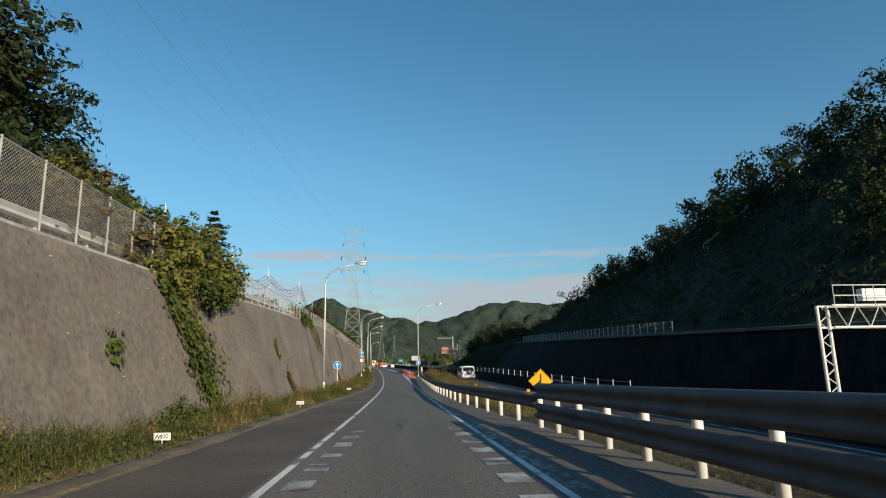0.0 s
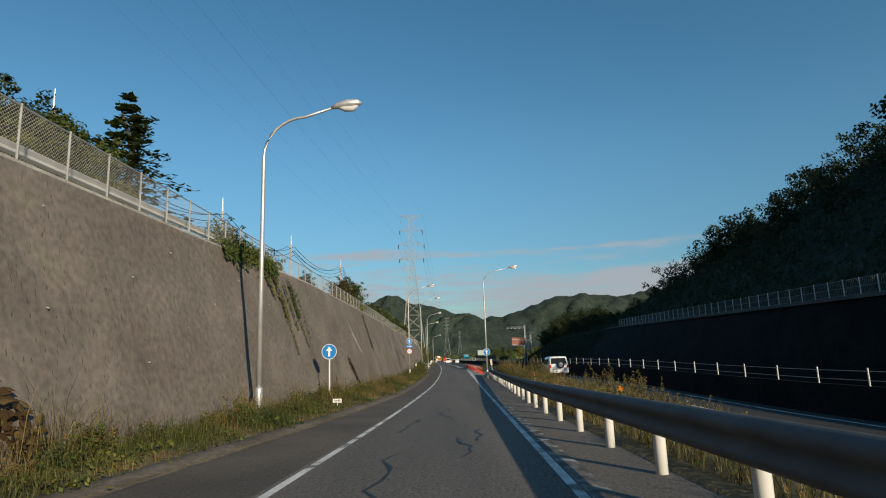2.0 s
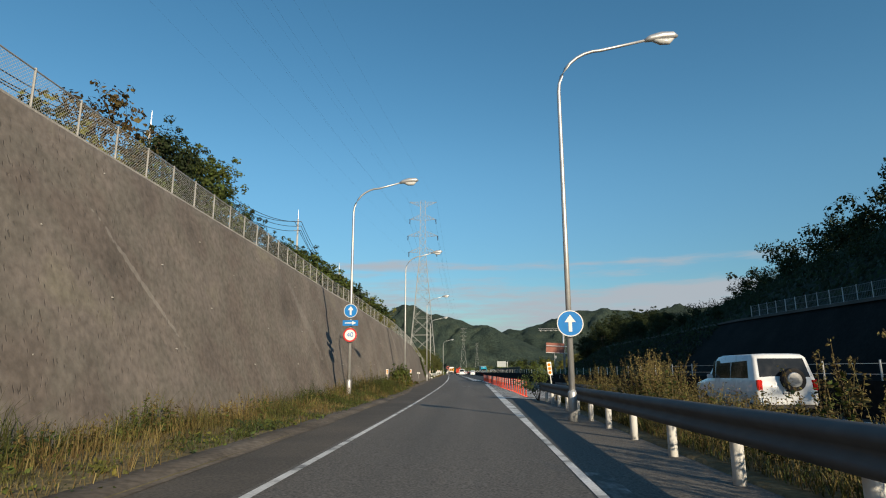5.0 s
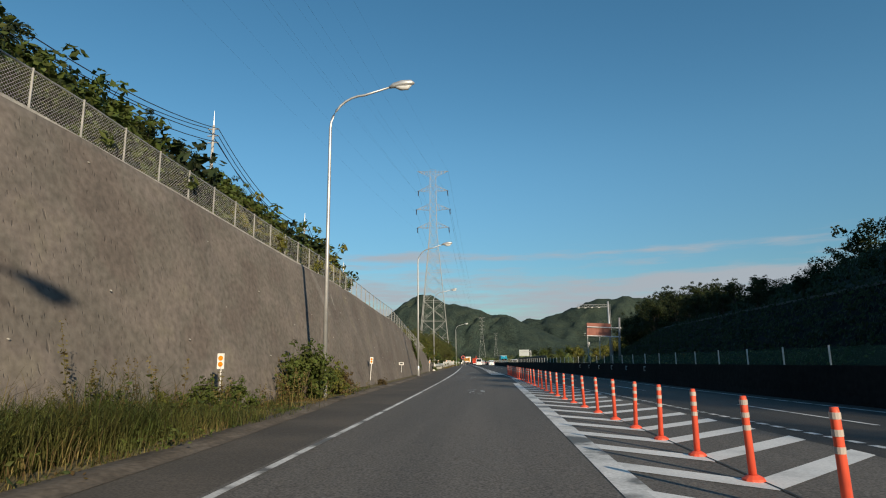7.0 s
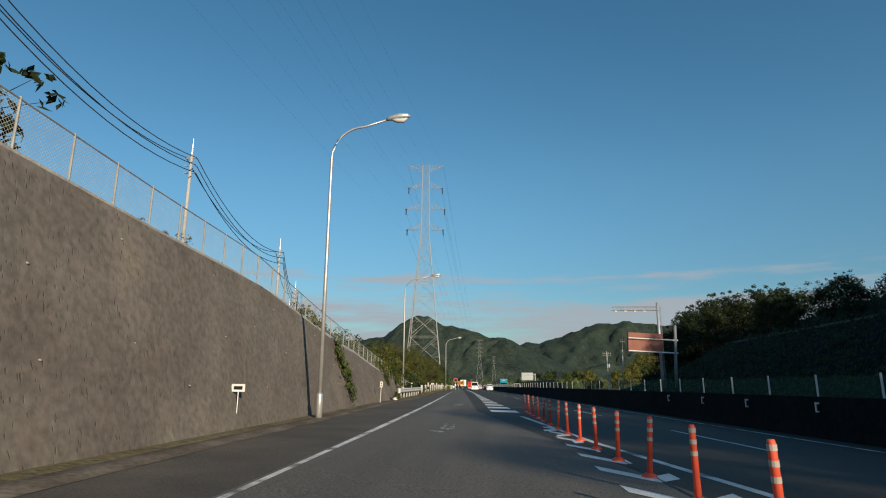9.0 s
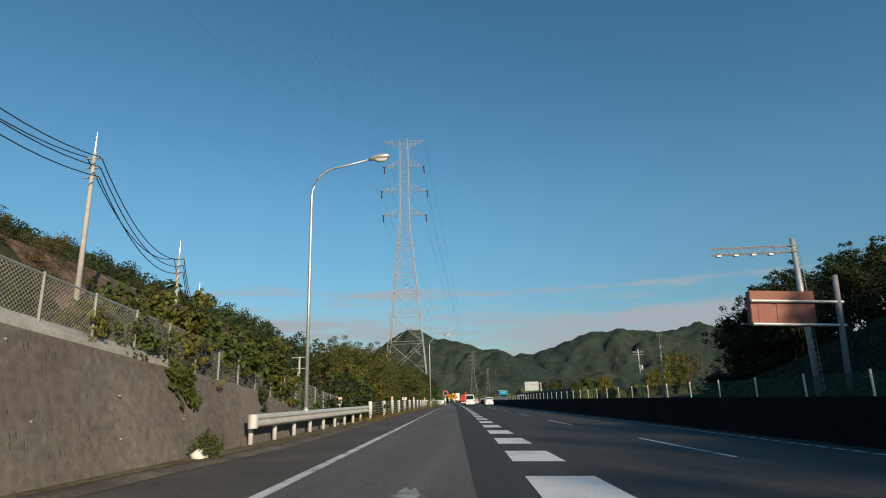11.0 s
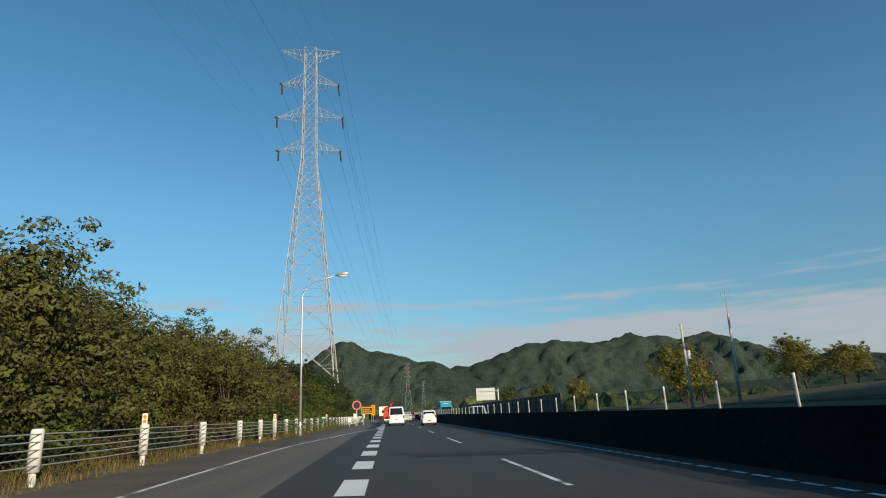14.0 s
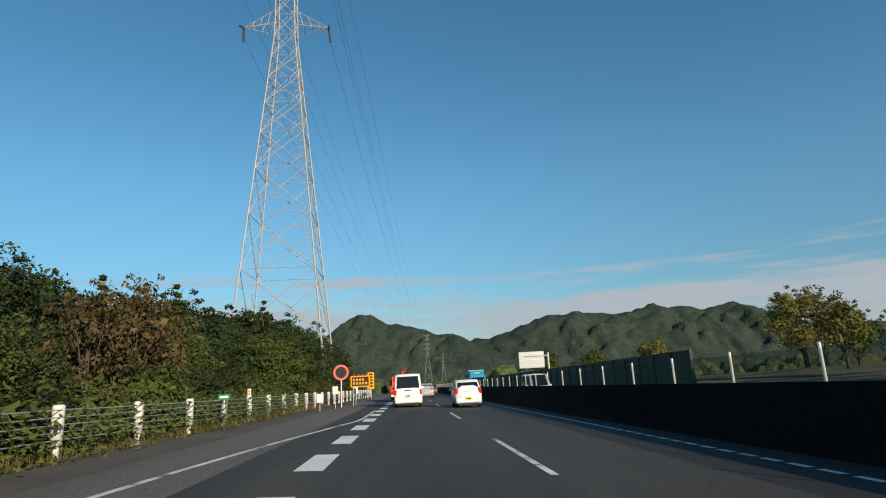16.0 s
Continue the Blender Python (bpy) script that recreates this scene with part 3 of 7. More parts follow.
def chain_fence(name, line, ya, yb, rise, gap, label, rail=True, pitch=.075):
    """Chain-link fence along line(y) -> (x, z), with a post every gap metres."""
    fence = thing(name, label, "fence")
    y = ya
    while y <= yb:
        x, z = line(y)
        part("post", Shape().tube([(x, y, z - .3), (x, y, z + rise(y) + .04)], .022, 7), FENCE_STEEL, fence)
        y += gap
    s = Shape()
    ys = steps(ya, yb, gap)
    for h in (1, .05):
        for a, b in zip(ys, ys[1:]):
            (xa, za), (xb, zb) = line(a), line(b)
            s.tube([(xa, a, za + h * rise(a)), (xb, b, zb + h * rise(b))], .016, 5, False)
    part("rail", s, GALV, fence)
    s = Shape()
    n = int((yb - ya - 1.1) / pitch)
    for k in range(n):
        for sign in (1, -1):
            y0 = ya + k * pitch
            high = rise(y0)
            y1 = y0 + high
            if sign < 0:
                y0, y1 = y1, y0
            (x0, z0), (x1, z1) = line(y0), line(y1)
            d = Vector((x1 - x0, y1 - y0, z1 - z0 + high)).normalized()
            w = Vector((0, d.z, -d.y)) * .0028
            p, q = Vector((x0, y0, z0 + .03)), Vector((x1, y1, z1 + high))
            s.add([p - w, p + w, q + w, q - w], [(0, 1, 2, 3)])
    part("wire_mesh", s, MESH_WIRE, fence)
    return fence


chain_fence("fence_wall", lambda y: (wall_top(y)[0] - .25, wall_top(y)[1] + .03), -29.512, 166, tab([-30, 10, 22, 30, 48, 97, 128, 139, 142, 156, 159, 170], [1.45, 1.45, 1.3, 1.1, .84, .86, 1.0, .98, .92, .92, 1.05, 1.05]), 1.222, "galvanised chain-link fence on top of the concrete wall")
rows = []
for y in steps(-30, 150, 4):
    x, z = wall_top(y)
    k = .10 + .20 * min(1, max(0, (y - 118) / 14))
    rows.append([(x - .10, y, z - .1), (x - .10, y, z + .10), (x - .30, y, z + k), (x - .46, y, z + k), (x - .46, y, z - .1)])
whole("kerb_wall", Shape().loft(rows, True), CONCRETE, "pale concrete upstand behind the chain-link fence", "kerb", kind="structure")


# pale rail on the ledge behind the fence
rail = thing("guard_rail", "pale steel guard rail on the ledge behind the fence", "guard rail")
PALE_STEEL = plain("pale_steel", (.60, .61, .59), .5, .1, .15, 2)
for ya, yb in ((-4, 15.5), (26.5, 44)):
    rows = []
    for y in steps(ya, yb, 1.2):
        x, z = wall_top(y)
        rows.append([(x - .72 + dx, y, z + h) for dx, h in ((0, .42), (.06, .46), (.01, .54), (.06, .62), (0, .66), (-.02, .66), (-.02, .42))])
    part("beam", Shape().loft(rows, True), PALE_STEEL, rail, "pale steel beam")
    y = ya + .4
    while y < yb:
        x, z = wall_top(y)
        part("post", Shape().tube([(x - .82, y, z - .2), (x - .82, y, z + .70)], .055, 10), PALE_STEEL, rail)
        y += 1.9


DULL_STEEL = plain("dull_steel", (.24, .24, .25), .6, .2, .2, 3)
# fence over the right wall
fence = thing("fence_hill", "grey mesh fence along the top of the shaded slope", "fence")


def hill_fence(y, up=0.0):
    return right_top(y) + .15, y, right_crest(y) + .1 + up


for y in steps(49, 112, 1.5):
    part("post", Shape().tube([hill_fence(y, -.1), hill_fence(y, 1.06)], .03, 6), PALE_STEEL, fence)
s = Shape()
for y in steps(49, 112, .16):
    s.tube([hill_fence(y, .05), hill_fence(y, 1.0)], .008, 3, False)
ys = steps(49, 112, 3)
for h in (.08, .52, 1.0):
    for a, b in zip(ys, ys[1:]):
        s.tube([hill_fence(a, h), hill_fence(b, h)], .014, 4, False)
part("wire_mesh", s, DULL_STEEL, fence)

# ---- net on the median barrier ----
NET = bpy.data.materials.new("green_net")
NET.use_nodes = True
nn, nl = NET.node_tree.nodes, NET.node_tree.links
nb = nn["Principled BSDF"]
nb.inputs["Base Color"].default_value = (.045, .115, .060, 1)
nb.inputs["Roughness"].default_value = .9
tr = nn.new("ShaderNodeBsdfTransparent")
mx = nn.new("ShaderNodeMixShader")
wv = nn.new("ShaderNodeTexNoise")
wv.inputs["Scale"].default_value = 2.0
mr = nn.new("ShaderNodeMapRange")
mr.inputs[3].default_value, mr.inputs[4].default_value = .38, .55
nl.new(wv.outputs[0], mr.inputs[0])
nl.new(mr.outputs[0], mx.inputs[0])
nl.new(tr.outputs[0], mx.inputs[1])
nl.new(nb.outputs[0], mx.inputs[2])
nl.new(mx.outputs[0], nn["Material Output"].inputs[0])
screen = thing("glare_screen", "dim green net on pale posts along the median barrier", "glare screen")
POST = Shape().tube([(0, 0, 0), (0, 0, .60)], .026, 7)
post_mesh = mesh_of("post", POST, WHITE_STEEL)
ys = []
y = 210.3 - 2.44 * 72
while y < 400:
    x = main(y) + 7.65
    o = new("post", post_mesh)
    o.parent, o.location = screen, (x, y, zr(x, y) + 1.05)
    ys.append(y)
    y += 2.44
s = Shape()
for a, b in zip(ys, ys[1:]):
    if b < 92:
        continue
    xa, xb = main(a) + 7.69, main(b) + 7.69
    za, zb = zr(xa, a) + 1.07, zr(xb, b) + 1.07
    s.add([(xa, a, za), (xb, b, zb), (xb, b, zb + .52), (xa, a, za + .52)], [(0, 1, 2, 3)])
part("net", s, NET, screen, "translucent dark green net")
s = Shape()
for a, b in zip(ys, ys[1:]):
    if b < 92:
        for h in (.2, .5):
            s.tube([(main(a) + 7.65, a, zr(main(a) + 7.65, a) + 1.05 + h), (main(b) + 7.65, b, zr(main(b) + 7.65, b) + 1.05 + h)], .01, 3, False)
part("cable", s, GALV, screen)


# ---- guard rails ----
def beam_profile(h, face=1):
    """Points of a W-shaped beam, seen along the road; face: the side that bulges."""
    return [(-face * d, h + z) for d, z in ((.0, .0), (.075, .05), (.08, .10), (.01, .145), (.01, .185), (.08, .23), (.075, .28), (0, .33), (-.012, .33), (-.012, 0))]


def guard_rail(name, line, ya, yb, h, gap, label, face=1, mat=None, double=False, post_mat=None, behind=.13, turn_end=False):
    rail = thing(name, label, "guard rail")
    for low in ((.20, .62) if double else (h,)):
        rows = []
        for y in steps(ya, yb, 1.5):
            x = line(y)
            rows.append([(x + dx, y, zr(x, y) + z) for dx, z in beam_profile(low, face)])
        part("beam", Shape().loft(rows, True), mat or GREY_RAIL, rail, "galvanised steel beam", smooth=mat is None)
    y = ya + .25
    pm = mesh_of("post", Shape().tube([(0, 0, -.2), (0, 0, (.86 if double else h + .20) - .02), (0, 0, (.86 if double else h + .20))], [.062, .062, .05], 12), post_mat or WHITE_STEEL, True)
    while y < yb:
        x = line(y) + behind * face
        o = new("post", pm)
        o.parent, o.location = rail, (x, y, zr(x, y))
        y += gap
    return rail


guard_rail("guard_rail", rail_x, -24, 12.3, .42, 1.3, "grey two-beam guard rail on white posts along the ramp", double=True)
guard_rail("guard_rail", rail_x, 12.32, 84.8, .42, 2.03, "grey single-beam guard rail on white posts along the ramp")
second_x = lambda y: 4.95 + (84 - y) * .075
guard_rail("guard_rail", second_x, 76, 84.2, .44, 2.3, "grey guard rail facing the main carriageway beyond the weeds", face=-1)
PALE_RAIL = plain("pale_rail", (.62, .63, .60), .5, .2, .12, 2)
left_rail = tab([152, 168.5], [-5.12, -5.35])
guard_rail("guard_rail", left_rail, 152.7, 168.2, .42, 1.75, "pale guard rail with a rounded end beside the shoulder", face=-1, mat=PALE_RAIL, post_mat=PALE_RAIL)
x = left_rail(152.7)
s = Shape().tube([(x + .02, 152.68, zr(x, 152.7) + .42), (x + .02, 152.68, zr(x, 152.7) + .75)], .12, 14)
whole("rail_end", s, PALE_RAIL, "rounded pale steel end cap of the guard rail", "guard rail end")

# cable barrier
cable_x = lambda y: edge_left(y) - tab([168, 185, 213, 225, 300], [2.35, 2.3, 1.95, 1.75, 1.75])(y)
cable = thing("cable_barrier", "white concrete-coloured posts with five steel cables", "cable barrier")
pm = mesh_of("post", Shape().tube([(0, 0, -.25), (0, 0, .24)], .06, 10).tube([(0, 0, .24), (0, 0, .93), (0, 0, .96)], [.105, .105, .085], 14), plain("post_paint", (.62, .63, .60), .6, 0, .15, 5), True)
ys = [168.9, 174.4] + [178.7 + 4.3 * k for k in range(7)] + [207.9 + 2.98 * k for k in range(30)]
for y in ys:
    o = new("post", pm)
    o.parent, o.location = cable, (cable_x(y), y, zr(cable_x(y), y))
for h in (.35, .48, .61, .74, .87):
    pts = []
    for a, b in zip(ys, ys[1:]):
        pts.append((cable_x(a) + .09, a, zr(cable_x(a), a) + h))
        m = (a + b) / 2
        pts.append((cable_x(m) + .09, m, zr(cable_x(m), m) + h - .012))
    part("cable", Shape().tube(pts, .011, 5), GALV, cable)

# ---- gore: painted stripes and flexible posts ----
post_rows = [91.15 + 1.5125 * k for k in range(-2, 4)] + [97.2 + 1.62 * k for k in range(4)] + [103.68 + 1.72 * k for k in range(21)]
for y in [86.6] + post_rows:
    y += .28
    a = edge_right(y) + .1
    c = tab([84, 96, 103.7, 112, 115, 139], [4.06, 4.06, 3.83, 3.72, 3.64, 3.05])(y)
    r = main(y + 1) + main_left(y + 1) - (.60 if y < 104 else .30)
    if c - a < .35:
        break
    s = Shape()
    out = []
    for x, yy, w in ((a, y + .22, .50), (c, y - .72, .46), (r, y - .72 + (r - c) * 1.0, .50)):
        out += [(x, yy, zr(x, yy) + LIFT), (x, yy + w, zr(x, yy + w) + LIFT)]
    s.add(out, [(0, 2, 3, 1), (2, 4, 5, 3)])
    whole("gore_stripe", s, DASH_PAINT, "white painted chevron stripe in the gore", "road marking", group="gore stripes")
ORANGE = plain("orange_rubber", (.74, .105, .055), .5, 0, .14, 5)
REFLEX = plain("reflective_tape", (.46, .40, .36), .35, 0, .15, 8)
first = None
for y in post_rows:
    x = tab([84, 96, 103.7, 112, 115, 139], [4.03, 4.03, 3.80, 3.69, 3.62, 3.03])(y)
    tilt = (random.uniform(-3, 3), random.uniform(-3, 3))
    at = pose(x, y, zr(x, y), tilt[0], tilt[1], random.uniform(0, 360))
    if first is None:
        first = thing("flexible_post", "orange rubber lane post with pale reflective bands", "lane post", at, "orange lane posts")
        part("foot", Shape().tube([(0, 0, 0), (0, 0, .03), (0, 0, .06)], [.11, .10, .05], 12), ORANGE, first)
        part("tube", Shape().tube([(0, 0, .04), (0, 0, .76), (0, 0, .80)], [.038, .034, .028], 12), ORANGE, first, smooth=True)
        for z in (.50, .62, .74):
            part("band", Shape().tube([(0, 0, z - .024), (0, 0, z + .024)], .0385, 12), REFLEX, first, "pale reflective band")
    else:
        copy_thing(first, at)


# ---- signs ----
BLUE = plain("sign_blue", (.02, .20, .55), .4, 0, .06)
WHITE = plain("sign_white", (.78, .78, .76), .4, 0, .06)
RED = plain("sign_red", (.55, .03, .03), .4, 0, .08)
YELLOW = plain("sign_yellow", (.80, .38, .01), .4, 0, .06)
BLACK = plain("sign_black", (.02, .02, .02), .5, 0, .1)
AMBER = plain("amber_reflector", (.80, .25, .01), .25, 0, .15, 20)
GREEN = plain("sign_green", (.02, .22, .10), .4, 0, .06)


def disc(r, y, n=28, r0=0.0, cz=0.0):
    """A plate facing -y."""
    s = Shape()
    ring = [(r * math.cos(a), r * math.sin(a) + cz) for a in (2 * math.pi * k / n for k in range(n))]
    if r0:
        inner = [(r0 * math.cos(a), r0 * math.sin(a) + cz) for a in (2 * math.pi * k / n for k in range(n))]
        vs = [(x, y, z) for x, z in ring] + [(x, y, z) for x, z in inner]
        s.add(vs, [(k, (k + 1) % n, n + (k + 1) % n, n + k) for k in range(n)])
    else:
        s.add([(x, y, z) for x, z in ring] + [(x, y + .006, z) for x, z in ring],
              [tuple(range(n)), tuple(reversed(range(n, 2 * n)))] + [(k, n + k, n + (k + 1) % n, (k + 1) % n) for k in range(n)])
    return s


def flat(points, y, thick=.004):
    n = len(points)
    return Shape().add([(x, y, z) for x, z in points] + [(x, y + thick, z) for x, z in points],
                       [tuple(range(n)), tuple(reversed(range(n, 2 * n)))] + [(k, n + k, n + (k + 1) % n, (k + 1) % n) for k in range(n)])


def arrow_sign(at, r=.3, up=1.75, pole=True, label="round blue sign with a white upward arrow", sideways=False):
    sign = thing("arrow_sign", label, "road sign", at, "blue arrow signs")
    if pole:
        part("pole", Shape().tube([(0, .04, -.4), (0, .04, up + r)], .03, 8), WHITE_STEEL, sign)
    part("plate", disc(r, 0, cz=up), BLUE, sign)
    part("rim", disc(r, -.005, r0=r * .93, cz=up), WHITE, sign)
    w = r * .13
    pts = [(-w, up - r * .62), (w, up - r * .62), (w, up + r * .1), (r * .42, up + r * .1), (0, up + r * .68), (-r * .42, up + r * .1), (-w, up + r * .1)]
    part("arrow", flat(pts, -.008), WHITE, sign, "white arrow")
    return sign


def words(text, size, at, mat, parent, name="lettering"):
    cu = bpy.data.curves.new(name, "FONT")
    cu.body, cu.size, cu.align_x, cu.align_y, cu.extrude = text, size, "CENTER", "CENTER", .001
    tmp = bpy.data.objects.new(name, cu)
    scene.collection.objects.link(tmp)
    me = bpy.data.meshes.new_from_object(tmp.evaluated_get(bpy.context.evaluated_depsgraph_get()))
    bpy.data.objects.remove(tmp)
    me.transform(Matrix.Translation(at) @ Matrix.Rotation(math.pi / 2, 4, "X"))
    me.materials.append(mat)
    o = new(name, me)
    o.parent = parent
    return o


arrow_sign(stand(-3.95, 45.2, -3, .15), .30, 1.75)
arrow_sign(stand(3.75, 73.05, -3, .1), .31, 2.15, False, "round blue arrow sign strapped to a lamp pole")

# signs on the second lamp pole
at = stand(-3.87, 84.02, 0, .2)
arrow_sign(at, .3, 3.55, False, "round blue arrow sign high on a lamp pole")
board = thing("direction_plate", "blue rectangular plate with a white sideways arrow on a lamp pole", "road sign", at)
part("plate", Shape().box(-.34, 0, 2.90, .34, .02, 3.14), BLUE, board)
part("arrow", flat([(-.24, 3.0), (.08, 3.0), (.08, 2.94), (.26, 3.02), (.08, 3.10), (.08, 3.04), (-.24, 3.04)], -.006), WHITE, board, "white arrow")
limit = thing("speed_limit_sign", "round white speed limit sign with a red rim reading 40", "road sign", at)
part("plate", disc(.3, 0, cz=2.5), WHITE, limit)
part("rim", disc(.3, -.005, r0=.235, cz=2.5), RED, limit, "red rim")
words("40", .30, (0, -.008, 2.5), BLUE, limit, "numerals")

# merge warning diamond
diamond = thing("merge_sign", "yellow diamond merge warning sign with a black arrow", "road sign", pose(7.2, 27.0, -.48, 0, 2, -8))
part("pole", Shape().tube([(0, .05, -2.4), (0, .05, .5)], .035, 8), WHITE_STEEL, diamond)
r = .58
part("plate", flat([(-r, 0), (0, -r), (r, 0), (0, r)], 0, .02), YELLOW, diamond)
rim = Shape()
for (x0, z0), (x1, z1) in zip([(-r, 0), (0, -r), (r, 0), (0, r)], [(0, -r), (r, 0), (0, r), (-r, 0)]):
    k0, k1 = .94, .90
    rim.add([(x0 * k0, -.005, z0 * k0), (x1 * k0, -.005, z1 * k0), (x1 * k1, -.005, z1 * k1), (x0 * k1, -.005, z0 * k1)], [(0, 1, 2, 3)])
part("border", rim, BLACK, diamond, "black border line")
part("symbol", flat([(-.035, -.36), (.035, -.36), (.035, .34), (-.035, .34)], -.007), BLACK, diamond, "black arrow")
part("branch", flat([(-.24, -.16), (-.19, -.21), (-.035, -.05), (-.035, .05)], -.0071), BLACK, diamond, "black side branch")

# number plates of the verge
for x, y, text in ((-3.75, 10.2, "A400"), (-3.3, 22.3, "A420"), (-2.75, 40.9, "A440")):
    tag = thing("marker_plate", f"small white marker plate reading {text} on a stake", "marker plate", stand(x, y, -4, -.06), "verge marker plates")
    part("stake", Shape().tube([(0, .01, -.3), (0, .01, .32)], .012, 6), GALV, tag)
    part("plate", Shape().box(-.14, -.006, .24, .14, .006, .36), WHITE, tag)
    words(text, .10, (0, -.008, .30), BLACK, tag)


def delineator(x, y, up=.9, turn=0, round_only=False, label="small white plate with two amber reflectors on a stake", lean=0, lift=.1, n=2, size=1.0):
    d = thing("delineator", label, "delineator", pose(x, y, zr(x, y) + lift, 0, lean, turn), "amber delineators")
    part("stake", Shape().tube([(0, .02, -.3), (0, .02, up)], .018 * size, 8), WHITE_STEEL, d)
    h = .13 * n * size
    if not round_only:
        part("plate", Shape().box(-.075 * size, -.012, up - h / 2 - .03, .075 * size, .012, up + h / 2 + .03), WHITE, d, bevel=.004)
    for k in range(n):
        part("reflector", disc(.052 * size if not round_only else .09, -.016, 16, cz=up + (k - (n - 1) / 2) * .125 * size), AMBER, d, "amber reflector")
    return d


delineator(-4.1, 96.8, 1.05)
delineator(-4.35, 112.9, 1.1, lean=4)
delineator(-4.75, 143.4, .95, lean=3)
delineator(-5.75, 163.7, .9, lean=5)
delineator(5.0, 85.6, 1.25, lean=-5, n=3, size=1.35, label="tall white plate with three amber reflectors by the rail end")
for x, y, z in ((7.0, 28.7, .95), (5.6, 56.6, .7), (6.4, 42.0, .7)):
    delineator(x, y, z, 0, True, "round amber reflector on a short stake among weeds", n=1)
for x, y in ((-4.6, 124.3),):
    tag = thing("marker_plate", "small white marker plate on a thin stake", "marker plate", stand(x, y, -4, -.06), "verge marker plates")
    part("stake", Shape().tube([(0, .01, -.3), (0, .01, 1.0)], .015, 6), GALV, tag)
    part("plate", Shape().box(-.17, -.006, .95, .17, .006, 1.13), WHITE, tag)
    part("lettering", Shape().box(-.11, -.010, 1.0, .11, -.007, 1.08), BLACK, tag, "dark illegible bars")

for y in (178.75, 195.95, 210.95, 231.8):                  # amber plates fixed to posts of the cable barrier
    delineator(cable_x(y) + .02, y - .12, 1.08, lift=0, n=2, size=.85, label="small white plate with two amber reflectors on a barrier post")

# reflectors on the median barrier
for y in (119.8, 123.5, 127.2, 131.0, 134.5, 138.2):
    x = main(y) + 7.5
    r = thing("barrier_reflector", "small white reflector box on the concrete barrier", "reflector", pose(x, y, zr(x, y) + .78), "barrier reflectors")
    part("housing", Shape().box(-.03, -.02, -.12, .1, .06, .14), WHITE, r, bevel=.008)
    part("lens", Shape().box(-.022, -.026, -.08, .06, -.019, .09), BLACK, r, "dark lens")


# worn paint on the lane
def worn_marks(y0, x0, seed, spread=1.0):
    r = random.Random(seed)
    mark = thing("worn_marking", "ragged remains of a white painted lane arrow", "road marking", group="worn arrows")
    for _ in range(14):
        cx, cy = x0 + r.gauss(0, .16) * spread, y0 + r.gauss(0, 1.3) * spread
        a, b = r.uniform(.02, .14), r.uniform(.08, .5)
        k = r.uniform(0, 6.28)
        ring = [(cx + a * math.cos(u) * r.uniform(.3, 1.5), cy + b * math.sin(u) * r.uniform(.3, 1.5)) for u in (k + 2 * math.pi * i / 9 for i in range(9))]
        s = Shape()
        s.add([(x, y, zr(x, y) + LIFT + .0002 * _) for x, y in ring], [tuple(range(9))])
        part("paint_patch", s, WORN_PAINT, mark)
    return mark


worn_marks(108.0, .82, 3)
worn_marks(127.2, .2, 5, .8)
worn_marks(145.2, -.36, 6, .8)

# stairs up the shaded slope
stairs = thing("slope_stairs", "narrow pale steel stairs with handrails up the shaded hillside", "stairs")
SY = 67.4
xs = steps(40.2, 54.0, .62)
tread = mesh_of("step", Shape().box(-.14, -.4, -.03, .14, .4, .03), GALV)
for x in xs:
    o = new("step", tread)
    o.parent, o.location = stairs, (x, SY, land_right(x, SY) + .12)
for side in (-.42, .42):
    for a, b in ((40.2, 42.2), (44.0, 47.2), (48.0, 54.0)):
        pts = [(x, SY + side, land_right(x, SY) + 1.05) for x in steps(a, b, .8)]
        part("handrail", Shape().tube(pts, .05, 6), WHITE_STEEL, stairs)
        for p in pts[::2]:
            part("post", Shape().tube([(p[0], p[1], p[2] - 1.2), p], .035, 5), WHITE_STEEL, stairs)

# ---- plants ----
def leafy(name, stops, island=.35):
    m = material(name, stops, .5, 4, (.55, .75), island=island, spec=.25)
    n, l = m.node_tree.nodes, m.node_tree.links
    b = n["Principled BSDF"]
    thin = n.new("ShaderNodeBsdfTranslucent")              # light shines through a leaf
    l.new(b.inputs["Base Color"].links[0].from_socket, thin.inputs[0])
    mix = n.new("ShaderNodeMixShader")
    mix.inputs[0].default_value = .3
    l.new(b.outputs[0], mix.inputs[1])
    l.new(thin.outputs[0], mix.inputs[2])
    l.new(mix.outputs[0], n["Material Output"].inputs[0])
    return m


LEAF = leafy("green_leaves", [(.3, (.055, .082, .018)), (.6, (.095, .118, .026)), (.8, (.150, .142, .034))])
# deep evergreen, lowered further for the shade over the right-hand hill
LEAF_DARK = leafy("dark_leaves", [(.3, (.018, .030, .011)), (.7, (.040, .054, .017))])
LEAF_YELLOW = leafy("yellowing_leaves", [(.3, (.105, .118, .024)), (.55, (.155, .152, .032)), (.8, (.230, .185, .036))], .4)
LEAF_MID = leafy("mid_green_leaves", [(.3, (.030, .052, .017)), (.6, (.052, .075, .023)), (.8, (.082, .096, .030))])
LEAF_OLIVE = leafy("olive_leaves", [(.3, (.058, .074, .024)), (.6, (.082, .096, .030)), (.8, (.115, .108, .036))], .3)
LEAF_WILLOW = leafy("willow_leaves", [(.3, (.080, .092, .026)), (.6, (.112, .118, .034)), (.8, (.158, .143, .044))], .35)
LEAF_BROWN = leafy("rusty_leaves", [(.3, (.070, .056, .021)), (.7, (.132, .090, .035))], .4)
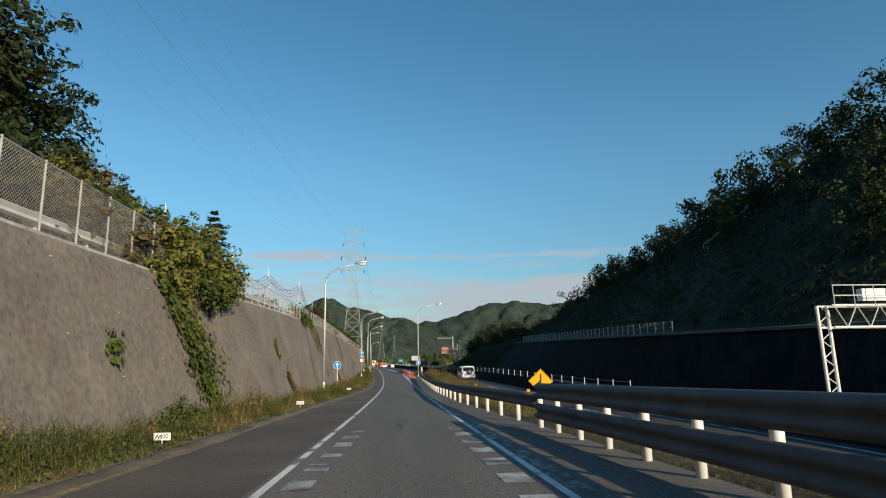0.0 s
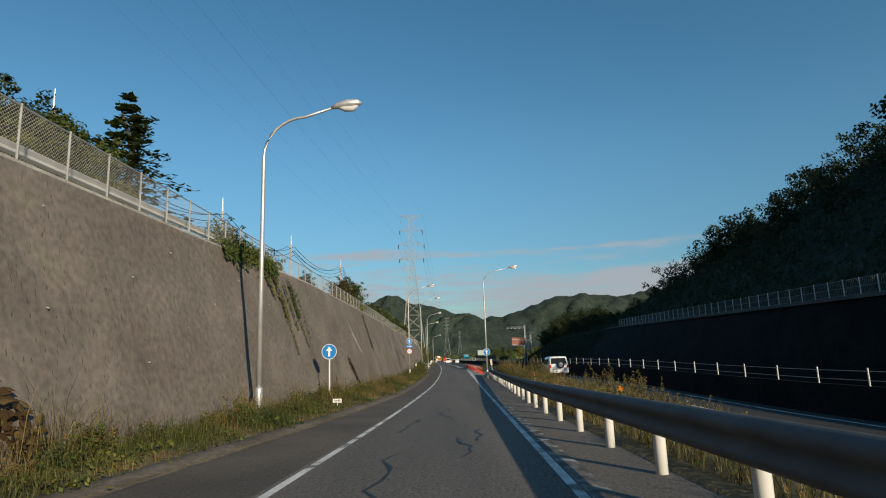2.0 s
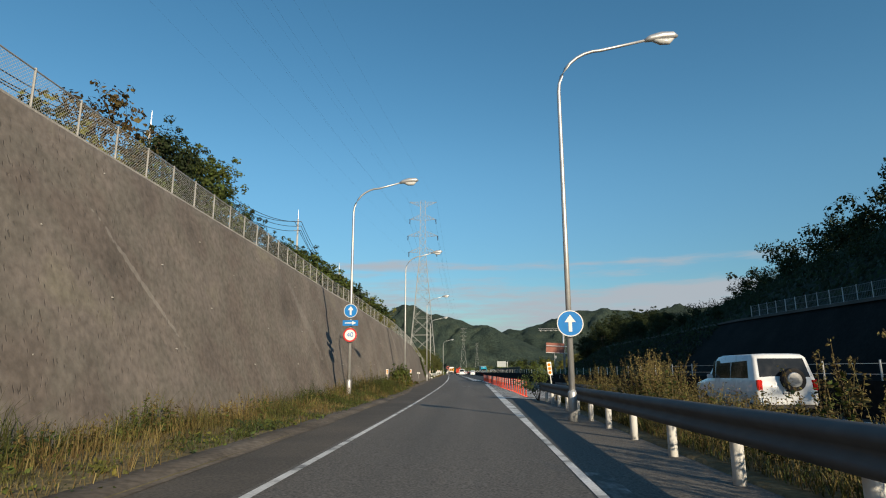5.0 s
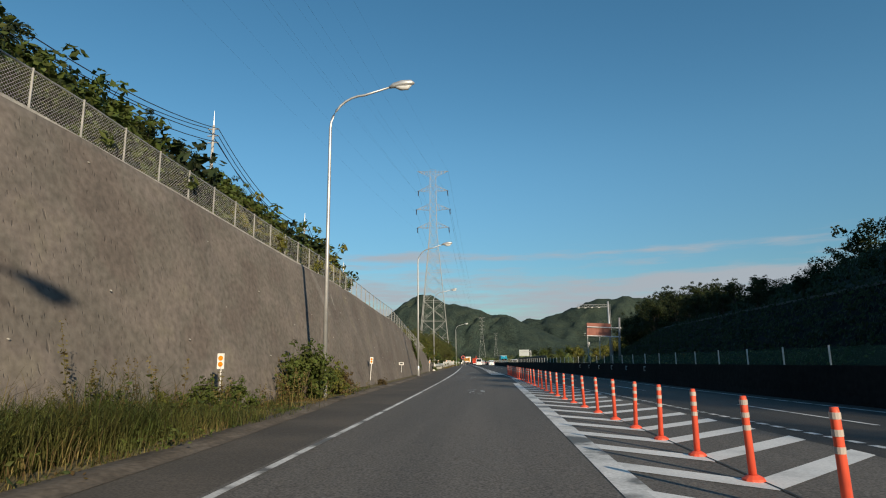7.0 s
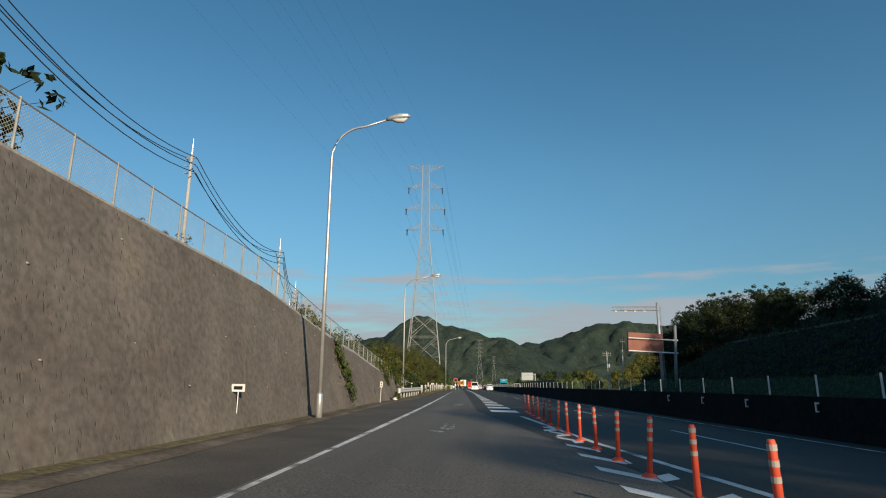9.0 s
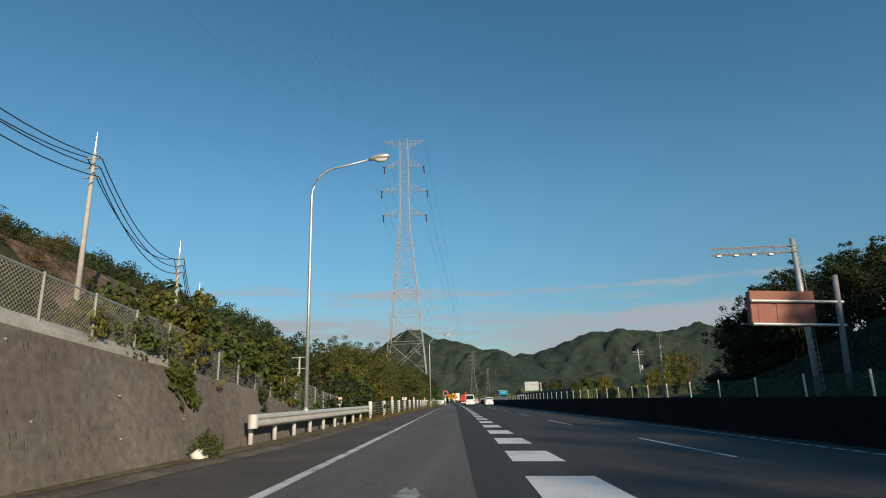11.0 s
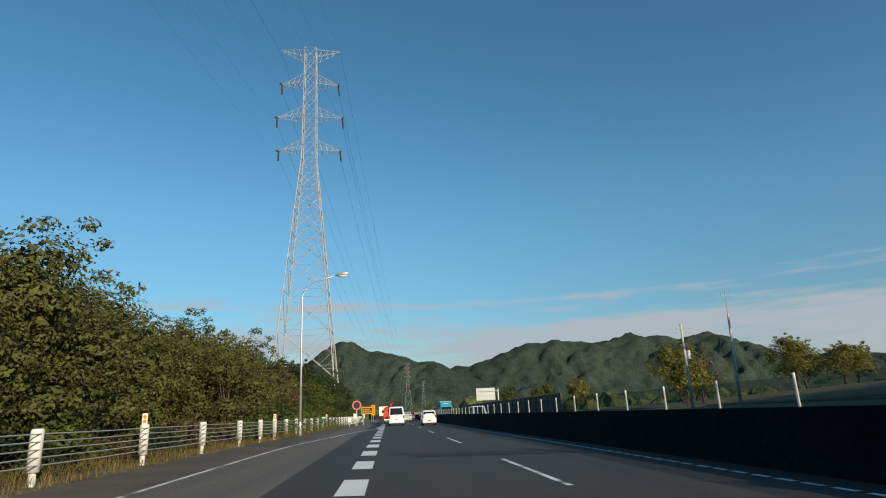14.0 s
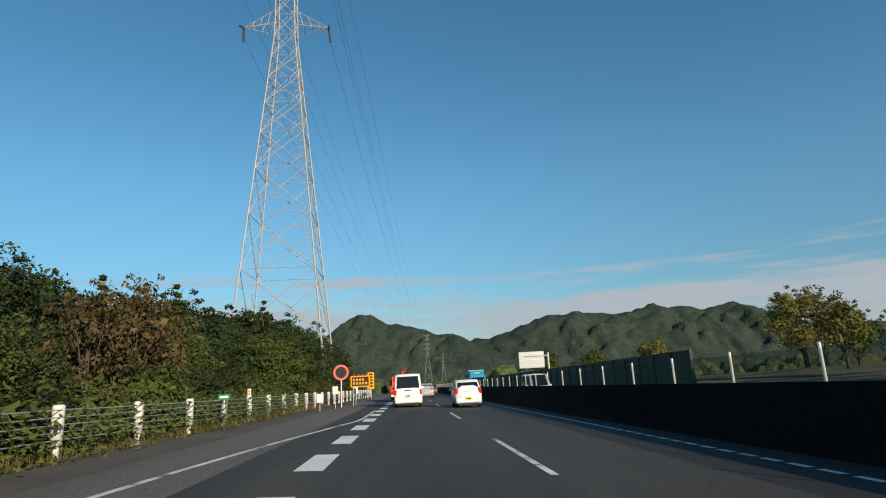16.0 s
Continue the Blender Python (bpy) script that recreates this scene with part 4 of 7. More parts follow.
GRASS = leafy("grass_blades", [(.28, (.040, .060, .014)), (.45, (.072, .086, .022)), (.6, (.110, .108, .032)), (.78, (.185, .150, .060))], .55)
GRASS_DRY = leafy("dry_grass_blades", [(.3, (.095, .085, .028)), (.5, (.165, .125, .045)), (.78, (.27, .20, .09))], .5)
STRAW = leafy("dry_weeds", [(.3, (.095, .080, .028)), (.55, (.165, .130, .048)), (.8, (.270, .205, .090))], .5)
BARK = material("bark", [(.3, (.045, .036, .028)), (.7, (.10, .085, .068))], 3, 8, (.85, 1), bump=.03, bump_scale=14)
rng = random.Random(4)


def leaf(s, p, n, size, r=rng):
    """One bent leaf at p facing n."""
    n = n.normalized()
    u = n.cross(Vector((r.uniform(-1, 1), r.uniform(-1, 1), r.uniform(-1, 1)))).normalized()
    w = n.cross(u)
    a, b = size * r.uniform(.7, 1.2), size * r.uniform(.4, .65)
    i = len(s.v)
    s.v += [tuple(p - u * a), tuple(p + w * b - n * b * .25), tuple(p + u * a), tuple(p - w * b - n * b * .25)]
    s.f += [(i, i + 1, i + 2), (i, i + 2, i + 3)]


def clump(s, c, rad, count, size, r=rng, flat_z=.8):
    """Leaves over an uneven ball."""
    c = Vector(c)
    for _ in range(count):
        d = Vector((r.gauss(0, 1), r.gauss(0, 1), r.gauss(0, 1)))
        if d.length < .01:
            continue
        d.normalize()
        k = rad * (r.random() ** .28) * (1 + .25 * noise.noise(d * 2.1 + c))
        p = c + Vector((d.x * k, d.y * k, d.z * k * flat_z))
        leaf(s, p, d + Vector((r.uniform(-.7, .7), r.uniform(-.7, .7), r.uniform(-.2, .9))), size, r)


def tree_mesh(kind, high, wide, seed, leaves, size):
    """Trunk and crown of a tree of one kind."""
    r = random.Random(seed)
    trunk, crown = Shape(), Shape()
    top = high * (.8 if kind != "conifer" else .97)
    bends = [(r.uniform(-.1, .1) * wide * k, r.uniform(-.1, .1) * wide * k, top * k) for k in (0, .35, .7, 1)]
    bends[0] = (0, 0, -.4)
    trunk.tube(bends, [high * .024 + .03, high * .017 + .02, high * .011 + .01, .012], 7)
    if kind == "conifer":
        levels = 17
        for k in range(levels):
            t = k / (levels - 1)
            z = high * (.12 + .86 * t)
            reach = wide * .5 * (1 - t) ** .75 * (.75 + .4 * ((k * 7) % 3) / 2) + .12
            for j in range(6 if t < .8 else 4):
                a = j * 2 * math.pi / 6 + k * 1.1 + r.uniform(-.3, .3)
                q = reach * r.uniform(.65, 1.12)
                tip = Vector((math.cos(a) * q, math.sin(a) * q, z - q * .22))
                trunk.tube([(0, 0, z), tip], [.03, .008], 4, False)
                n = max(3, int(leaves / (levels * 6)))
                for i in range(n):
                    f = (i + r.random()) / n
                    p = Vector((0, 0, z)).lerp(tip, .15 + .85 * f) + Vector((r.uniform(-.12, .12), r.uniform(-.12, .12), r.uniform(-.12, .08))) * (1 + reach * .3)
                    leaf(crown, p, Vector((r.uniform(-.5, .5), r.uniform(-.5, .5), 1)), size, r)
        return trunk, crown
    n = 9 if kind != "bush" else 7
    balls = []
    for k in range(n):
        a = k * 2.4 + r.uniform(-.5, .5)
        t = (k + .5) / n
        z = high * ((.34 + .56 * t) if kind != "bush" else (.22 + .58 * t))
        q = wide * .5 * (1 - abs(t - .4) * .95) * r.uniform(.45, .8)
        balls.append((Vector((math.cos(a) * q, math.sin(a) * q, z)), wide * r.uniform(.20, .31) * (1.05 - .35 * t)))
    balls.append((Vector((0, 0, high * .72)), wide * .27))
    for c, rad in balls:
        mid = Vector((c.x * .35, c.y * .35, c.z * .6))
        trunk.tube([(0, 0, c.z * .35), mid, c], [high * .010 + .012, high * .006 + .008, .01], 5, False)
        clump(crown, c, rad, int(leaves * .86 / len(balls)), size, r)
        clump(crown, c, rad * .72, int(leaves * .10 / len(balls)), size * 2.3, r)      # dense inside
        for _ in range(4):                                     # sprays that break the outline
            d = Vector((r.uniform(-1, 1), r.uniform(-1, 1), r.uniform(-.3, 1))).normalized()
            tip = c + d * rad * r.uniform(1.1, 1.45)
            trunk.tube([c, tip], [.012, .004], 3, False)
            clump(crown, tip, rad * .28, int(leaves / len(balls) / 14) + 3, size, r)
    return trunk, crown


KINDS = {}


def plant(key, name, kind, high, wide, seed, leaves, size, mat, label, category, group):
    """A pattern plant, kept for copying."""
    KINDS[key] = dict(name=name, args=(kind, high, wide, seed, leaves, size), mat=mat, label=label, category=category, group=group, meshes=None, first=None)


for i in range(4):
    plant(f"broad{i}", "tree", "broad", 8, 5.6, 11 + i, 1250, .215, (LEAF, LEAF_DARK, LEAF, LEAF_YELLOW)[i],
          ("green broadleaf tree with a full uneven crown", "dark green broadleaf tree with a dense crown", "broad green tree among others on the slope", "yellow-green broadleaf tree turning in autumn")[i], "tree", "broadleaf trees")
for i in range(4):
    plant(f"bush{i}", "bush", "bush", 2.6, 3.0, 31 + i, 1150, .10, (LEAF, LEAF_YELLOW, LEAF_BROWN, LEAF_DARK)[i],
          ("low green leafy bush on the slope", "yellow-green leafy shrub beside the fence", "rusty brown shrub on the dry slope", "dark green dense shrub under the trees")[i], "bush", "roadside shrubs")
for i in range(3):
    plant(f"near{i}", "tree", "broad", 8, 5.6, 71 + i, 4600, .105, (LEAF, LEAF_DARK, LEAF_YELLOW)[i],
          ("green broadleaf tree leaning over the wall", "dark green dense tree on the steep bank", "yellow-green tree turning in autumn by the road")[i], "tree", "broadleaf trees")
for i in range(3):
    plant(f"scrub{i}", "bush", "bush", 4.6, 4.6, 91 + i, 2300, .10, (LEAF_BROWN, LEAF_YELLOW, LEAF)[i],
          ("rusty brown tall scrub on the dry bank", "yellow-green tall scrub on the bank", "green tall scrub on the bank")[i], "bush", "bank scrub")
plant("scrub3", "bush", "bush", 4.6, 4.6, 94, 2600, .09, LEAF_OLIVE, "olive green tall scrub on the bank", "bush", "bank scrub")
plant("willow", "tree", "broad", 8, 5.6, 81, 6200, .085, LEAF_WILLOW, "feathery olive-green tree turning yellow by the road", "tree", "broadleaf trees")
plant("green", "tree", "broad", 8, 5.6, 84, 5200, .10, LEAF_MID, "mid-green leafy tree behind the cable barrier", "tree", "broadleaf trees")
plant("conifer", "conifer", "conifer", 8, 5.6, 51, 4200, .14, LEAF, "dark green conifer with drooping layered branches", "conifer", "conifers")
plant("rust", "tree", "broad", 6.5, 5.0, 61, 900, .12, LEAF_BROWN, "thin rusty tree with bare reddish twigs", "tree", "broadleaf trees")


def grow(key, x, y, z, scale=1.0, turn=None, tall=1.0):
    k = KINDS[key]
    turn = rng.uniform(0, 360) if turn is None else turn
    if k["meshes"] is None:
        t, c = tree_mesh(*k["args"])
        k["meshes"] = mesh_of("trunk", t, BARK, True), mesh_of("crown", c, k["mat"])
    ob = tagged(new(k["name"]), k["label"], k["category"], k["group"])
    ob.matrix_world = pose(x, y, z, rng.uniform(-3, 3), rng.uniform(-3, 3), turn) @ Matrix.Diagonal((scale, scale, scale * tall, 1))
    for n, me in zip(("trunk", "crown"), k["meshes"]):
        o = new(n, me)
        o.parent = ob
    return ob


def on_left(key, y, back, scale=1.0, tall=1.0, sink=0.0):
    """back: metres behind the wall's top edge."""
    x = wall_top(min(y, 400))[0] - back
    grow(key, x, y, land_left(x, y) - sink, scale, None, tall)


def reach_to(key, x, y, top, base=None, wide=1.0):
    """A plant at x, y whose crown ends at height top."""
    z = (land_left(x, y) if base is None else base) - .35
    high = KINDS[key]["args"][1]
    sc = max(.12, (top - z) / (high * 1.1))
    grow(key, x, y, z, sc * wide, None, 1 / wide)


def bank_plant(key, y, off, top, wide=1.0):
    """off: metres from the left edge line."""
    reach_to(key, edge_left(y) + off, y, top, None, wide)


# over the wall, beginning of the ramp
for key, y, off, top, wide in (("near1", 15.8, -9.4, 10.6, 1.15), ("near1", 13.2, -9.0, 11.4, 1.1), ("near0", 16.6, -10.6, 9.6, 1.1), ("near1", 9, -10, 11.5, 1.1), ("near0", 5, -10, 11, 1.1), ("near1", 1, -11, 11, 1.1), ("near2", 17.6, -8.8, 8.0, 1.1), ("near0", 19.5, -9.4, 7.9, 1.1),
                               ("near0", 22, -9.8, 7.3, 1.0), ("near1", 24.5, -11, 7.4, 1.0), ("near0", 27.5, -12, 7.4, 1.0), ("near2", 14.8, -7.4, 6.7, 1.0), ("near0", 17.2, -7.3, 6.4, 1.1), ("near1", 31, -12.5, 7.6, 1.1), ("near0", 34, -13, 8.2, 1.1),
                               ("near1", 45, -22.4, 16.0, 1.0), ("near0", 46, -20.4, 15.0, 1.0), ("near1", 46.5, -18.4, 13.4, 1.1), ("near0", 46, -16.4, 12.0, 1.1), ("near1", 47, -17.4, 12.6, 1.1), ("near0", 47, -15.0, 10.8, 1.0), ("near2", 46.5, -13.4, 8.4, .9), ("near0", 45, -11.6, 6.6, .8), ("near1", 40, -24, 15.5, 1.0), ("near1", 28.5, -9.8, 6.4, 1.0), ("near0", 32.5, -10.4, 6.3, 1.1), ("bush0", 35.2, -9.6, 5.9, 1.2),                                ("near0", 54, -10.6, 6.4, 1.0)):
    bank_plant(key, y, off, top, wide)
for y, off, top, key, wide in ((14.9, -5.9, 5.0, "bush2", 1.1), (16.2, -5.5, 5.2, "bush1", 1.1), (17.8, -5.3, 5.5, "bush0", 1.05), (19.3, -5.2, 5.4, "bush1", 1.0), (20.6, -5.3, 5.0, "bush0", .95), (13.6, -6.6, 5.8, "bush2", 1.1),
                               (11, -7.0, 6.2, "bush3", 1.1), (17.0, -6.6, 5.9, "bush0", 1.1), (25.6, -6.2, 4.5, "bush1", .9), (28.6, -6.6, 4.4, "bush1", .9), (8, -7, 6.2, "bush0", 1.1)):
    bank_plant(key, y, off, top, wide)
for y, h, key, sc in ((16.4, -.3, "bush1", .5), (17.8, -.4, "bush0", .62), (19.2, -.4, "bush0", .62), (20.4, -.2, "bush0", .5)):       # sprays hanging over the edge
    p = wall_face(y, wall_high(y) + h)
    grow(key, p.x + .15, y, p.z - .5, sc)
for y, off, top, key in ((40.9, -5.9, 4.5, "bush0"), (41.8, -5.9, 4.4, "bush0"), (42.7, -6.0, 4.0, "bush0"), (46.0, -7.0, 4.1, "bush3"), (47.5, -7.2, 4.0, "bush0")):
    bank_plant(key, y, off, top, .9)
bank_plant("conifer", 49.7, -14.7, 14.2, 1.25)
bank_plant("conifer", 50.2, -16.9, 12.2, .7)
for k in range(34):                                          # low scrub behind the fence
    y = 30 + k * 1.35 + rng.uniform(-.6, .6)
    on_left(rng.choice(("bush0", "bush1", "bush3", "bush2")), y, rng.uniform(1.4, 6), rng.uniform(.26, .5), 1.0, .25)
for y, off, top, key, wide in ((62.8, -9, 6.0, "near1", .9), (65.5, -6.6, 4.3, "bush1", 1.2), (68, -7.5, 4.6, "bush1", 1.1), (74.5, -8.8, 7.2, "rust", 1.0), (72.5, -8.6, 5.2, "bush1", 1.1), (47, -6.6, 4.6, "bush0", 1.0), (60.5, -6.4, 3.9, "bush2", 1.2),
                               (78.5, -9.0, 7.6, "near1", 1.0), (81.0, -9.2, 7.9, "near0", 1.1), (84, -9.4, 7.2, "near0", 1.1), (88, -9.8, 6.9, "near1", 1.1), (91.5, -9.4, 6.4, "near1", 1.1), (75, -7.6, 4.4, "bush0", 1.1), (66.4, -5.8, 3.8, "bush1", .8)):
    bank_plant(key, y, off, top, wide)
for k in range(21):                                          # clipped hedge-like growth behind the fence
    y = 92.5 + k * 1.3
    bank_plant(rng.choice(("near1", "near0", "near1")), y + rng.uniform(-.4, .4), -8.8 + rng.uniform(-.4, .4), 6.15 - .05 * k + rng.uniform(-.4, .2), 1.2)
    for dy in (0, .65):
        bank_plant(rng.choice(("bush0", "scrub2", "bush0", "bush3", "bush1")), y + dy + rng.uniform(-.3, .3), -7.5 + rng.uniform(-.3, .3), 5.1 - .04 * k + rng.uniform(-.6, .15), 1.1)
    if k % 2:
        bank_plant(rng.choice(("broad1", "broad0")), y + 3 + rng.uniform(-.8, .8), -12.5, 7.0 + rng.uniform(-.8, .2), 1.2)
for y, back, key, sc in ((108, .7, "bush1", .5), (134, .8, "bush1", .5), (112, .8, "bush0", .4), (104.6, .6, "bush1", .55)):
    on_left(key, y, back, sc, 1.0, .3)
for k in range(24):                                          # brown scrub on the bank
    y = 120 + k * 2.4 + rng.uniform(-.6, .6)
    drop = min(3.6, max(0, y - 146) * .30)
    for off, top in ((-7.7, 1.0), (-9.4, 1.6), (-11.4, 2.5), (-14.2, 3.8), (-17.5, 5.6)):
        if y > 160 and off > -14:
            top -= 1.2
        if y > 166 and off < -9:
            continue
        bank_plant(rng.choice(("bush2", "bush1", "bush0", "bush3") if off > -8 else ("scrub0", "scrub3", "scrub2", "scrub0", "scrub3")), y + rng.uniform(-.9, .9), off + rng.uniform(-.7, .7), top - drop + max(0, 145 - y) * .05 + rng.uniform(-1.0, .2), rng.uniform(1.0, 1.35))
for y, off, top, key, wide in ((147.8, -4.0, -1.3, "bush1", .8), (149.6, -4.3, -1.0, "bush0", 1.0), (150.9, -4.4, -.5, "bush1", 1.0), (152.2, -4.4, -.6, "bush0", 1.0), (153.6, -4.3, -.9, "bush0", 1.0), (154.9, -4.2, -.95, "bush0", 1.1), (156.2, -4.1, -1.25, "bush1", 1.1), (152.0, -5.4, -.3, "bush0", 1.1), (157.4, -4.0, -1.7, "bush0", 1.0), (148.6, -4.3, -1.0, "bush0", .9)):
    bank_plant(key, y, off, top, wide)
for y, h, sc, key in ((150.2, .0, .2, "bush0"), (154.8, .05, .16, "bush0")):
    p = wall_face(y, wall_high(y) + h)
    grow(key, p.x + .1, y, p.z - .35, sc)


# scrub round the feet of the poles and past the fence's end
for x, y, top, key in ((-10.6, 162.4, -1.2, "scrub3"), (-9.5, 161.5, -1.4, "scrub0"), (-11.0, 167.5, -1.9, "scrub3"), (-12.4, 169.5, -1.6, "scrub0"), (-11.6, 172.0, -1.9, "scrub3"), (-13.4, 173.5, -1.2, "scrub2"), (-12.2, 176.0, -1.9, "scrub3"),
                       (-13.0, 180.0, -1.8, "scrub3"), (-14.8, 183.0, -1.6, "scrub2"), (-16.4, 186.0, -1.4, "scrub3"), (-18.0, 190.0, -1.4, "scrub3"), (-19.4, 194.0, -1.2, "scrub2"), (-17.0, 194.6, -3.0, "scrub3")):
    reach_to(key, x, y, top, None, 1.2)
for x, y, top, key in ((-6.3, 161.4, -3.0, "bush0"), (-6.6, 163.2, -2.9, "bush3"), (-6.9, 164.8, -2.8, "bush3"), (-6.8, 166.4, -2.8, "bush0"), (-7.1, 168.0, -2.6, "bush3"), (-7.0, 169.6, -2.6, "bush3"), (-7.2, 171.4, -2.4, "bush0"), (-7.4, 173.2, -2.4, "bush3"), (-7.8, 175.2, -2.2, "bush3"), (-8.0, 177.2, -2.1, "bush0"),
                       (-8.2, 164.6, -2.4, "bush3"), (-8.8, 167.0, -2.2, "bush2"), (-8.9, 169.4, -2.1, "bush3"), (-9.2, 171.8, -1.9, "bush0"), (-9.6, 174.4, -1.9, "bush3"), (-10.0, 177.0, -1.7, "bush3"), (-10.6, 180.0, -1.6, "bush0"), (-11.4, 183.0, -1.6, "bush3"), (-12.6, 186.0, -1.5, "bush3"), (-14.0, 190.0, -1.6, "bush0")):
    reach_to(key, x, y, top, None, 1.15)


def woods(name, spots, mat, label, seed):
    """Many far trees as one mesh: rows of (x, y, z, height, width)."""
    r = np.random.default_rng(seed)
    vs, fs, base = [], [], 0
    for x, y, z, high, wide in spots:
        n = 560
        ball = r.integers(0, 9, n)
        cen = np.c_[r.normal(0, wide * .25, 9), r.normal(0, wide * .25, 9), high * np.linspace(.2, .86, 9)]
        d = r.normal(size=(n, 3))
        d /= np.linalg.norm(d, axis=1)[:, None]
        p = cen[ball] + d * (wide * .23 * r.random(n) ** .3)[:, None] * np.array([1, 1, .8]) + np.array([x, y, z])
        nrm = d + r.normal(0, .5, (n, 3))
        u = np.cross(nrm, r.normal(size=(n, 3)))
        u /= np.linalg.norm(u, axis=1)[:, None] + 1e-6
        w = np.cross(nrm, u)
        w /= np.linalg.norm(w, axis=1)[:, None] + 1e-6
        a = (high * .033 * r.uniform(.6, 1.3, n))[:, None]
        vs.append(np.stack([p - u * a, p + w * a * .6, p + u * a, p - w * a * .6], 1).reshape(-1, 3))
        fs += [(base + 4 * i, base + 4 * i + 1, base + 4 * i + 2, base + 4 * i + 3) for i in range(n)]
        base += 4 * n
    s = Shape()
    s.v, s.f = [tuple(v) for v in np.concatenate(vs).tolist()], fs
    return whole(name, s, mat, label, "woods", kind="stuff")


# wooded hill behind
def clearing(x, y):
    """The bare eroded patch, and the gap in the trees before the pole on the grassy bank."""
    return (168 < y < 190 and -22.5 < x < -13) or (y < 236 and abs(x - .23 + .693 * (y - 202)) < 2.1 and y > 208)


def hill_spots(count, y0, y1, d0, d1):
    out = []
    for _ in range(count):
        y = rng.uniform(y0, y1)
        x = wall_top(min(y, 400))[0] - rng.uniform(d0, d1)
        if clearing(x, y):
            continue
        h = rng.uniform(4.5, 7.5) if d1 > 46 else rng.uniform(1.6, 3.2)
        h *= 1 - .6 * cut_bank(y)                            # only low growth on the eroded bank
        out.append((x, y, land_left(x, y) - .6, h, h * rng.uniform(.7, .95)))
    return out


patches = []
for k in range(230):                                         # patchy cover on the eroded bank
    y = rng.uniform(162, 204)
    x = wall_top(y)[0] - rng.uniform(7.5, 22)
    h = rng.uniform(.8, 1.7)
    if noise.noise((x * .22, y * .16, 5.0)) < .12:
        patches.append((x, y, land_left(x, y) - .4, h, h * rng.uniform(1.0, 1.4)))
woods("bank_scrub", patches[::2], LEAF_OLIVE, "low olive scrub in patches on the eroded bank", 11)
woods("brown_bank_scrub", patches[1::2], LEAF_BROWN, "low brown scrub in patches on the eroded bank", 12)
woods("hill_woods", hill_spots(130, 176, 262, 16, 64), LEAF_MID, "mixed green trees over the left hillside", 3)
woods("dark_hill_woods", hill_spots(310, 178, 350, 30, 92), LEAF_DARK, "dark green trees over the hillside", 4)
woods("autumn_hill_woods", hill_spots(60, 150, 215, 12, 34), LEAF_BROWN, "rusty brown scrub and small trees on the eroded bank", 5)
woods("bank_woods", hill_spots(250, 120, 225, 12, 46), LEAF_OLIVE, "olive green shrubs and small trees over the bank", 8)

# the belt behind the cable barrier
belt_top = tab([170, 181, 186, 190, 197, 203, 210, 215, 226, 234, 243, 254, 268, 300], [-2.6, -1.2, .7, 1.5, 1.1, .9, 1.4, .2, -1.6, .0, -.3, 1.6, 2.0, 1.4])
for k in range(84):
    y = 170 + k * 1.45 + rng.uniform(-.7, .7)
    x = cable_x(min(y, 290)) - rng.uniform(.9, 2.6)
    reach_to(rng.choice(("bush0", "bush1", "bush0", "bush2", "bush3") if y < 208 else ("bush0", "bush3", "bush0", "bush0")), x, y, zr(x, y) + rng.uniform(.7, 1.5 if y < 208 else 2.1), zr(x, y), rng.uniform(1.0, 1.3))
for row, (off, lift) in enumerate(((-5.6, -1.5), (-7.4, -.3), (-9.6, .7), (-13, 1.9), (-18, 3.0))):
    for k in range(34):
        y = 172 + k * 3.3 + (row % 2) * 1.6 + rng.uniform(-1, 1)
        x = edge_left(y) + off + rng.uniform(-.8, .8)
        if y < 180.5 or (y < 214 and row > 3) or (y < 205 and x < .45 - .375 * (y - 152.7)) or clearing(x, y):
            continue
        if y < 212:
            key = rng.choice(("willow", "willow", "willow", "near2"))
        else:
            key = rng.choice(("green", "green", "near0", "near1") if row < 2 else ("green", "near1", "broad1", "near1"))
        reach_to(key, x, y, belt_top(y) + lift * (.25 if lift > 0 and y < 206 else 1) + rng.uniform(-2.0, .8), zr(x, y) - .8, rng.uniform(.95, 1.3))
for x, y, key, top in ((-10.6, 229.0, "rust", .1), (-10.9, 227.2, "rust", -.5), (-11.2, 231.0, "rust", -.3), (-12.9, 236.9, "conifer", 1.2), (-12.4, 229.6, "conifer", .3), (-13.0, 252.5, "conifer", 2.6)):
    reach_to(key, x, y, top, zr(x, y) - .6, .75)
for x, y, top in ((-12.4, 195.4, 2.5), (-14.2, 200.2, 3.0), (-10.6, 196.8, 2.0), (-10.2, 190.6, 1.3), (-12.4, 203.0, 2.4), (-10.4, 211.0, 1.0), (-9.3, 212.8, .6), (-12.0, 211.6, 1.6), (-8.4, 208.6, -.2)):
    reach_to("willow", x, y, top, zr(x, y) - .6, 1.1)

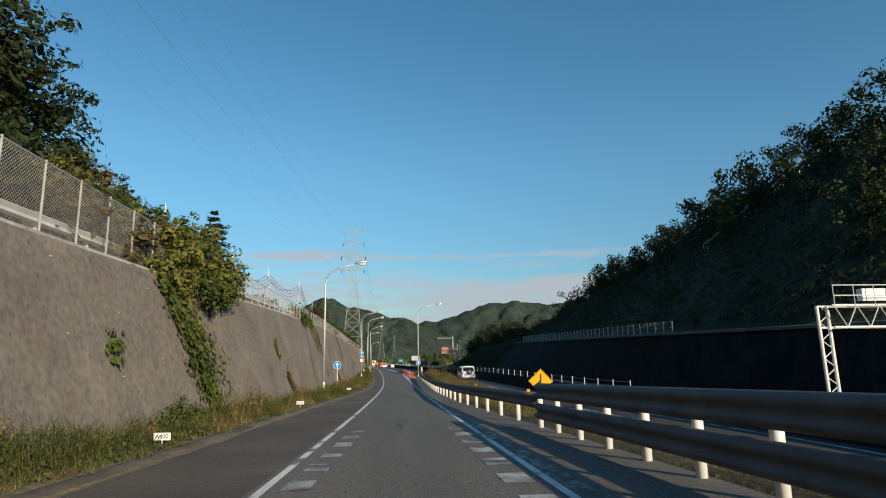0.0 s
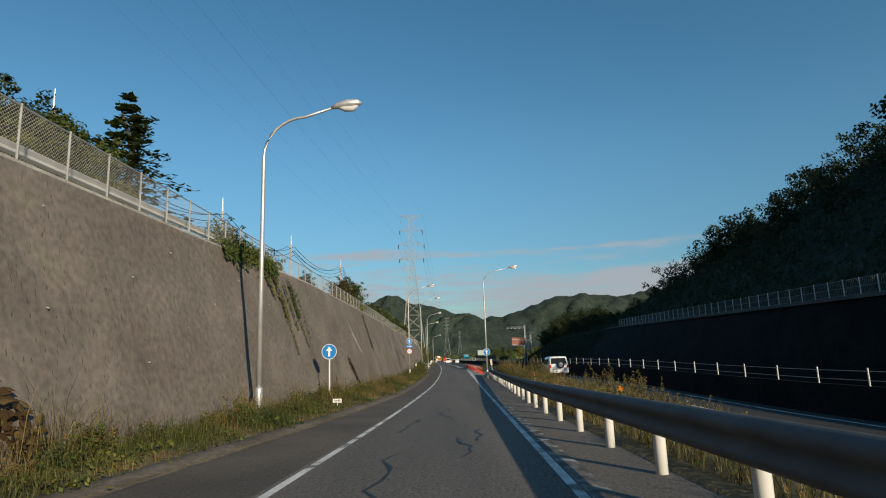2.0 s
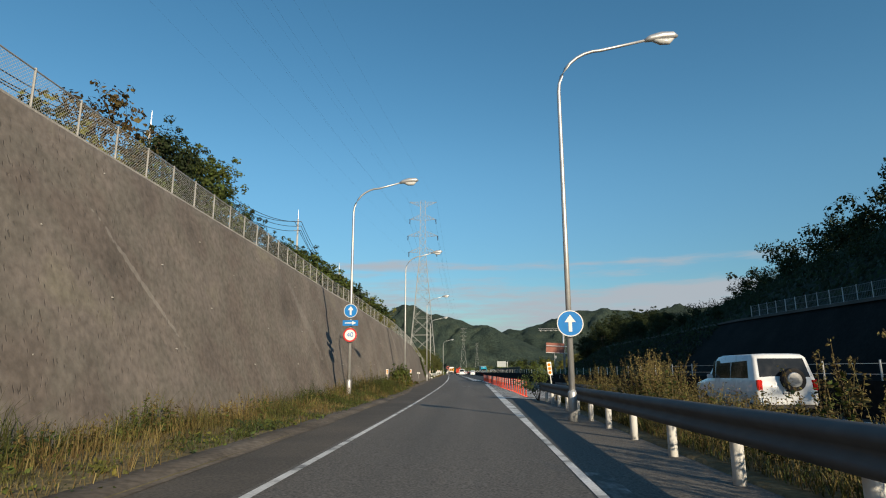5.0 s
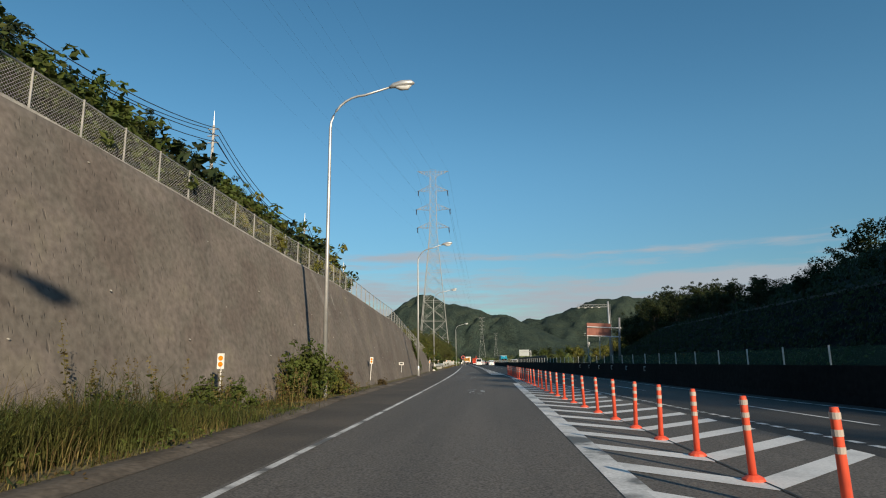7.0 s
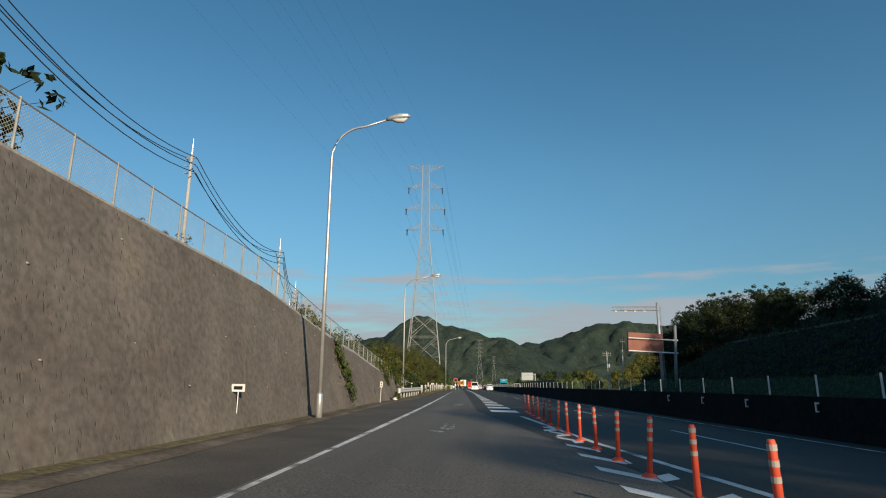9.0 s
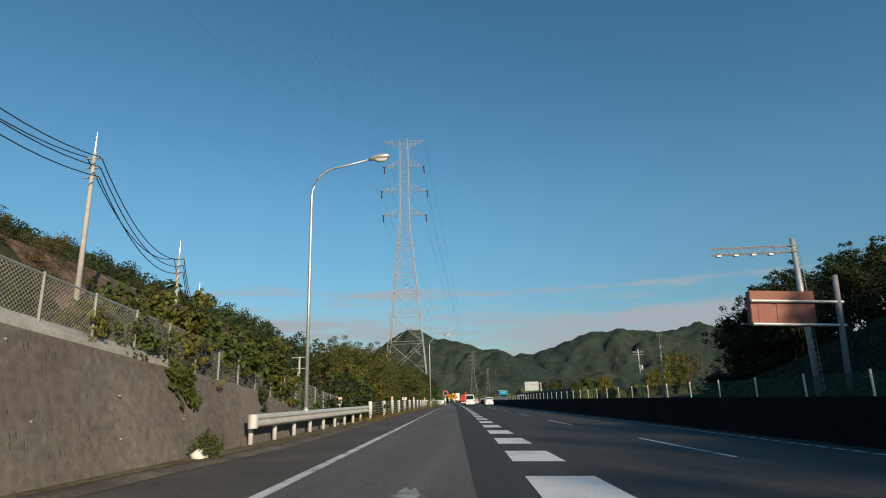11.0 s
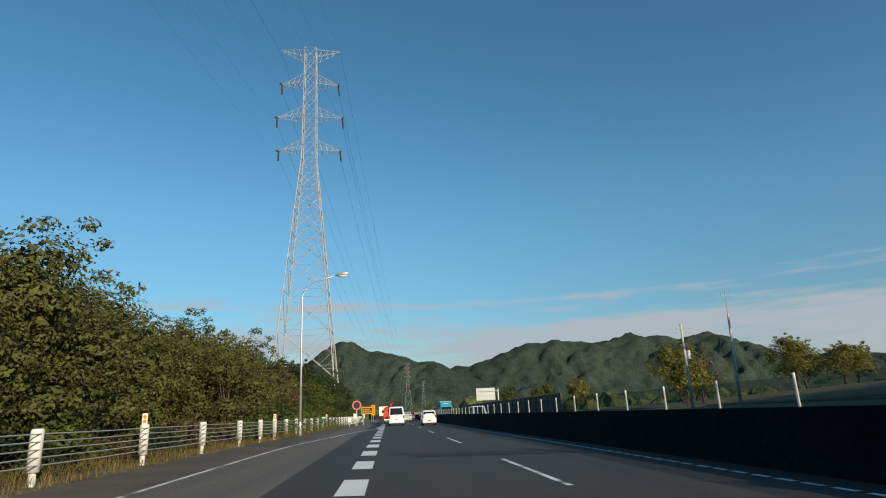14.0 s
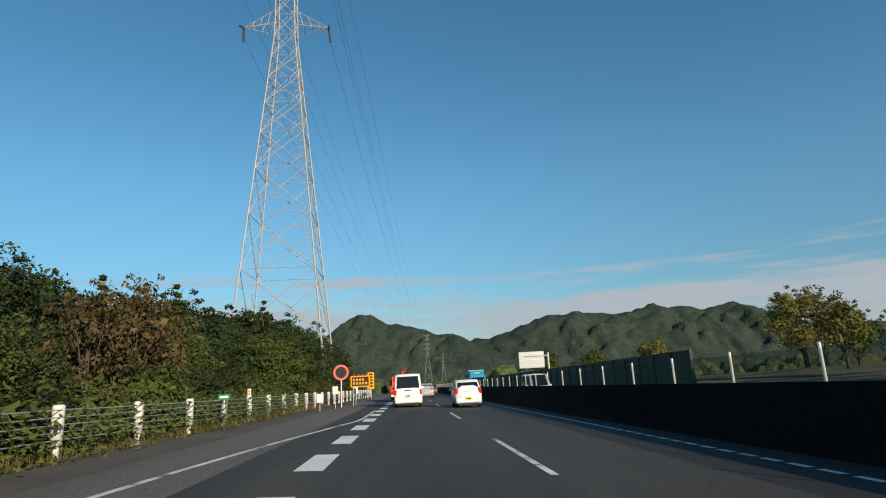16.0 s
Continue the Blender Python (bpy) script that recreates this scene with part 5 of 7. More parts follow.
# the shaded hill on the other side
spots = []
for k in range(150):
    y = rng.uniform(30, 205)
    x = 46 + .14 * y + rng.uniform(-17, 5)
    h = rng.uniform(4.8, 8)
    spots.append((x, y, land_right(x, y) - .6, h, h * rng.uniform(.65, .9)))
for k in range(70):
    y = rng.uniform(50, 200)
    x = right_top(y) + rng.uniform(3, 20)
    h = rng.uniform(1.8, 3.6)
    spots.append((x, y, land_right(x, y) - .4, h, h * 1.1))
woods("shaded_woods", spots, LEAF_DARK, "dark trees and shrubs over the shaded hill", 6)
for x, y, key, top in ((31.5, 209, "near1", 6.5), (35, 205, "near1", 9.5), (39.5, 208, "near1", 12.0), (37, 213, "near1", 9.5), (33.5, 200, "near1", 8.5), (44, 204, "near1", 11.5), (30, 204, "near1", 4.0), (42, 214, "near1", 10), (30, 186, "near1", 7.0), (35, 190, "near1", 9.5), (41, 195, "near1", 11), (46, 198, "near1", 12)):
    reach_to(key, x, y, top, land_right(x, y), 1.1)
for x, y, top in ((30.5, 128, 4.6), (33, 134, 5.4), (31, 141, 5.0), (35, 146, 6.4), (31.5, 151, 6.0), (34.5, 157, 7.0), (31, 163, 6.0), (36, 168, 7.8), (32, 172, 6.2), (29.5, 147, 4.4), (30, 157, 5.0), (37, 138, 6.6), (33, 178, 6.8)):
    reach_to("near1", x, y, top, land_right(x, y), 1.15)
for x, y in ((28.5, 203), (30.5, 199), (32, 206), (34, 212), (29, 209), (36, 200), (38, 211), (41, 206), (33, 195), (27, 206)):
    reach_to("bush3", x, y, land_right(x, y) + 3.4, land_right(x, y), 1.2)
for x, y, key, sc in ((38, 262, "broad3", .85), (42, 266, "broad2", .8), (31, 292, "broad3", .8), (34, 296, "broad3", .7), (30, 244, "broad3", .6), (33, 246, "broad3", .65), (29, 318, "broad0", .8), (24, 330, "broad0", .9), (35, 335, "broad0", 1), (21, 345, "broad1", .9), (27, 350, "broad1", 1)):
    grow(key, x, y, land_right(x, y) - .5, sc)

for x, y, key, top, wide in ((46.5, 281, "near2", 5.0, 1.25), (51, 284, "rust", 5.4, 1.25), (56.5, 264, "near2", 4.0, 1.3), (60, 267, "near0", 3.0, 1.3), (64.5, 265, "near2", 2.4, 1.4), (69, 268, "broad3", 2.2, 1.4)):
    reach_to(key, x, y, top, land_right(x, y), wide)


# creepers on the wall
def creeper(runs, mat, label, size=.11):
    """runs: rows of (y, height, width, leaves) on the wall's face."""
    s = Shape()
    for y, h, w, n in runs:
        for _ in range(n):
            yy, hh = y + rng.gauss(0, w), max(.02, min(wall_high(y) + .25, h + rng.gauss(0, w * 1.2)))
            p = wall_face(yy, hh) + Vector((rng.uniform(.05, .05 + w * .7), 0, 0))
            leaf(s, p, Vector((1, rng.uniform(-.6, .6), rng.uniform(.0, .9))), size * rng.uniform(.7, 1.3))
    return whole("creeper", s, mat, label, "climbing plant", group="wall creepers")


def trail(y0, h0, y1, h1, w, n, k=9):
    return [(y0 + (y1 - y0) * i / k + rng.uniform(-.1, .1), h0 + (h1 - h0) * i / k, w * rng.uniform(.6, 1.4), n) for i in range(k + 1)]


creeper(trail(15.6, 3.9, 17.6, .4, .32, 150), LEAF, "thick green creeper hanging down the concrete wall")
creeper(trail(16.6, 3.3, 18.2, 1.4, .4, 60, 5), LEAF_YELLOW, "yellowing creeper leaves on the concrete wall")
creeper([(12.2, 1.9, .16, 50)], LEAF, "small green plant rooted in the wall")
creeper([(28.4, 2.6, .17, 50), (28.7, 2.2, .1, 16)], LEAF_YELLOW, "small yellow-green plant on the wall")
creeper(trail(29.5, 1.35, 30.6, .25, .17, 24, 6), LEAF_BROWN, "brownish creeper near the foot of the wall")
for y0, h0, y1, h1, w, n, mat in ((42.6, 4.75, 43.0, 3.2, .13, 26, LEAF_YELLOW), (42.9, 3.4, 43.2, 1.9, .04, 7, LEAF_YELLOW), (43.7, 4.6, 43.9, 2.9, .07, 13, LEAF), (44.55, 4.75, 44.6, 3.4, .11, 30, LEAF),
                                  (44.6, 3.6, 44.85, 2.2, .04, 7, LEAF), (45.3, 4.6, 45.5, 2.6, .05, 4, LEAF), (41.6, 4.8, 41.9, 4.0, .08, 16, LEAF_YELLOW)):
    creeper(trail(y0 + 1.2, h0, y1 + 1.35, h1, w * .7, int(n * .6) + 1, 17), mat, "thin creeper strand trailing from the fence down the wall", .055)
creeper([(y, wall_high(y) + .05, .16, 60) for y in (39.4, 40.0, 40.6, 41.2, 41.8, 42.3, 42.8, 43.2, 43.6, 44.0)], LEAF, "green creeper along the top of the wall")
creeper(trail(54.2, 1.8, 55.4, .4, .075, 26, 8), LEAF_BROWN, "thin brownish creeper low on the wall", .06)
creeper(trail(54.4, 1.6, 55.5, .5, .08, 12, 6), LEAF_DARK, "dark green creeper low on the wall", .06)
creeper(trail(64.8, 5.0, 65.4, 2.6, .07, 16, 14), LEAF, "thin creeper below the fence", .07)
creeper(trail(136.4, 2.7, 137.4, .9, .28, 70, 6), LEAF, "green creeper hanging over the low wall")
creeper(trail(149.8, 1.7, 150.5, 1.25, .16, 40, 3), LEAF, "leafy sprig hanging over the wall")
creeper([(154.8, 1.2, .14, 30)], LEAF_DARK, "dark leafy sprig hanging over the wall")

for y, sc, key, up in ((101.8, .68, "bush0", 0), (102.6, .6, "bush0", 0), (103.8, .52, "bush1", 0), (105.0, .42, "bush2", 0), (96.2, .36, "bush0", 0), (95.0, .3, "bush1", 0), (97.6, .34, "bush0", 0), (93.6, .3, "bush0", 0), (13.4, .34, "bush0", 0), (14.6, .28, "bush0", 0), (30.9, .24, "bush0", 0), (44.2, .3, "bush0", 0), (36.5, .25, "bush0", 0), (149.6, .22, "bush0", .1), (26, .22, "bush0", 0), (35, .22, "bush1", 0), (112.9, .2, "bush2", 0)):
    x = edge_left(y) + wall_foot(y) + .45
    grow(key, x, y, zr(x, y) - .15 + up, sc)
x = edge_left(149.6) - 2.6
whole("litter_bag", Shape().tube([(x, 149.6, zr(x, 149.6) - .02), (x, 149.6, zr(x, 149.6) + .10), (x, 149.62, zr(x, 149.6) + .2)], [.15, .19, .08], 9), WHITE, "crumpled white plastic bag under a small plant", "litter", smooth=True)

# sapling by the rail's end
sap = tagged(new("sapling"), "thin green sapling with several leafy stems by the rail end", "sapling")
sap.matrix_world = pose(4.25, 84.55, zr(4.25, 84.55))
leaves_s = Shape()
for bx, by, bz in ((-.55, .2, .95), (-.2, -.1, 1.15), (.15, .1, 1.2), (-.8, .3, .7), (.3, 0, 1.0), (-.4, -.2, .6)):
    mid = (bx * .35, by * .4, bz * .55)
    part("stem", Shape().tube([(0, 0, -.1), mid, (bx, by, bz)], [.02, .014, .006], 5, False), BARK, sap)
    for _ in range(120):
        f = rng.uniform(.3, 1.1)
        q = Vector(mid).lerp(Vector((bx, by, bz)), f) + Vector((rng.gauss(0, .1), rng.gauss(0, .1), rng.gauss(0, .08)))
        leaf(leaves_s, q, Vector((rng.uniform(-.5, .5), rng.uniform(-.8, .1), rng.uniform(.2, 1))), .052)
part("foliage", leaves_s, LEAF, sap)


def blades(name, count, place, high, mat, label, seed, thin=.0045):
    """Bent grass blades, each of three pieces."""
    r = random.Random(seed)
    s = Shape()
    for _ in range(count):
        x, y, z, k = place(r)
        h = high * k * r.uniform(.45, 1.3)
        a = r.uniform(0, 6.28)
        lean = h * r.uniform(.15, 1.1)
        dx, dy = math.cos(a) * lean, math.sin(a) * lean
        b = a + r.uniform(-.6, .6)
        wx, wy = -math.sin(b) * thin, math.cos(b) * thin
        i = len(s.v)
        s.v += [(x - wx, y - wy, z), (x + wx, y + wy, z), (x + dx * .35 + wx * .8, y + dy * .35 + wy * .8, z + h * .62), (x + dx * .35 - wx * .8, y + dy * .35 - wy * .8, z + h * .62), (x + dx, y + dy, z + h * r.uniform(.7, 1.0))]
        s.f += [(i, i + 1, i + 2, i + 3), (i + 3, i + 2, i + 4)]
    return whole(name, s, mat, label, "grass", kind="stuff")


def verge_place(r, bias):
    y = -4 + 114 * r.random()
    lo, hi = edge_left(y) + wall_foot(y) + .08, edge_left(y) - verge_lip(y) - .35 - .25 * noise.noise((y * .5, 0, 2))
    t = r.random() ** .85
    x = lo + (hi - lo) * t
    patch = noise.noise((y * .45, x * .8, 4)) + .5 * noise.noise((y * 1.7, x * 1.9, 7))
    fade = 1 if y < 90 else max(.2, 1 - (y - 90) * .05)
    return x, y, zr(edge_left(y), y) + .05, max(.12, .62 + bias * patch * 2.1) * (1.2 - .85 * t) * fade * (1 + 1.5 * max(0, 1 - abs(y - 91) / 7))


def gore(r):
    y = -6 + 90 * r.random()
    lo, hi = rail_x(y) + .50, main(y) + 1.5
    if y > 70:
        hi = min(hi, lo + 2.4)
    x = lo + (hi - lo) * r.random() ** 1.5
    return x, y, zr(x, y) + .04, .45 + max(0, noise.noise((y * .4, x * .7, 8)) + .2) * 1.2


blades("verge_grass", 90000, lambda r: verge_place(r, 1.1), .36, GRASS, "green and yellowing uncut grass along the foot of the wall", 5)
blades("verge_dry_grass", 44000, lambda r: verge_place(r, -1.1), .38, GRASS_DRY, "dry brownish grass along the foot of the wall", 15)
blades("median_grass", 30000, gore, .34, GRASS_DRY, "dry yellow-green grass behind the guard rail", 6)
blades("median_green_grass", 26000, gore, .30, GRASS, "green grass behind the guard rail", 16)


def mound(r):
    y = 91 + r.gauss(0, 2.6)
    x = edge_left(y) + wall_foot(y) + .2 + 1.7 * r.random()
    return x, y, zr(edge_left(y), y) + .05, max(.3, 1 - abs(y - 91) / 9) * (1.1 - .3 * r.random())


blades("tall_grass", 14000, mound, .72, GRASS, "tall green grass clump at the foot of the wall", 17, .005)


def verge_leaves(name, count, mat, label, seed, size):
    """Low leafy clumps among the verge's grass."""
    r = random.Random(seed)
    s = Shape()
    for _ in range(count):
        x, y, z, k = verge_place(r, 1.2)
        if noise.noise((y * .8, x * 1.3, seed)) < -.12:
            continue
        h = min(.5, .22 * k * r.uniform(.5, 1.6))
        for _ in range(int(14 + 60 * h)):
            q = Vector((x + r.gauss(0, .09 + h * .25), y + r.gauss(0, .09 + h * .25), z + h * r.random()))
            leaf(s, q, Vector((r.uniform(-.6, .9), r.uniform(-.9, .4), r.uniform(.2, 1))), size * r.uniform(.6, 1.4), r)
    return whole(name, s, mat, label, "weeds", kind="stuff")


verge_leaves("dark_verge_herbs", 1100, LEAF_MID, "dark green broad-leaved weeds along the foot of the wall", 44, .038)
verge_leaves("verge_herbs", 1200, LEAF, "low green leafy weeds along the foot of the wall", 41, .036)
verge_leaves("yellow_verge_herbs", 600, LEAF_YELLOW, "low yellow-green leafy weeds along the foot of the wall", 42, .032)
verge_leaves("brown_verge_herbs", 600, LEAF_BROWN, "dry brown leafy weeds along the foot of the wall", 43, .03)


def weeds(name, count, place, high, mat, leaf_mat, label, seed, size=.035):
    """Upright weeds: a stem, narrow leaves and a ragged seed head."""
    r = random.Random(seed)
    s, g = Shape(), Shape()
    for _ in range(count):
        x, y, z, k = place(r)
        h = high * k * r.uniform(.6, 1.15)
        if h < .25:
            continue
        base, tip = Vector((x, y, z)), Vector((x + r.gauss(0, .14) * h, y + r.gauss(0, .14) * h, z + h))
        s.tube([base, base.lerp(tip, .5) + Vector((r.gauss(0, .02), r.gauss(0, .02), 0)), tip], [.007, .005, .002], 3, False)
        dry = r.random() < .5
        for i in range(int(22 * h)):
            f = r.uniform(.15, .8)
            a = r.uniform(0, 6.28)
            d = Vector((math.cos(a), math.sin(a), r.uniform(-.3, .5)))
            leaf(s if dry else g, base.lerp(tip, f) + d * size * 1.2, Vector((r.uniform(-1, 1), r.uniform(-1, 1), 1)), size * r.uniform(.8, 1.5), r)
        for i in range(int(20 * k)):
            f = r.uniform(.72, 1.04)
            q = base.lerp(tip, f) + Vector((r.gauss(0, .035), r.gauss(0, .035), r.gauss(0, .02))) * (1.6 - f)
            leaf(s, q, Vector((r.uniform(-1, 1), r.uniform(-1, 1), r.uniform(-.5, 1))), .022, r)
    whole(name, s, mat, label, "weeds", kind="stuff")
    return whole("green_" + name, g, leaf_mat, "green leafy weeds among the dry stalks", "weeds", kind="stuff")


def gore_weeds(r):
    y = 30 + 52 * r.random() ** .85
    lo, hi = rail_x(y) + .9, min(main(y) + 1.3, rail_x(y) + 4.6)
    if y > 72:
        hi = min(hi, rail_x(y) + 1.9)
    x = lo + (hi - lo) * r.random()
    k = max(0, noise.noise((y * .35, x * .5, 18)) + .45)
    return x, y, zr(x, y) + .03, (.3 + 1.1 * k) * min(1, .35 + (y - 30) / 14)


def verge_weeds(r):
    y = 0 + 108 * r.random()
    x = edge_left(y) + wall_foot(y) + .15 + 1.1 * r.random() ** 1.4
    k = max(0, noise.noise((y * .7, x, 28)) + .05)
    return x, y, zr(edge_left(y), y) + .05, k * (2.2 if 84 < y < 104 else 1.3)


weeds("median_weeds", 2600, gore_weeds, 1.0, STRAW, LEAF, "tall straw-coloured dry weeds with seed heads", 7)
weeds("verge_weeds", 2600, verge_weeds, .95, GRASS_DRY, LEAF, "straggling dry weeds at the foot of the wall", 9)


def cable_verge(r):
    y = 166 + 84 * r.random()
    x = cable_x(max(168, y)) + r.uniform(-1.6, .55)
    return x, y, zr(x, y) + .05, .6 + max(0, noise.noise((y * .6, x, 3)))


blades("fence_grass", 22000, cable_verge, .30, GRASS_DRY, "dry grass under the cable barrier", 8)
s = Shape()
for _ in range(11000):                                        # kudzu over the barrier's foot
    y = 206 + 34 * rng.random()
    x = cable_x(y) - (rng.gauss(.35, .45) if y > 212.5 else abs(rng.gauss(1.1, .4)))
    h = rng.random() ** 1.2 * (.85 + 1.1 * max(0, noise.noise((y * .5, 3, 3))))
    leaf(s, Vector((x, y, zr(x, y) + h)), Vector((rng.uniform(.1, 1), rng.uniform(-.8, .3), rng.uniform(.3, 1))), .07)
whole("ground_creeper", s, LEAF, "broad green creeper leaves spilling through the cable barrier", "climbing plant", kind="stuff")

# scrub that covers the shaded slope
s = Shape()
for _ in range(9000):
    y = rng.uniform(30, 200)
    top = 46 + .14 * y
    f = right_top(y) + 1.6
    x = f + (top - f) * rng.random()
    p = Vector((x, y, land_right(x, y) + rng.uniform(0, .5)))
    for _ in range(4):
        leaf(s, p + Vector((rng.uniform(-.6, .6), rng.uniform(-.6, .6), rng.uniform(0, .5))), Vector((-1, rng.uniform(-1, 1), rng.uniform(0, 1))), .3)
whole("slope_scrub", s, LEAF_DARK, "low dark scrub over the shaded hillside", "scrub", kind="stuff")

s = Shape()
for _ in range(7000):
    y = rng.uniform(118, 203)
    f, t = main(y) + 18.2, right_top(y)
    x = f + (t - f) * rng.random()
    z = zr(f, y) + (max(zr(f, y), right_crest(y)) - zr(f, y)) * (x - main(y) - 17.5) / (t - main(y) - 17.5)
    for _ in range(3):
        leaf(s, Vector((x + rng.uniform(-.4, .4), y + rng.uniform(-.4, .4), z + rng.uniform(0, .22))), Vector((-1, rng.uniform(-1, 1), rng.uniform(-.2, 1))), .17)
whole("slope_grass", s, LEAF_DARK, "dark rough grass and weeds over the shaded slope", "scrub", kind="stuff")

# ---- pylons ----
PYLON_STEEL = plain("pylon_steel", (.50, .49, .46), .55, .3, .1, .5)
INSULATOR = plain("insulator", (.05, .05, .06), .3)


def pylon(x, y, z, high, turn=0, label="tall steel lattice power pylon with three pairs of arms", fine=True):
    p = thing("pylon", label, "power pylon", pose(x, y, z, 0, 0, turn), "power pylons")
    k = high / 67.5

    def half(h):
        return float(np.interp(h, [0, 46, 67.5], [5.4, 1.2, 1.0])) * k

    hs = [0, 8, 15.5, 22, 27.5, 32, 36, 39.5, 42.5, 45.5] + [48.4, 51.2, 54, 56.8, 59.5, 62.2, 64.8, 67.5]
    hs = [h for h in hs] if fine else hs[::2] + [67.5]
    for sx in (-1, 1):
        for sy in (-1, 1):
            part("leg", Shape().tube([(sx * half(h), sy * half(h), h * k) for h in hs], [.095 * k * (1 - .4 * h / 67.5) for h in hs], 4), PYLON_STEEL, p)
    for face in range(4):
        s = Shape()
        m = Matrix.Rotation(face * math.pi / 2, 4, "Z")
        for a, b in zip(hs, hs[1:]):
            wa, wb = half(a), half(b)
            q = .062 * k * (1 if a < 40 else .75)
            ends = [((-wa, wa, a * k), (wb, wb, b * k)), ((wa, wa, a * k), (-wb, wb, b * k)), ((-wb, wb, b * k), (wb, wb, b * k))]
            for u, v in ends:
                s.bar(m @ Vector(u), m @ Vector(v), q)
            if fine and a < 46:                       # redundant members between the legs and the crossing
                c, d = (a + b) / 2, half((a + b) / 2)
                cross = Vector((0, d, c * k))
                for sx in (-1, 1):
                    for f in (.25, .75):
                        leg = Vector((sx * half(a + (b - a) * f), half(a + (b - a) * f), (a + (b - a) * f) * k))
                        end = Vector((sx * wa, wa, a * k)) if f < .5 else Vector((sx * wb, wb, b * k))
                        s.bar(m @ leg, m @ end.lerp(cross, .5), q * .5)
                        s.bar(m @ Vector((sx * d, d, c * k)), m @ end.lerp(cross, .5), q * .5)
        part("bracing", s, PYLON_STEEL, p)
    for h, reach in ((67.0, 5.4), (60.0, 5.0), (53.4, 5.7), (47.0, 5.3)):
        for sx in (-1, 1):
            w = half(h)
            tip = Vector((sx * reach * k, 0, (h + .25) * k))
            s = Shape()
            drop = 2.0 if h < 66 else 1.6
            for sy in (-1, 1):
                s.bar(Vector((sx * w, sy * w, h * k)), tip, .075 * k)
                s.bar(Vector((sx * w, sy * w, (h + (drop if h < 66 else -drop)) * k)), tip, .07 * k)
                for j in (1, 2, 3):
                    f = j / 4
                    a = Vector((sx * w, sy * w, h * k)).lerp(tip, f)
                    b = Vector((sx * w, sy * w, (h + (drop if h < 66 else -drop)) * k)).lerp(tip, f - .12)
                    s.bar(a, b, .05 * k)
                    s.bar(a, Vector((a.x, -a.y, a.z)), .05 * k)
            part("arm", s, PYLON_STEEL, p)
            if h < 66 and fine:
                for oy, dz in ((-1.2, -.55), (.55, -1.7)):
                    part("insulator", Shape().tube([tip + Vector((0, oy * .15, -.1)), tip + Vector((sx * .15, oy, dz))], .16, 7), INSULATOR, p, "dark insulator string")
    return p


GX, GY, GZ = -17.0, 273.4, -8.0
pylon(GX, GY, GZ, 67.5, 4)
pylon(-12.0, 1000, -16, 64.5, 2, "distant grey lattice power pylon before wooded hills", False)
pylon(12.5, 1300, -18, 50, 2, "small distant lattice power pylon before wooded hills", False)
WIRE = plain("wire", (.05, .05, .055), .5, .3)


def wire(a, b, sag, r, n=24):
    a, b = Vector(a), Vector(b)
    return [a.lerp(b, t) - Vector((0, 0, 4 * sag * t * (1 - t))) for t in (k / n for k in range(n + 1))]


lines = thing("power_lines", "thin high-voltage lines strung over the road", "power lines")
for h, reach in ((67.0, 5.4), (59.0, 5.0), (52.4, 5.7), (46.0, 5.3)):
    for sx in (-1, 1):
        a = (GX + sx * reach, GY, GZ + h)
        part("cable", Shape().tube(wire(a, (-58 + sx * reach, -120, GZ + h + 34), 9, .02), .008, 4), WIRE, lines)
        part("cable", Shape().tube(wire(a, (-12 + sx * reach, 1000, -16 + h * .955), 26, .02), .018, 4), WIRE, lines)

# ---- poles and wires on the left bank ----
POLE = plain("concrete_pole", (.45, .43, .40), .8, 0, .12, 3)
bank = [(-19.4, 50, 12.8), (-19.4, 71.7, 12.7), (-19.4, 93.2, 13.5), (-19.4, 125, 15.3), (-19.4, 147, 12.5), (-19.6, 165.4, 9.6), (-23.3, 181.3, 7.8), (-29.8, 197.6, 6.6)]
for x, y, top in bank:
    base = land_left(x, y)
    p = thing("utility_pole", "slender concrete utility pole with short crossarms", "utility pole", pose(x, y, base - .4), "utility poles")
    h = max(4.0, top - base + .4)
    part("pole", Shape().tube([(0, 0, 0), (0, 0, h)], [.16, .09], 9), POLE, p, smooth=True)
    for k in range(3):
        part("crossarm", Shape().box(-.45, -.04, h - .35 - k * .55, .45, .04, h - .28 - k * .55), GALV, p)
    part("spike", Shape().tube([(0, 0, h), (0, 0, h + 1.2)], [.06, .015], 6), GALV, p)
x, y = -18.7, 198.5
p = thing("utility_pole", "short concrete pole with two crossarms above the shrubs", "utility pole", pose(x, y, zr(x, y) - .4), "utility poles")
h = .5 - zr(x, y) + .4
part("pole", Shape().tube([(0, 0, 0), (0, 0, h)], [.15, .10], 9), POLE, p, smooth=True)
for z in (h - .15, h - 1.3):
    part("crossarm", Shape().box(-.85, -.05, z, .85, .05, z + .09), GALV, p)
    for k in (-.75, -.3, .3, .75):
        part("insulator", Shape().tube([(k, 0, z + .09), (k, 0, z + .26)], .05, 6), INSULATOR, p)
part("stay", Shape().tube([(0, 0, h - 1.2), (-1.1, 0, .3)], .05, 6), POLE, p, "leaning stay beside the pole")
x, y = -22.6, 235.0
p = thing("utility_pole", "concrete pole with two crossarms on the grassy bank", "utility pole", pose(x, y, land_left(x, y) - .4), "utility poles")
h = -.5 - land_left(x, y) + .4
part("pole", Shape().tube([(0, 0, 0), (0, 0, h)], [.15, .10], 9), POLE, p, smooth=True)
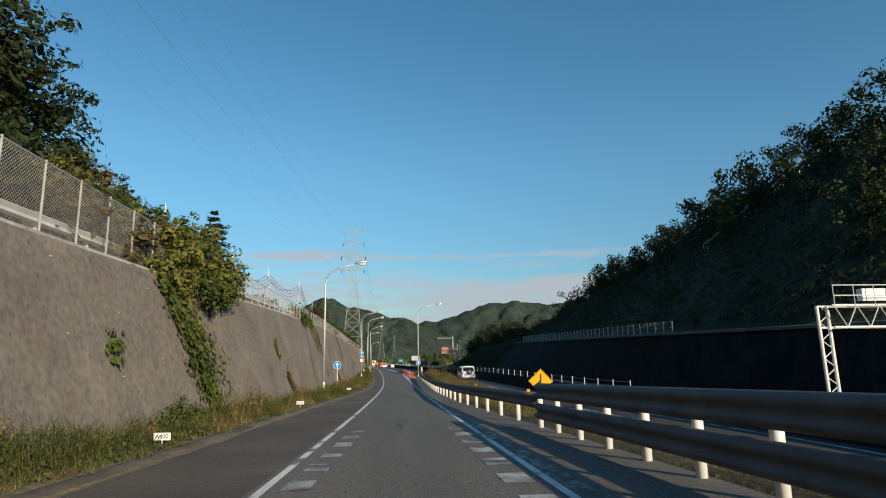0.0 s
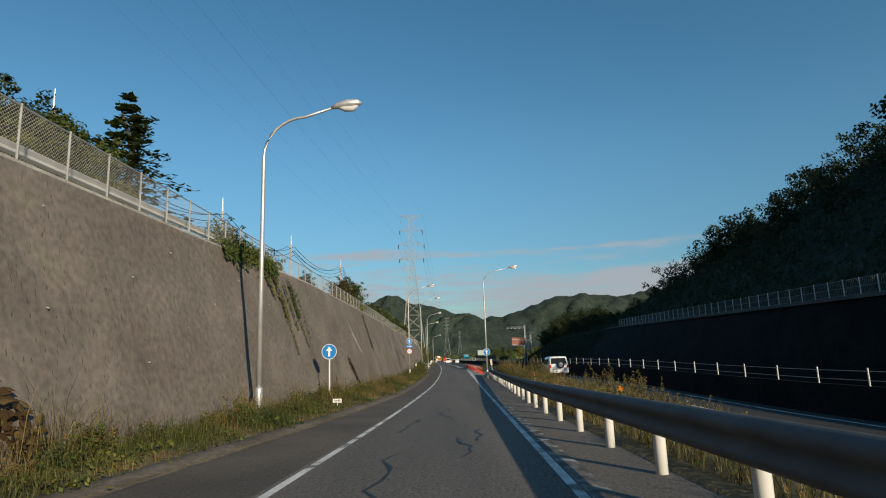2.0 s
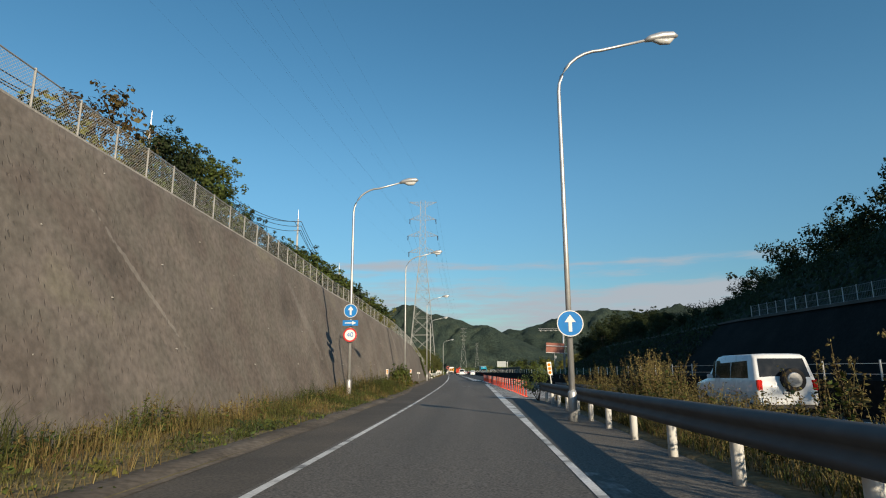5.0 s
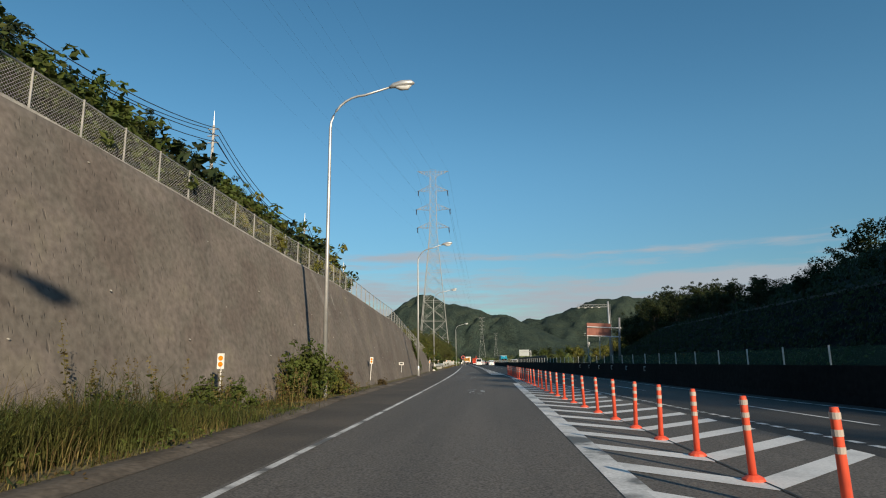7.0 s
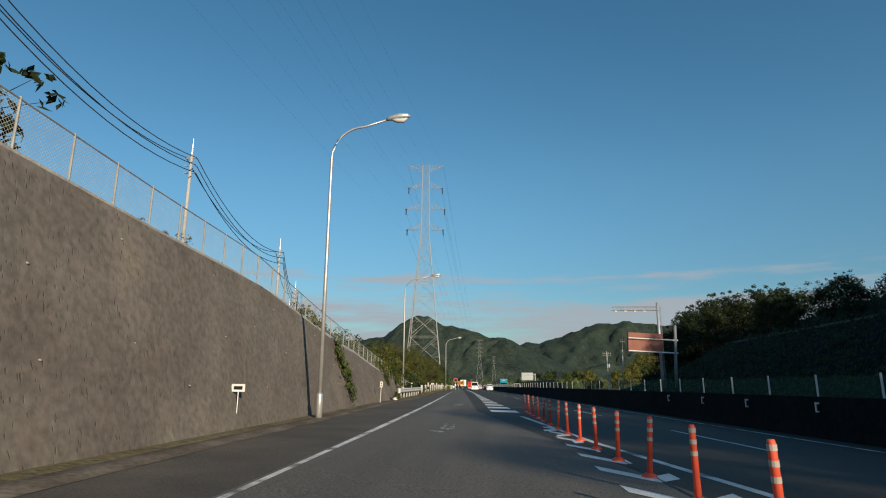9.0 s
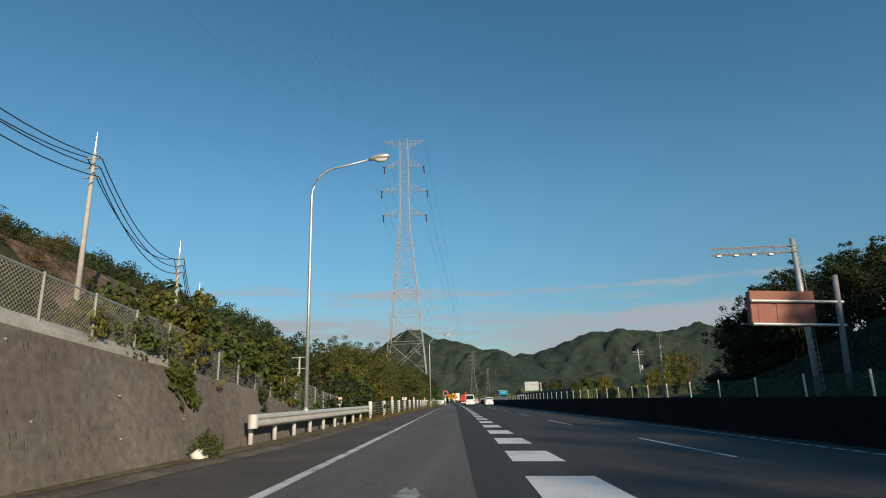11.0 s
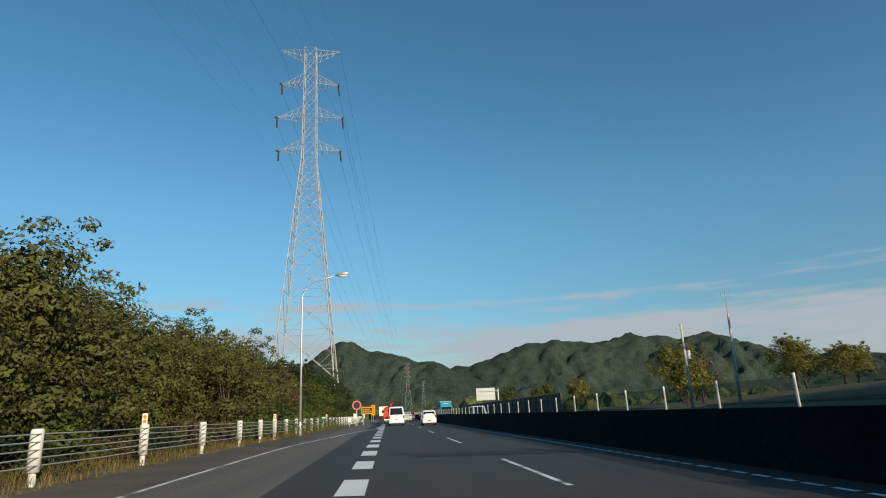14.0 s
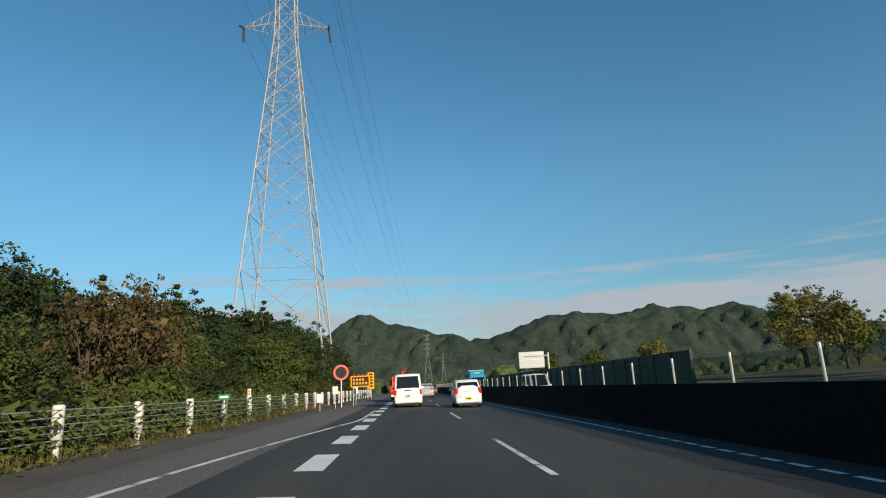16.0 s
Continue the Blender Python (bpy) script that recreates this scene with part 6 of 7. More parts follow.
for z in (h - .12, h - 1.05):
    part("crossarm", Shape().box(-.72, -.05, z, .72, .05, z + .09), GALV, p)
    for k in (-.65, -.25, .25, .65):
        part("insulator", Shape().tube([(k, 0, z + .09), (k, 0, z + .24)], .045, 6), INSULATOR, p)
bank_lines = thing("bank_lines", "black overhead wires running along the wooded bank", "overhead wires")
for k, (dx, dz) in enumerate(((-.4, -.25), (.4, -.3), (.4, -.85), (.4, -1.4))):
    for (xa, ya, za), (xb, yb, zb) in zip(bank, bank[1:]):
        part("wire", Shape().tube(wire((xa + dx, ya, za + dz), (xb + dx, yb, zb + dz), 1.7, .02, 14), .03, 5), WIRE, bank_lines)


def right_pole(x, y, top, lean, label, arms=True):
    base = zr(x, y) - .3
    p = thing("utility_pole", label, "utility pole", pose(x, y, base, 0, lean, 0), "utility poles")
    h = top - base
    part("pole", Shape().tube([(0, 0, 0), (0, 0, h)], [.15, .09], 9), POLE, p, smooth=True)
    if arms:
        for z in (h - .5, h - .9):
            part("crossarm", Shape().box(-.9, -.04, z, .9, .04, z + .07), DULL_STEEL, p)
        for k in (-.8, -.4, .4, .8):
            part("insulator", Shape().tube([(k, 0, h - .43), (k, 0, h - .25)], .035, 6), PALE_STEEL, p)
        part("transformer", Shape().tube([(.32, 0, h - 3.4), (.32, 0, h - 2.6)], .22, 12), GALV, p, "grey transformer can")
    else:
        part("antenna", Shape().tube([(0, 0, h), (0, 0, h + 2.2)], .03, 5), DULL_STEEL, p)
        part("crossarm", Shape().box(-.42, -.025, h + 1.65, .42, .025, h + 1.7), DULL_STEEL, p)
        for k in (-.4, .4):
            part("rod", Shape().tube([(k, 0, h + 1.4), (k, 0, h + 2.3)], .018, 5), DULL_STEEL, p)
    return p


right_pole(26.5, 235.4, 2.1, 0, "pale concrete utility pole with crossarms and a transformer")
right_pole(28.4, 230.6, 2.3, 2, "tall dark pole carrying a small antenna", False)

# ---- overhead sign gear on the other side ----
RUST = material("sign_back", [(.3, (.25, .095, .070)), (.7, (.33, .135, .10))], 1.5, 6, (.55, .7), fine=(8, .12))
gan = thing("camera_gantry", "grey steel pole with a cantilever truss arm over the road", "gantry", pose(19.35, 172.5, zr(19.35, 172.5) + .0))
top = 4.5 - zr(19.35, 172.5)
part("pole", Shape().tube([(0, 0, -.5), (0, 0, top + .4)], [.19, .13], 12), GALV, gan, smooth=True)
s = Shape()
for z in (top - .05, top - .42):
    for oy in (-.15, .15):
        s.bar((-4.75, oy, z), (.1, oy, z), .045)
for k in range(14):
    xa, xb = -4.7 + k * .335, -4.7 + (k + 1) * .335
    s.bar((xa, -.15, top - .42 if k % 2 else top - .05), (xb, -.15, top - .05 if k % 2 else top - .42), .028)
part("truss", s, GALV, gan)
for k in range(4):
    part("lamp", Shape().box(-4.5 + k * 1.0, -.12, top - .56, -4.25 + k * 1.0, .12, top - .44), WHITE_STEEL, gan, "small white detector box")
s = Shape()
for z in np.arange(1.0, top, .32):
    s.bar((.28, -.1, z), (.28, .18, z), .02)
for oy in (-.1, .18):
    s.bar((.28, oy, .8), (.28, oy, top), .025)
part("ladder", s, GALV, gan)

vms = thing("message_board", "back of a rust-brown overhead message board on steel tubes", "message board", pose(17.55, 171.3, .62, 0, 3, 0))
part("panel", Shape().box(-1.75, 0, -.98, 1.75, .5, .98), RUST, vms, bevel=.03)
part("door", Shape().box(-.35, -.03, -.85, 1.6, 0.0, .30), RUST, vms, "raised service panel")
part("door", Shape().box(-1.35, -.02, -.85, -.6, 0.0, .30), RUST, vms, "raised service panel")
for z in (.38, -.92):
    part("tube", Shape().tube([(-1.75, -.12, z), (3.2, -.12, z)], .09, 10), GALV, vms)
foot = zr(20.7, 171.3) - .62
# darker steel than the tubes: the hill's shade on the column is coloured in
part("column", Shape().tube([(2.95, -.1, foot), (2.95, -.1, 1.9)], [.17, .14], 14), DULL_STEEL, vms, smooth=True)

old = thing("sign_gantry", "white steel truss sign gantry on two lattice legs", "gantry", pose(18.0, 21.8, zr(18, 21.8)))
g0 = -zr(18, 21.8)
for ox in (-.35, .1):
    part("leg", Shape().tube([(ox, 0, -.3), (ox - .1, 0, 2.6 + g0)], .07, 10), WHITE_STEEL, old)
s = Shape()
for k in range(13):
    z = .3 + k * .36
    s.bar((-.38, 0, z) if k % 2 else (.07, 0, z), (.07, 0, z + .34) if k % 2 else (-.38, 0, z + .34), .03)
part("lacing", s, WHITE_STEEL, old)
s = Shape()
for z in (1.72 + g0, 2.6 + g0):
    for oy in (-.4, .4):
        s.tube([(-.1, oy, z), (9.0, oy, z)], .05, 8)
for k in range(18):
    xa, xb = k * .5, (k + 1) * .5
    s.bar((xa, -.4, 1.72 + g0 if k % 2 else 2.6 + g0), (xb, -.4, 2.6 + g0 if k % 2 else 1.72 + g0), .035)
part("truss", s, WHITE_STEEL, old)
s = Shape()
for k in range(10):
    s.bar((k * .9, -.45, 2.6 + g0), (k * .9, -.45, 3.45 + g0), .03)
for z in (3.0, 3.42):
    s.bar((0, -.45, z + g0), (9, -.45, z + g0), .03)
part("walkway_rail", s, WHITE_STEEL, old)
part("sign_box", Shape().box(1.5, -.2, 2.8 + g0, 4.5, .1, 3.3 + g0), WHITE, old, "white sign cabinet")

far = thing("road_sign", "back of a pale grey overhead road sign on one post", "road sign", pose(13.2, 289, -3.4))
part("panel", Shape().box(-1.75, 0, -1.1, 1.75, .08, 1.1), plain("alu_sheet", (.42, .46, .46), .5, .4), far)
for z in (-.8, 0, .8):
    part("stiffener", Shape().box(-1.75, -.06, z - .04, 1.75, 0, z + .04), GALV, far)
part("post", Shape().tube([(2.3, 0, -5.5), (2.3, 0, .9)], .13, 10), GALV, far)
part("arm", Shape().tube([(-1, -.05, .5), (2.3, -.05, .5)], .08, 8), GALV, far)

PANEL = plain("dark_panel", (.025, .040, .032), .6, 0, .15, 2)
rows = []
screenwall = thing("noise_wall", "dark green noise wall on steel posts beyond the median", "noise wall")
ys = steps(247.4, 330, 2.9)
for a, b in zip(ys, ys[1:]):
    xa, xb = main(a) + 20.4, main(b) + 20.4
    za, zb = zr(xa, a), zr(xb, b)
    part("panel", Shape().add([(xa, a, za), (xb, b, zb), (xb, b, zb + 3.2), (xa, a, za + 3.2), (xa + .1, a, za), (xb + .1, b, zb), (xb + .1, b, zb + 3.2), (xa + .1, a, za + 3.2)],
                              [(0, 1, 2, 3), (7, 6, 5, 4), (0, 4, 5, 1), (3, 2, 6, 7), (0, 3, 7, 4), (1, 5, 6, 2)]), PANEL, screenwall)
    part("post", Shape().box(xa - .08, a - .08, za, xa + .12, a + .08, za + 3.3), PANEL, screenwall)

# ---- works signs by the barrier ----
ring = thing("prohibition_sign", "round dark electronic sign with a pale red ring on a pole", "road sign", stand(-6.35, 247.3, 0))
part("pole", Shape().tube([(0, .04, -.3), (0, .04, 2.6)], .035, 8), WHITE_STEEL, ring)
part("plate", disc(.5, 0, cz=2.2), plain("dark_sign_face", (.035, .03, .03), .5), ring)
part("ring", disc(.51, -.006, r0=.37, cz=2.2), plain("pale_sign_red", (.62, .16, .15), .5), ring, "pale red ring")
led = thing("works_board", "orange-framed dark message board with small red lamps", "message board", stand(-5.35, 249.2, 0))
part("frame", Shape().box(-.66, 0, 1.25, .66, .12, 2.0), YELLOW, led)
part("screen", Shape().box(-.58, -.012, 1.32, .58, 0, 1.93), plain("dark_screen", (.05, .035, .02), .3), led)
for k in range(9):
    part("glyph", Shape().box(-.5 + (k % 5) * .21, -.018, 1.42 + (k // 5) * .24, -.36 + (k % 5) * .21, -.013, 1.58 + (k // 5) * .24), plain("amber_glyph", (.65, .32, .05), .4) if k == 0 else bpy.data.materials["amber_glyph"], led)
for k in range(4):
    part("lamp", Shape().tube([(-.4 + k * .27, .05, 2.0), (-.4 + k * .27, .05, 2.1)], .05, 8), RED, led, "red lamp")
for ox in (-.5, .5):
    part("leg", Shape().tube([(ox, .06, -.2), (ox, .06, 1.3)], .03, 7), GALV, led)
side = thing("works_sign", "tall orange works panel with dark unreadable bars", "road sign", stand(-4.75, 250.4, 0))
part("panel", Shape().box(-.22, 0, 1.1, .22, .05, 2.25), YELLOW, side)
for k in range(5):
    part("lettering", Shape().box(-.12, -.008, 1.25 + k * .2, .12, -.004, 1.37 + k * .2), BLACK, side, "dark illegible bars")
part("leg", Shape().tube([(0, .03, -.2), (0, .03, 1.2)], .03, 7), GALV, side)
for x, y, h in ((-6.25, 244.5, 1.2), (-6.0, 251.5, 1.15), (-6.4, 240.6, .8)):
    tag = thing("marker_board", "small white board on a short post by the barrier", "marker board", stand(x, y, 0))
    part("board", Shape().box(-.16, 0, h - .35, .16, .03, h + .1), WHITE, tag)
    part("stake", Shape().tube([(0, .03, -.2), (0, .03, h)], .02, 6), GALV, tag)
km = thing("distance_plate", "small green plate with pale bars on a barrier post", "marker plate", stand(-7.0, 228.2, 0))
part("plate", Shape().box(-.2, 0, .88, .2, .02, 1.05), GREEN, km)
part("lettering", Shape().box(-.14, -.006, .93, .14, -.002, 1.0), WHITE, km, "pale illegible bars")
part("stake", Shape().tube([(0, .02, -.2), (0, .02, .95)], .02, 6), GALV, km)
km2 = thing("marker_plate", "small white plate reading 494 on a barrier post", "marker plate", stand(cable_x(187.22) + .02, 187.12, -4))
part("plate", Shape().box(-.2, -.02, .98, .2, 0, 1.18), WHITE, km2, bevel=.004)
words("49", .17, (-.05, -.024, 1.08), BLACK, km2, "numerals")
words("4", .12, (.12, -.024, 1.07), BLACK, km2, "numerals")
part("clip", Shape().box(-.03, 0, .86, .03, .015, 1.0), GALV, km2)

SCUFFED = material("scuffed_road_paint", [(0.42, (.075, .071, .064)), (0.55, (.17, .165, .155)), (0.70, (.42, .42, .40))], 6.0, 12, (.65, .85), fine=(40, .35), stretch=(1, .5, 1))
strip("scuffed_line", steps(-20, 66), lambda y: edge_right(y) + .07, lambda y: edge_right(y) + .30, LIFT - .002, SCUFFED, "worn broad white stripe beside the edge line", "road marking", kind="structure")
gore_mid = tab([84, 96, 103.7, 112, 115, 139], [4.10, 4.10, 3.87, 3.76, 3.69, 3.10])
strip("road_joint", steps(86, 134, 1), lambda y: gore_mid(y) - .012, lambda y: gore_mid(y) + .014 + .008 * noise.noise((y * 2, 0, 0)), LIFT + .003, TAR, "thin dark joint in the asphalt along the orange posts", "road repair", kind="structure")

# ---- squares painted along the lane edges ----
for k in range(7):
    y = 5.0 + k * 1.27
    for off, w, nm in ((.42, .30, "left"), (-.55, .34, "right")):
        e = (lambda yy: edge_left(yy) + .16 + .03 * k) if nm == "left" else (lambda yy: edge_right(yy) - .5)
        strip("edge_block", steps(y, y + .6), e, lambda yy, e=e, w=w: e(yy) + w, LIFT, WORN_PAINT, "short worn white block painted beside the edge line", "road marking", "edge blocks")

# ---- vehicles ----
def paint(name, rgb, rough=.28):
    m = plain(name, rgb, rough, 0, .04, 3)
    m.node_tree.nodes["Principled BSDF"].inputs["Coat Weight"].default_value = .6
    return m


CAR_WHITE = paint("white_car_paint", (.74, .76, .77))
CAR_ICE = paint("pale_blue_white_car_paint", (.62, .70, .76))
CAR_SILVER = paint("silver_car_paint", (.34, .35, .37), .25)
CAR_RED = paint("red_truck_paint", (.62, .045, .02))
CAR_BLUE = paint("turquoise_truck_paint", (.02, .30, .44))
GLASS = plain("dark_car_glass", (.012, .014, .016), .06, 0, .1)
TYRE = plain("tyre_rubber", (.018, .018, .019), .8)
RIM = plain("wheel_rim", (.42, .43, .44), .35, .8)
TAIL = plain("tail_light", (.50, .015, .012), .2)
CHROME = plain("lamp_glass", (.70, .72, .74), .12, .5)
TRIM = plain("black_trim", (.020, .020, .022), .6)
PLATE_Y = plain("yellow_plate", (.78, .58, .03), .45)
PLATE_W = plain("white_plate", (.74, .74, .72), .45)


def ring(w, zb, zt, belt, inset, round_top=.07):
    """A closed cross-section, half widths given: sill, flank, shoulder, roof."""
    belt = min(belt, zt - .05)
    half = [(w * .55, zb), (w * .93, zb + .01), (w * .985, zb + .10), (w, (zb + belt) * .55), (w * .99, belt - .06), (w * .965, belt), (w * (.965 - inset * .85), zt - round_top), (w * (.93 - inset), zt - round_top * .25), (w * .5 * (1 - inset), zt)]
    return half + [(-x, z) for x, z in reversed(half)]


def hull(stations):
    """stations: (y, w, zb, zt, belt, inset)."""
    return Shape().loft([[(x, y, z) for x, z in ring(w, zb, zt, belt, inset)] for y, w, zb, zt, belt, inset in stations], True)


def wheels(car, half, ys, r, width=.2):
    for y in ys:
        for sx in (-1, 1):
            x0, x1 = sx * (half - width), sx * (half + .005)
            w = part("wheel", Shape().tube([(x0, y, r), (x0 + sx * .02, y, r), (x1 - sx * .02, y, r), (x1, y, r)], [r * .86, r, r, r * .86], 20), TYRE, car, "black tyre", smooth=True)
            part("rim", Shape().tube([(x1 - sx * .01, y, r), (x1 + sx * .008, y, r)], [r * .62, r * .58], 16), RIM, w)


def car(name, label, category, at, W, L, H, body, plate, tail="side", rake=.28, hood=.75, screen=.75, belt=.92, rear_top=None, wheel=.28, spare=False, clear=.2, inset=.13, glass_low=None):
    """Seen from its tail, which lies at y = 0; the front lies at y = L."""
    c = thing(name, label, category, at)
    w = W / 2
    hood_z = belt + .02
    st = [(0.0, w * .90, clear + .10, belt - .10, belt - .2, .02), (.05, w * .97, clear + .02, belt + .0, belt, .03), (.10, w, clear, belt + .10, belt, .06), (rake + .08, w, clear, H - .08, belt, inset), (rake + .25, w, clear, H - .01, belt, inset),
          (L * .5, w, clear, H, belt, inset), (L - hood - screen, w, clear, H - .05, belt, inset), (L - hood, w * .99, clear, hood_z + .03, belt - .04, .05), (L - .22, w * .96, clear, hood_z - .10, belt - .12, .05), (L - .05, w * .88, clear + .05, hood_z - .26, belt - .35, .05), (L, w * .78, clear + .12, hood_z - .36, belt - .45, .05)]
    part("body", hull(st), body, c, smooth=True)
    g0 = glass_low or belt + .06
    # rear window follows the raked tail
    y0, y1 = .10 - .012, rake + .06 - .012
    f0, f1 = (g0 - belt - .10) / (H - .08 - belt - .10), (H - .16 - belt - .10) / (H - .08 - belt - .10)
    f0, f1 = max(0, f0), max(.3, f1)
    ya, yb = .10 + (rake - .02) * f0 - .015, .10 + (rake - .02) * f1 - .015
    s = Shape().add([(-w * .82, ya, g0), (w * .82, ya, g0), (w * .74, yb, H - .16), (-w * .74, yb, H - .16)], [(0, 1, 2, 3)])
    part("rear_window", s, GLASS, c, "dark rear window")
    for sx in (-1, 1):
        s = Shape()
        zt = H - .17
        xb, xt = sx * (w * .968 + .006), sx * (w * (.965 - inset * .8) + .006)
        cuts = [(rake + .30, L * .36), (L * .37, L * .60), (L * .61, L - hood - screen * .55)]
        for a, b in cuts:
            s.add([(xb, a, belt + .03), (xb, b, belt + .03), (xt, b - (.1 if b > L * .6 else 0), zt), (xt, a + (.12 if a < L * .3 else 0), zt)], [(0, 1, 2, 3)])
        part("side_window", s, GLASS, c, "dark side windows")
        part("mirror", Shape().box(sx * w, L - hood - screen * .8, belt + .02, sx * (w + .17), L - hood - screen * .8 + .1, belt + .16), body, c, bevel=.02)
        if tail == "side":
            part("tail_light", Shape().box(sx * w * .78, -.015, belt - .18, sx * w * .985, .14, belt + .14), TAIL, c, "red tail light", bevel=.02)
        elif tail == "low":
            part("tail_light", Shape().box(sx * w * .80, -.02, belt - .32, sx * w * .97, .10, belt - .02), TAIL, c, "red tail light", bevel=.02)
        else:
            part("tail_light", Shape().box(sx * w * .55, -.015, belt - .10, sx * w * .97, .10, belt + .05), TAIL, c, "red tail light", bevel=.02)
        part("headlight", Shape().box(sx * w * .5, L - .12, belt - .3, sx * w * .84, L - .015, belt - .16), CHROME, c, "clear headlight", bevel=.02)
    s = Shape().add([(-w * .72, L - hood - .02, hood_z + .05), (w * .72, L - hood - .02, hood_z + .05), (w * .66, L - hood - screen + .06, H - .10), (-w * .66, L - hood - screen + .06, H - .10)], [(3, 2, 1, 0)])
    s.v = [(x, y + .03, z + .03) for x, y, z in s.v]
    part("windscreen", s, GLASS, c, "dark windscreen")
    part("bumper", Shape().box(-w * .93, -.06, clear + .03, w * .93, .12, clear + .30), body, c, bevel=.05)
    part("valance", Shape().box(-w * .80, -.03, clear - .06, w * .80, .3, clear + .05), TRIM, c)
    p = part("number_plate", Shape().box(-.165, -.075, clear + .20 if tail != "low" else clear + .38, .165, -.06, clear + .36 if tail != "low" else clear + .54), plate, c, "number plate with dark bars")
    z = clear + (.28 if tail != "low" else .46)
    part("plate_bar", Shape().box(-.11, -.079, z - .045, .11, -.076, z + .02), TRIM, p)
    part("handle_strip", Shape().box(-.2, -.02, belt - .07, .2, .03, belt - .02), TRIM if tail == "low" else body, c)
    if spare:
        part("spare_wheel", Shape().tube([(.12, -.02, belt - .02), (.12, -.20, belt - .02)], [.34, .33], 22), TYRE, c, "spare wheel in the open")
        part("spare_rim", Shape().tube([(.12, -.20, belt - .02), (.12, -.215, belt - .02)], [.22, .20], 16), RIM, c)
    wheels(c, w - .02, (L * .17, L - .72), wheel)
    return c


def lane(y, off, turn=2.87):
    x = main(y) + off
    return pose(x, y, zr(x, y) + .01, math.degrees(-.021), 0, turn)


car("compact_car", "pale white small hatchback with a yellow number plate", "car", lane(241, 4.75), 1.47, 3.4, 1.50, CAR_ICE, PLATE_Y, "side", .36, .62, .7, .90)
car("van", "white delivery van with a dark rear window", "van", lane(243.5, 1.45), 1.67, 4.15, 1.93, CAR_WHITE, PLATE_W, "low", .16, .35, .75, 1.02, inset=.10)
car("sedan_car", "silver crossover car with a sloping dark rear window", "car", lane(274, 3.4), 1.78, 4.35, 1.55, CAR_SILVER, PLATE_W, "wide", .62, .95, .8, .95, wheel=.33)
car("off_road_car", "white four-wheel-drive car with a spare wheel on its tail", "car", pose(main(77) + 5.6, 77, zr(main(77) + 5.6, 77) + .01, -1.6, 0, 2.87), 1.84, 4.3, 1.85, CAR_WHITE, PLATE_W, "low", .18, 1.05, .7, 1.08, wheel=.37, spare=True, clear=.30)
car("compact_car", "dark small car far ahead in the lane", "car", lane(292, 4.8), 1.6, 3.8, 1.5, paint("dark_car_paint", (.05, .05, .06)), PLATE_W, "side", .4, .8, .7, .9)


def truck_cab(t, y, w, H, body, nose=1):
    """A cab-over cab whose windscreen faces nose * y."""
    depth = 1.6
    a, b = (y, y + depth)
    part("cab", Shape().box(-w, a, .55, w, b, H), body, t, bevel=.09)
    f = b + .012 if nose > 0 else a - .012
    part("windscreen", Shape().add([(-w * .88, f, 1.45), (w * .88, f, 1.45), (w * .84, f, H - .28), (-w * .84, f, H - .28)], [(0, 1, 2, 3) if nose < 0 else (3, 2, 1, 0)]), GLASS, t, "dark windscreen")
    part("grille", Shape().box(-w * .7, f - .02, .75, w * .7, f + .02, 1.15), TRIM, t)
    part("bumper", Shape().box(-w, f - .1, .38, w, f + .06, .72), body, t, bevel=.03)
    for sx in (-1, 1):
        part("headlight", Shape().box(sx * w * .62, f - .03, .78, sx * w * .95, f + .03, .98), CHROME, t, "clear headlight")
        part("side_window", Shape().box(sx * (w - .01), a + .35, 1.45, sx * (w + .012), b - .3, H - .35), GLASS, t, "dark side window")
        part("mirror", Shape().box(sx * (w + .05), (b if nose > 0 else a) - .1, 1.35, sx * (w + .2), (b if nose > 0 else a) + .02, 1.85), TRIM, t)


# red works truck with a loaded bed
t = thing("works_truck", "red flatbed works truck loaded with orange frames and a crane", "truck", lane(257, .9))
truck_cab(t, 4.2, .88, 2.15, CAR_RED)
part("chassis", Shape().box(-.45, .2, .45, .45, 5.4, .65), TRIM, t)
part("bed", Shape().box(-.93, 0, .80, .93, 4.1, .92), CAR_RED, t, bevel=.01)
part("tailboard", Shape().box(-.93, -.04, .82, .93, .03, 1.28), CAR_RED, t, "red dropped side board", bevel=.01)
for sx in (-1, 1):
    part("sideboard", Shape().box(sx * .90, 0, .82, sx * .95, 4.1, 1.28), CAR_RED, t, "red side board")
    part("tail_light", Shape().box(sx * .62, -.06, .62, sx * .88, -.02, .76), TAIL, t, "red tail light")
part("rear_bar", Shape().box(-.85, -.05, .45, .85, .03, .60), WHITE, t)
p = part("number_plate", Shape().box(-.17, -.07, .62, .17, -.05, .76), PLATE_W, t)
s = Shape()
for k in range(5):
    x = -.75 + k * .36
    s.bar((x, .5, 1.0), (x, .5, 1.95), .04)
    s.bar((x, 2.2, 1.0), (x, 2.2, 2.05), .04)
    s.bar((x, .5, 1.9), (x, 2.2, 2.0), .03)
s.bar((-.75, .5, 1.9), (.72, .5, 1.9), .04)
s.bar((-.75, .5, 1.4), (.72, .5, 1.4), .04)
part("load_frame", s, plain("orange_load", (.60, .16, .05), .6), t, "orange stacked frames")
part("crane", Shape().tube([(.1, 3.4, .9), (.1, 3.4, 2.5)], [.14, .11], 8).tube([(.1, 3.4, 2.5), (.1, 1.2, 2.35)], [.09, .06], 8), CAR_RED, t, "red folded crane")
part("beacon", Shape().tube([(.3, 3.6, 2.5), (.3, 3.6, 2.75)], .11, 10), TAIL, t, "red beacon")
wheels(t, .9, (1.0, 5.0), .36, .24)

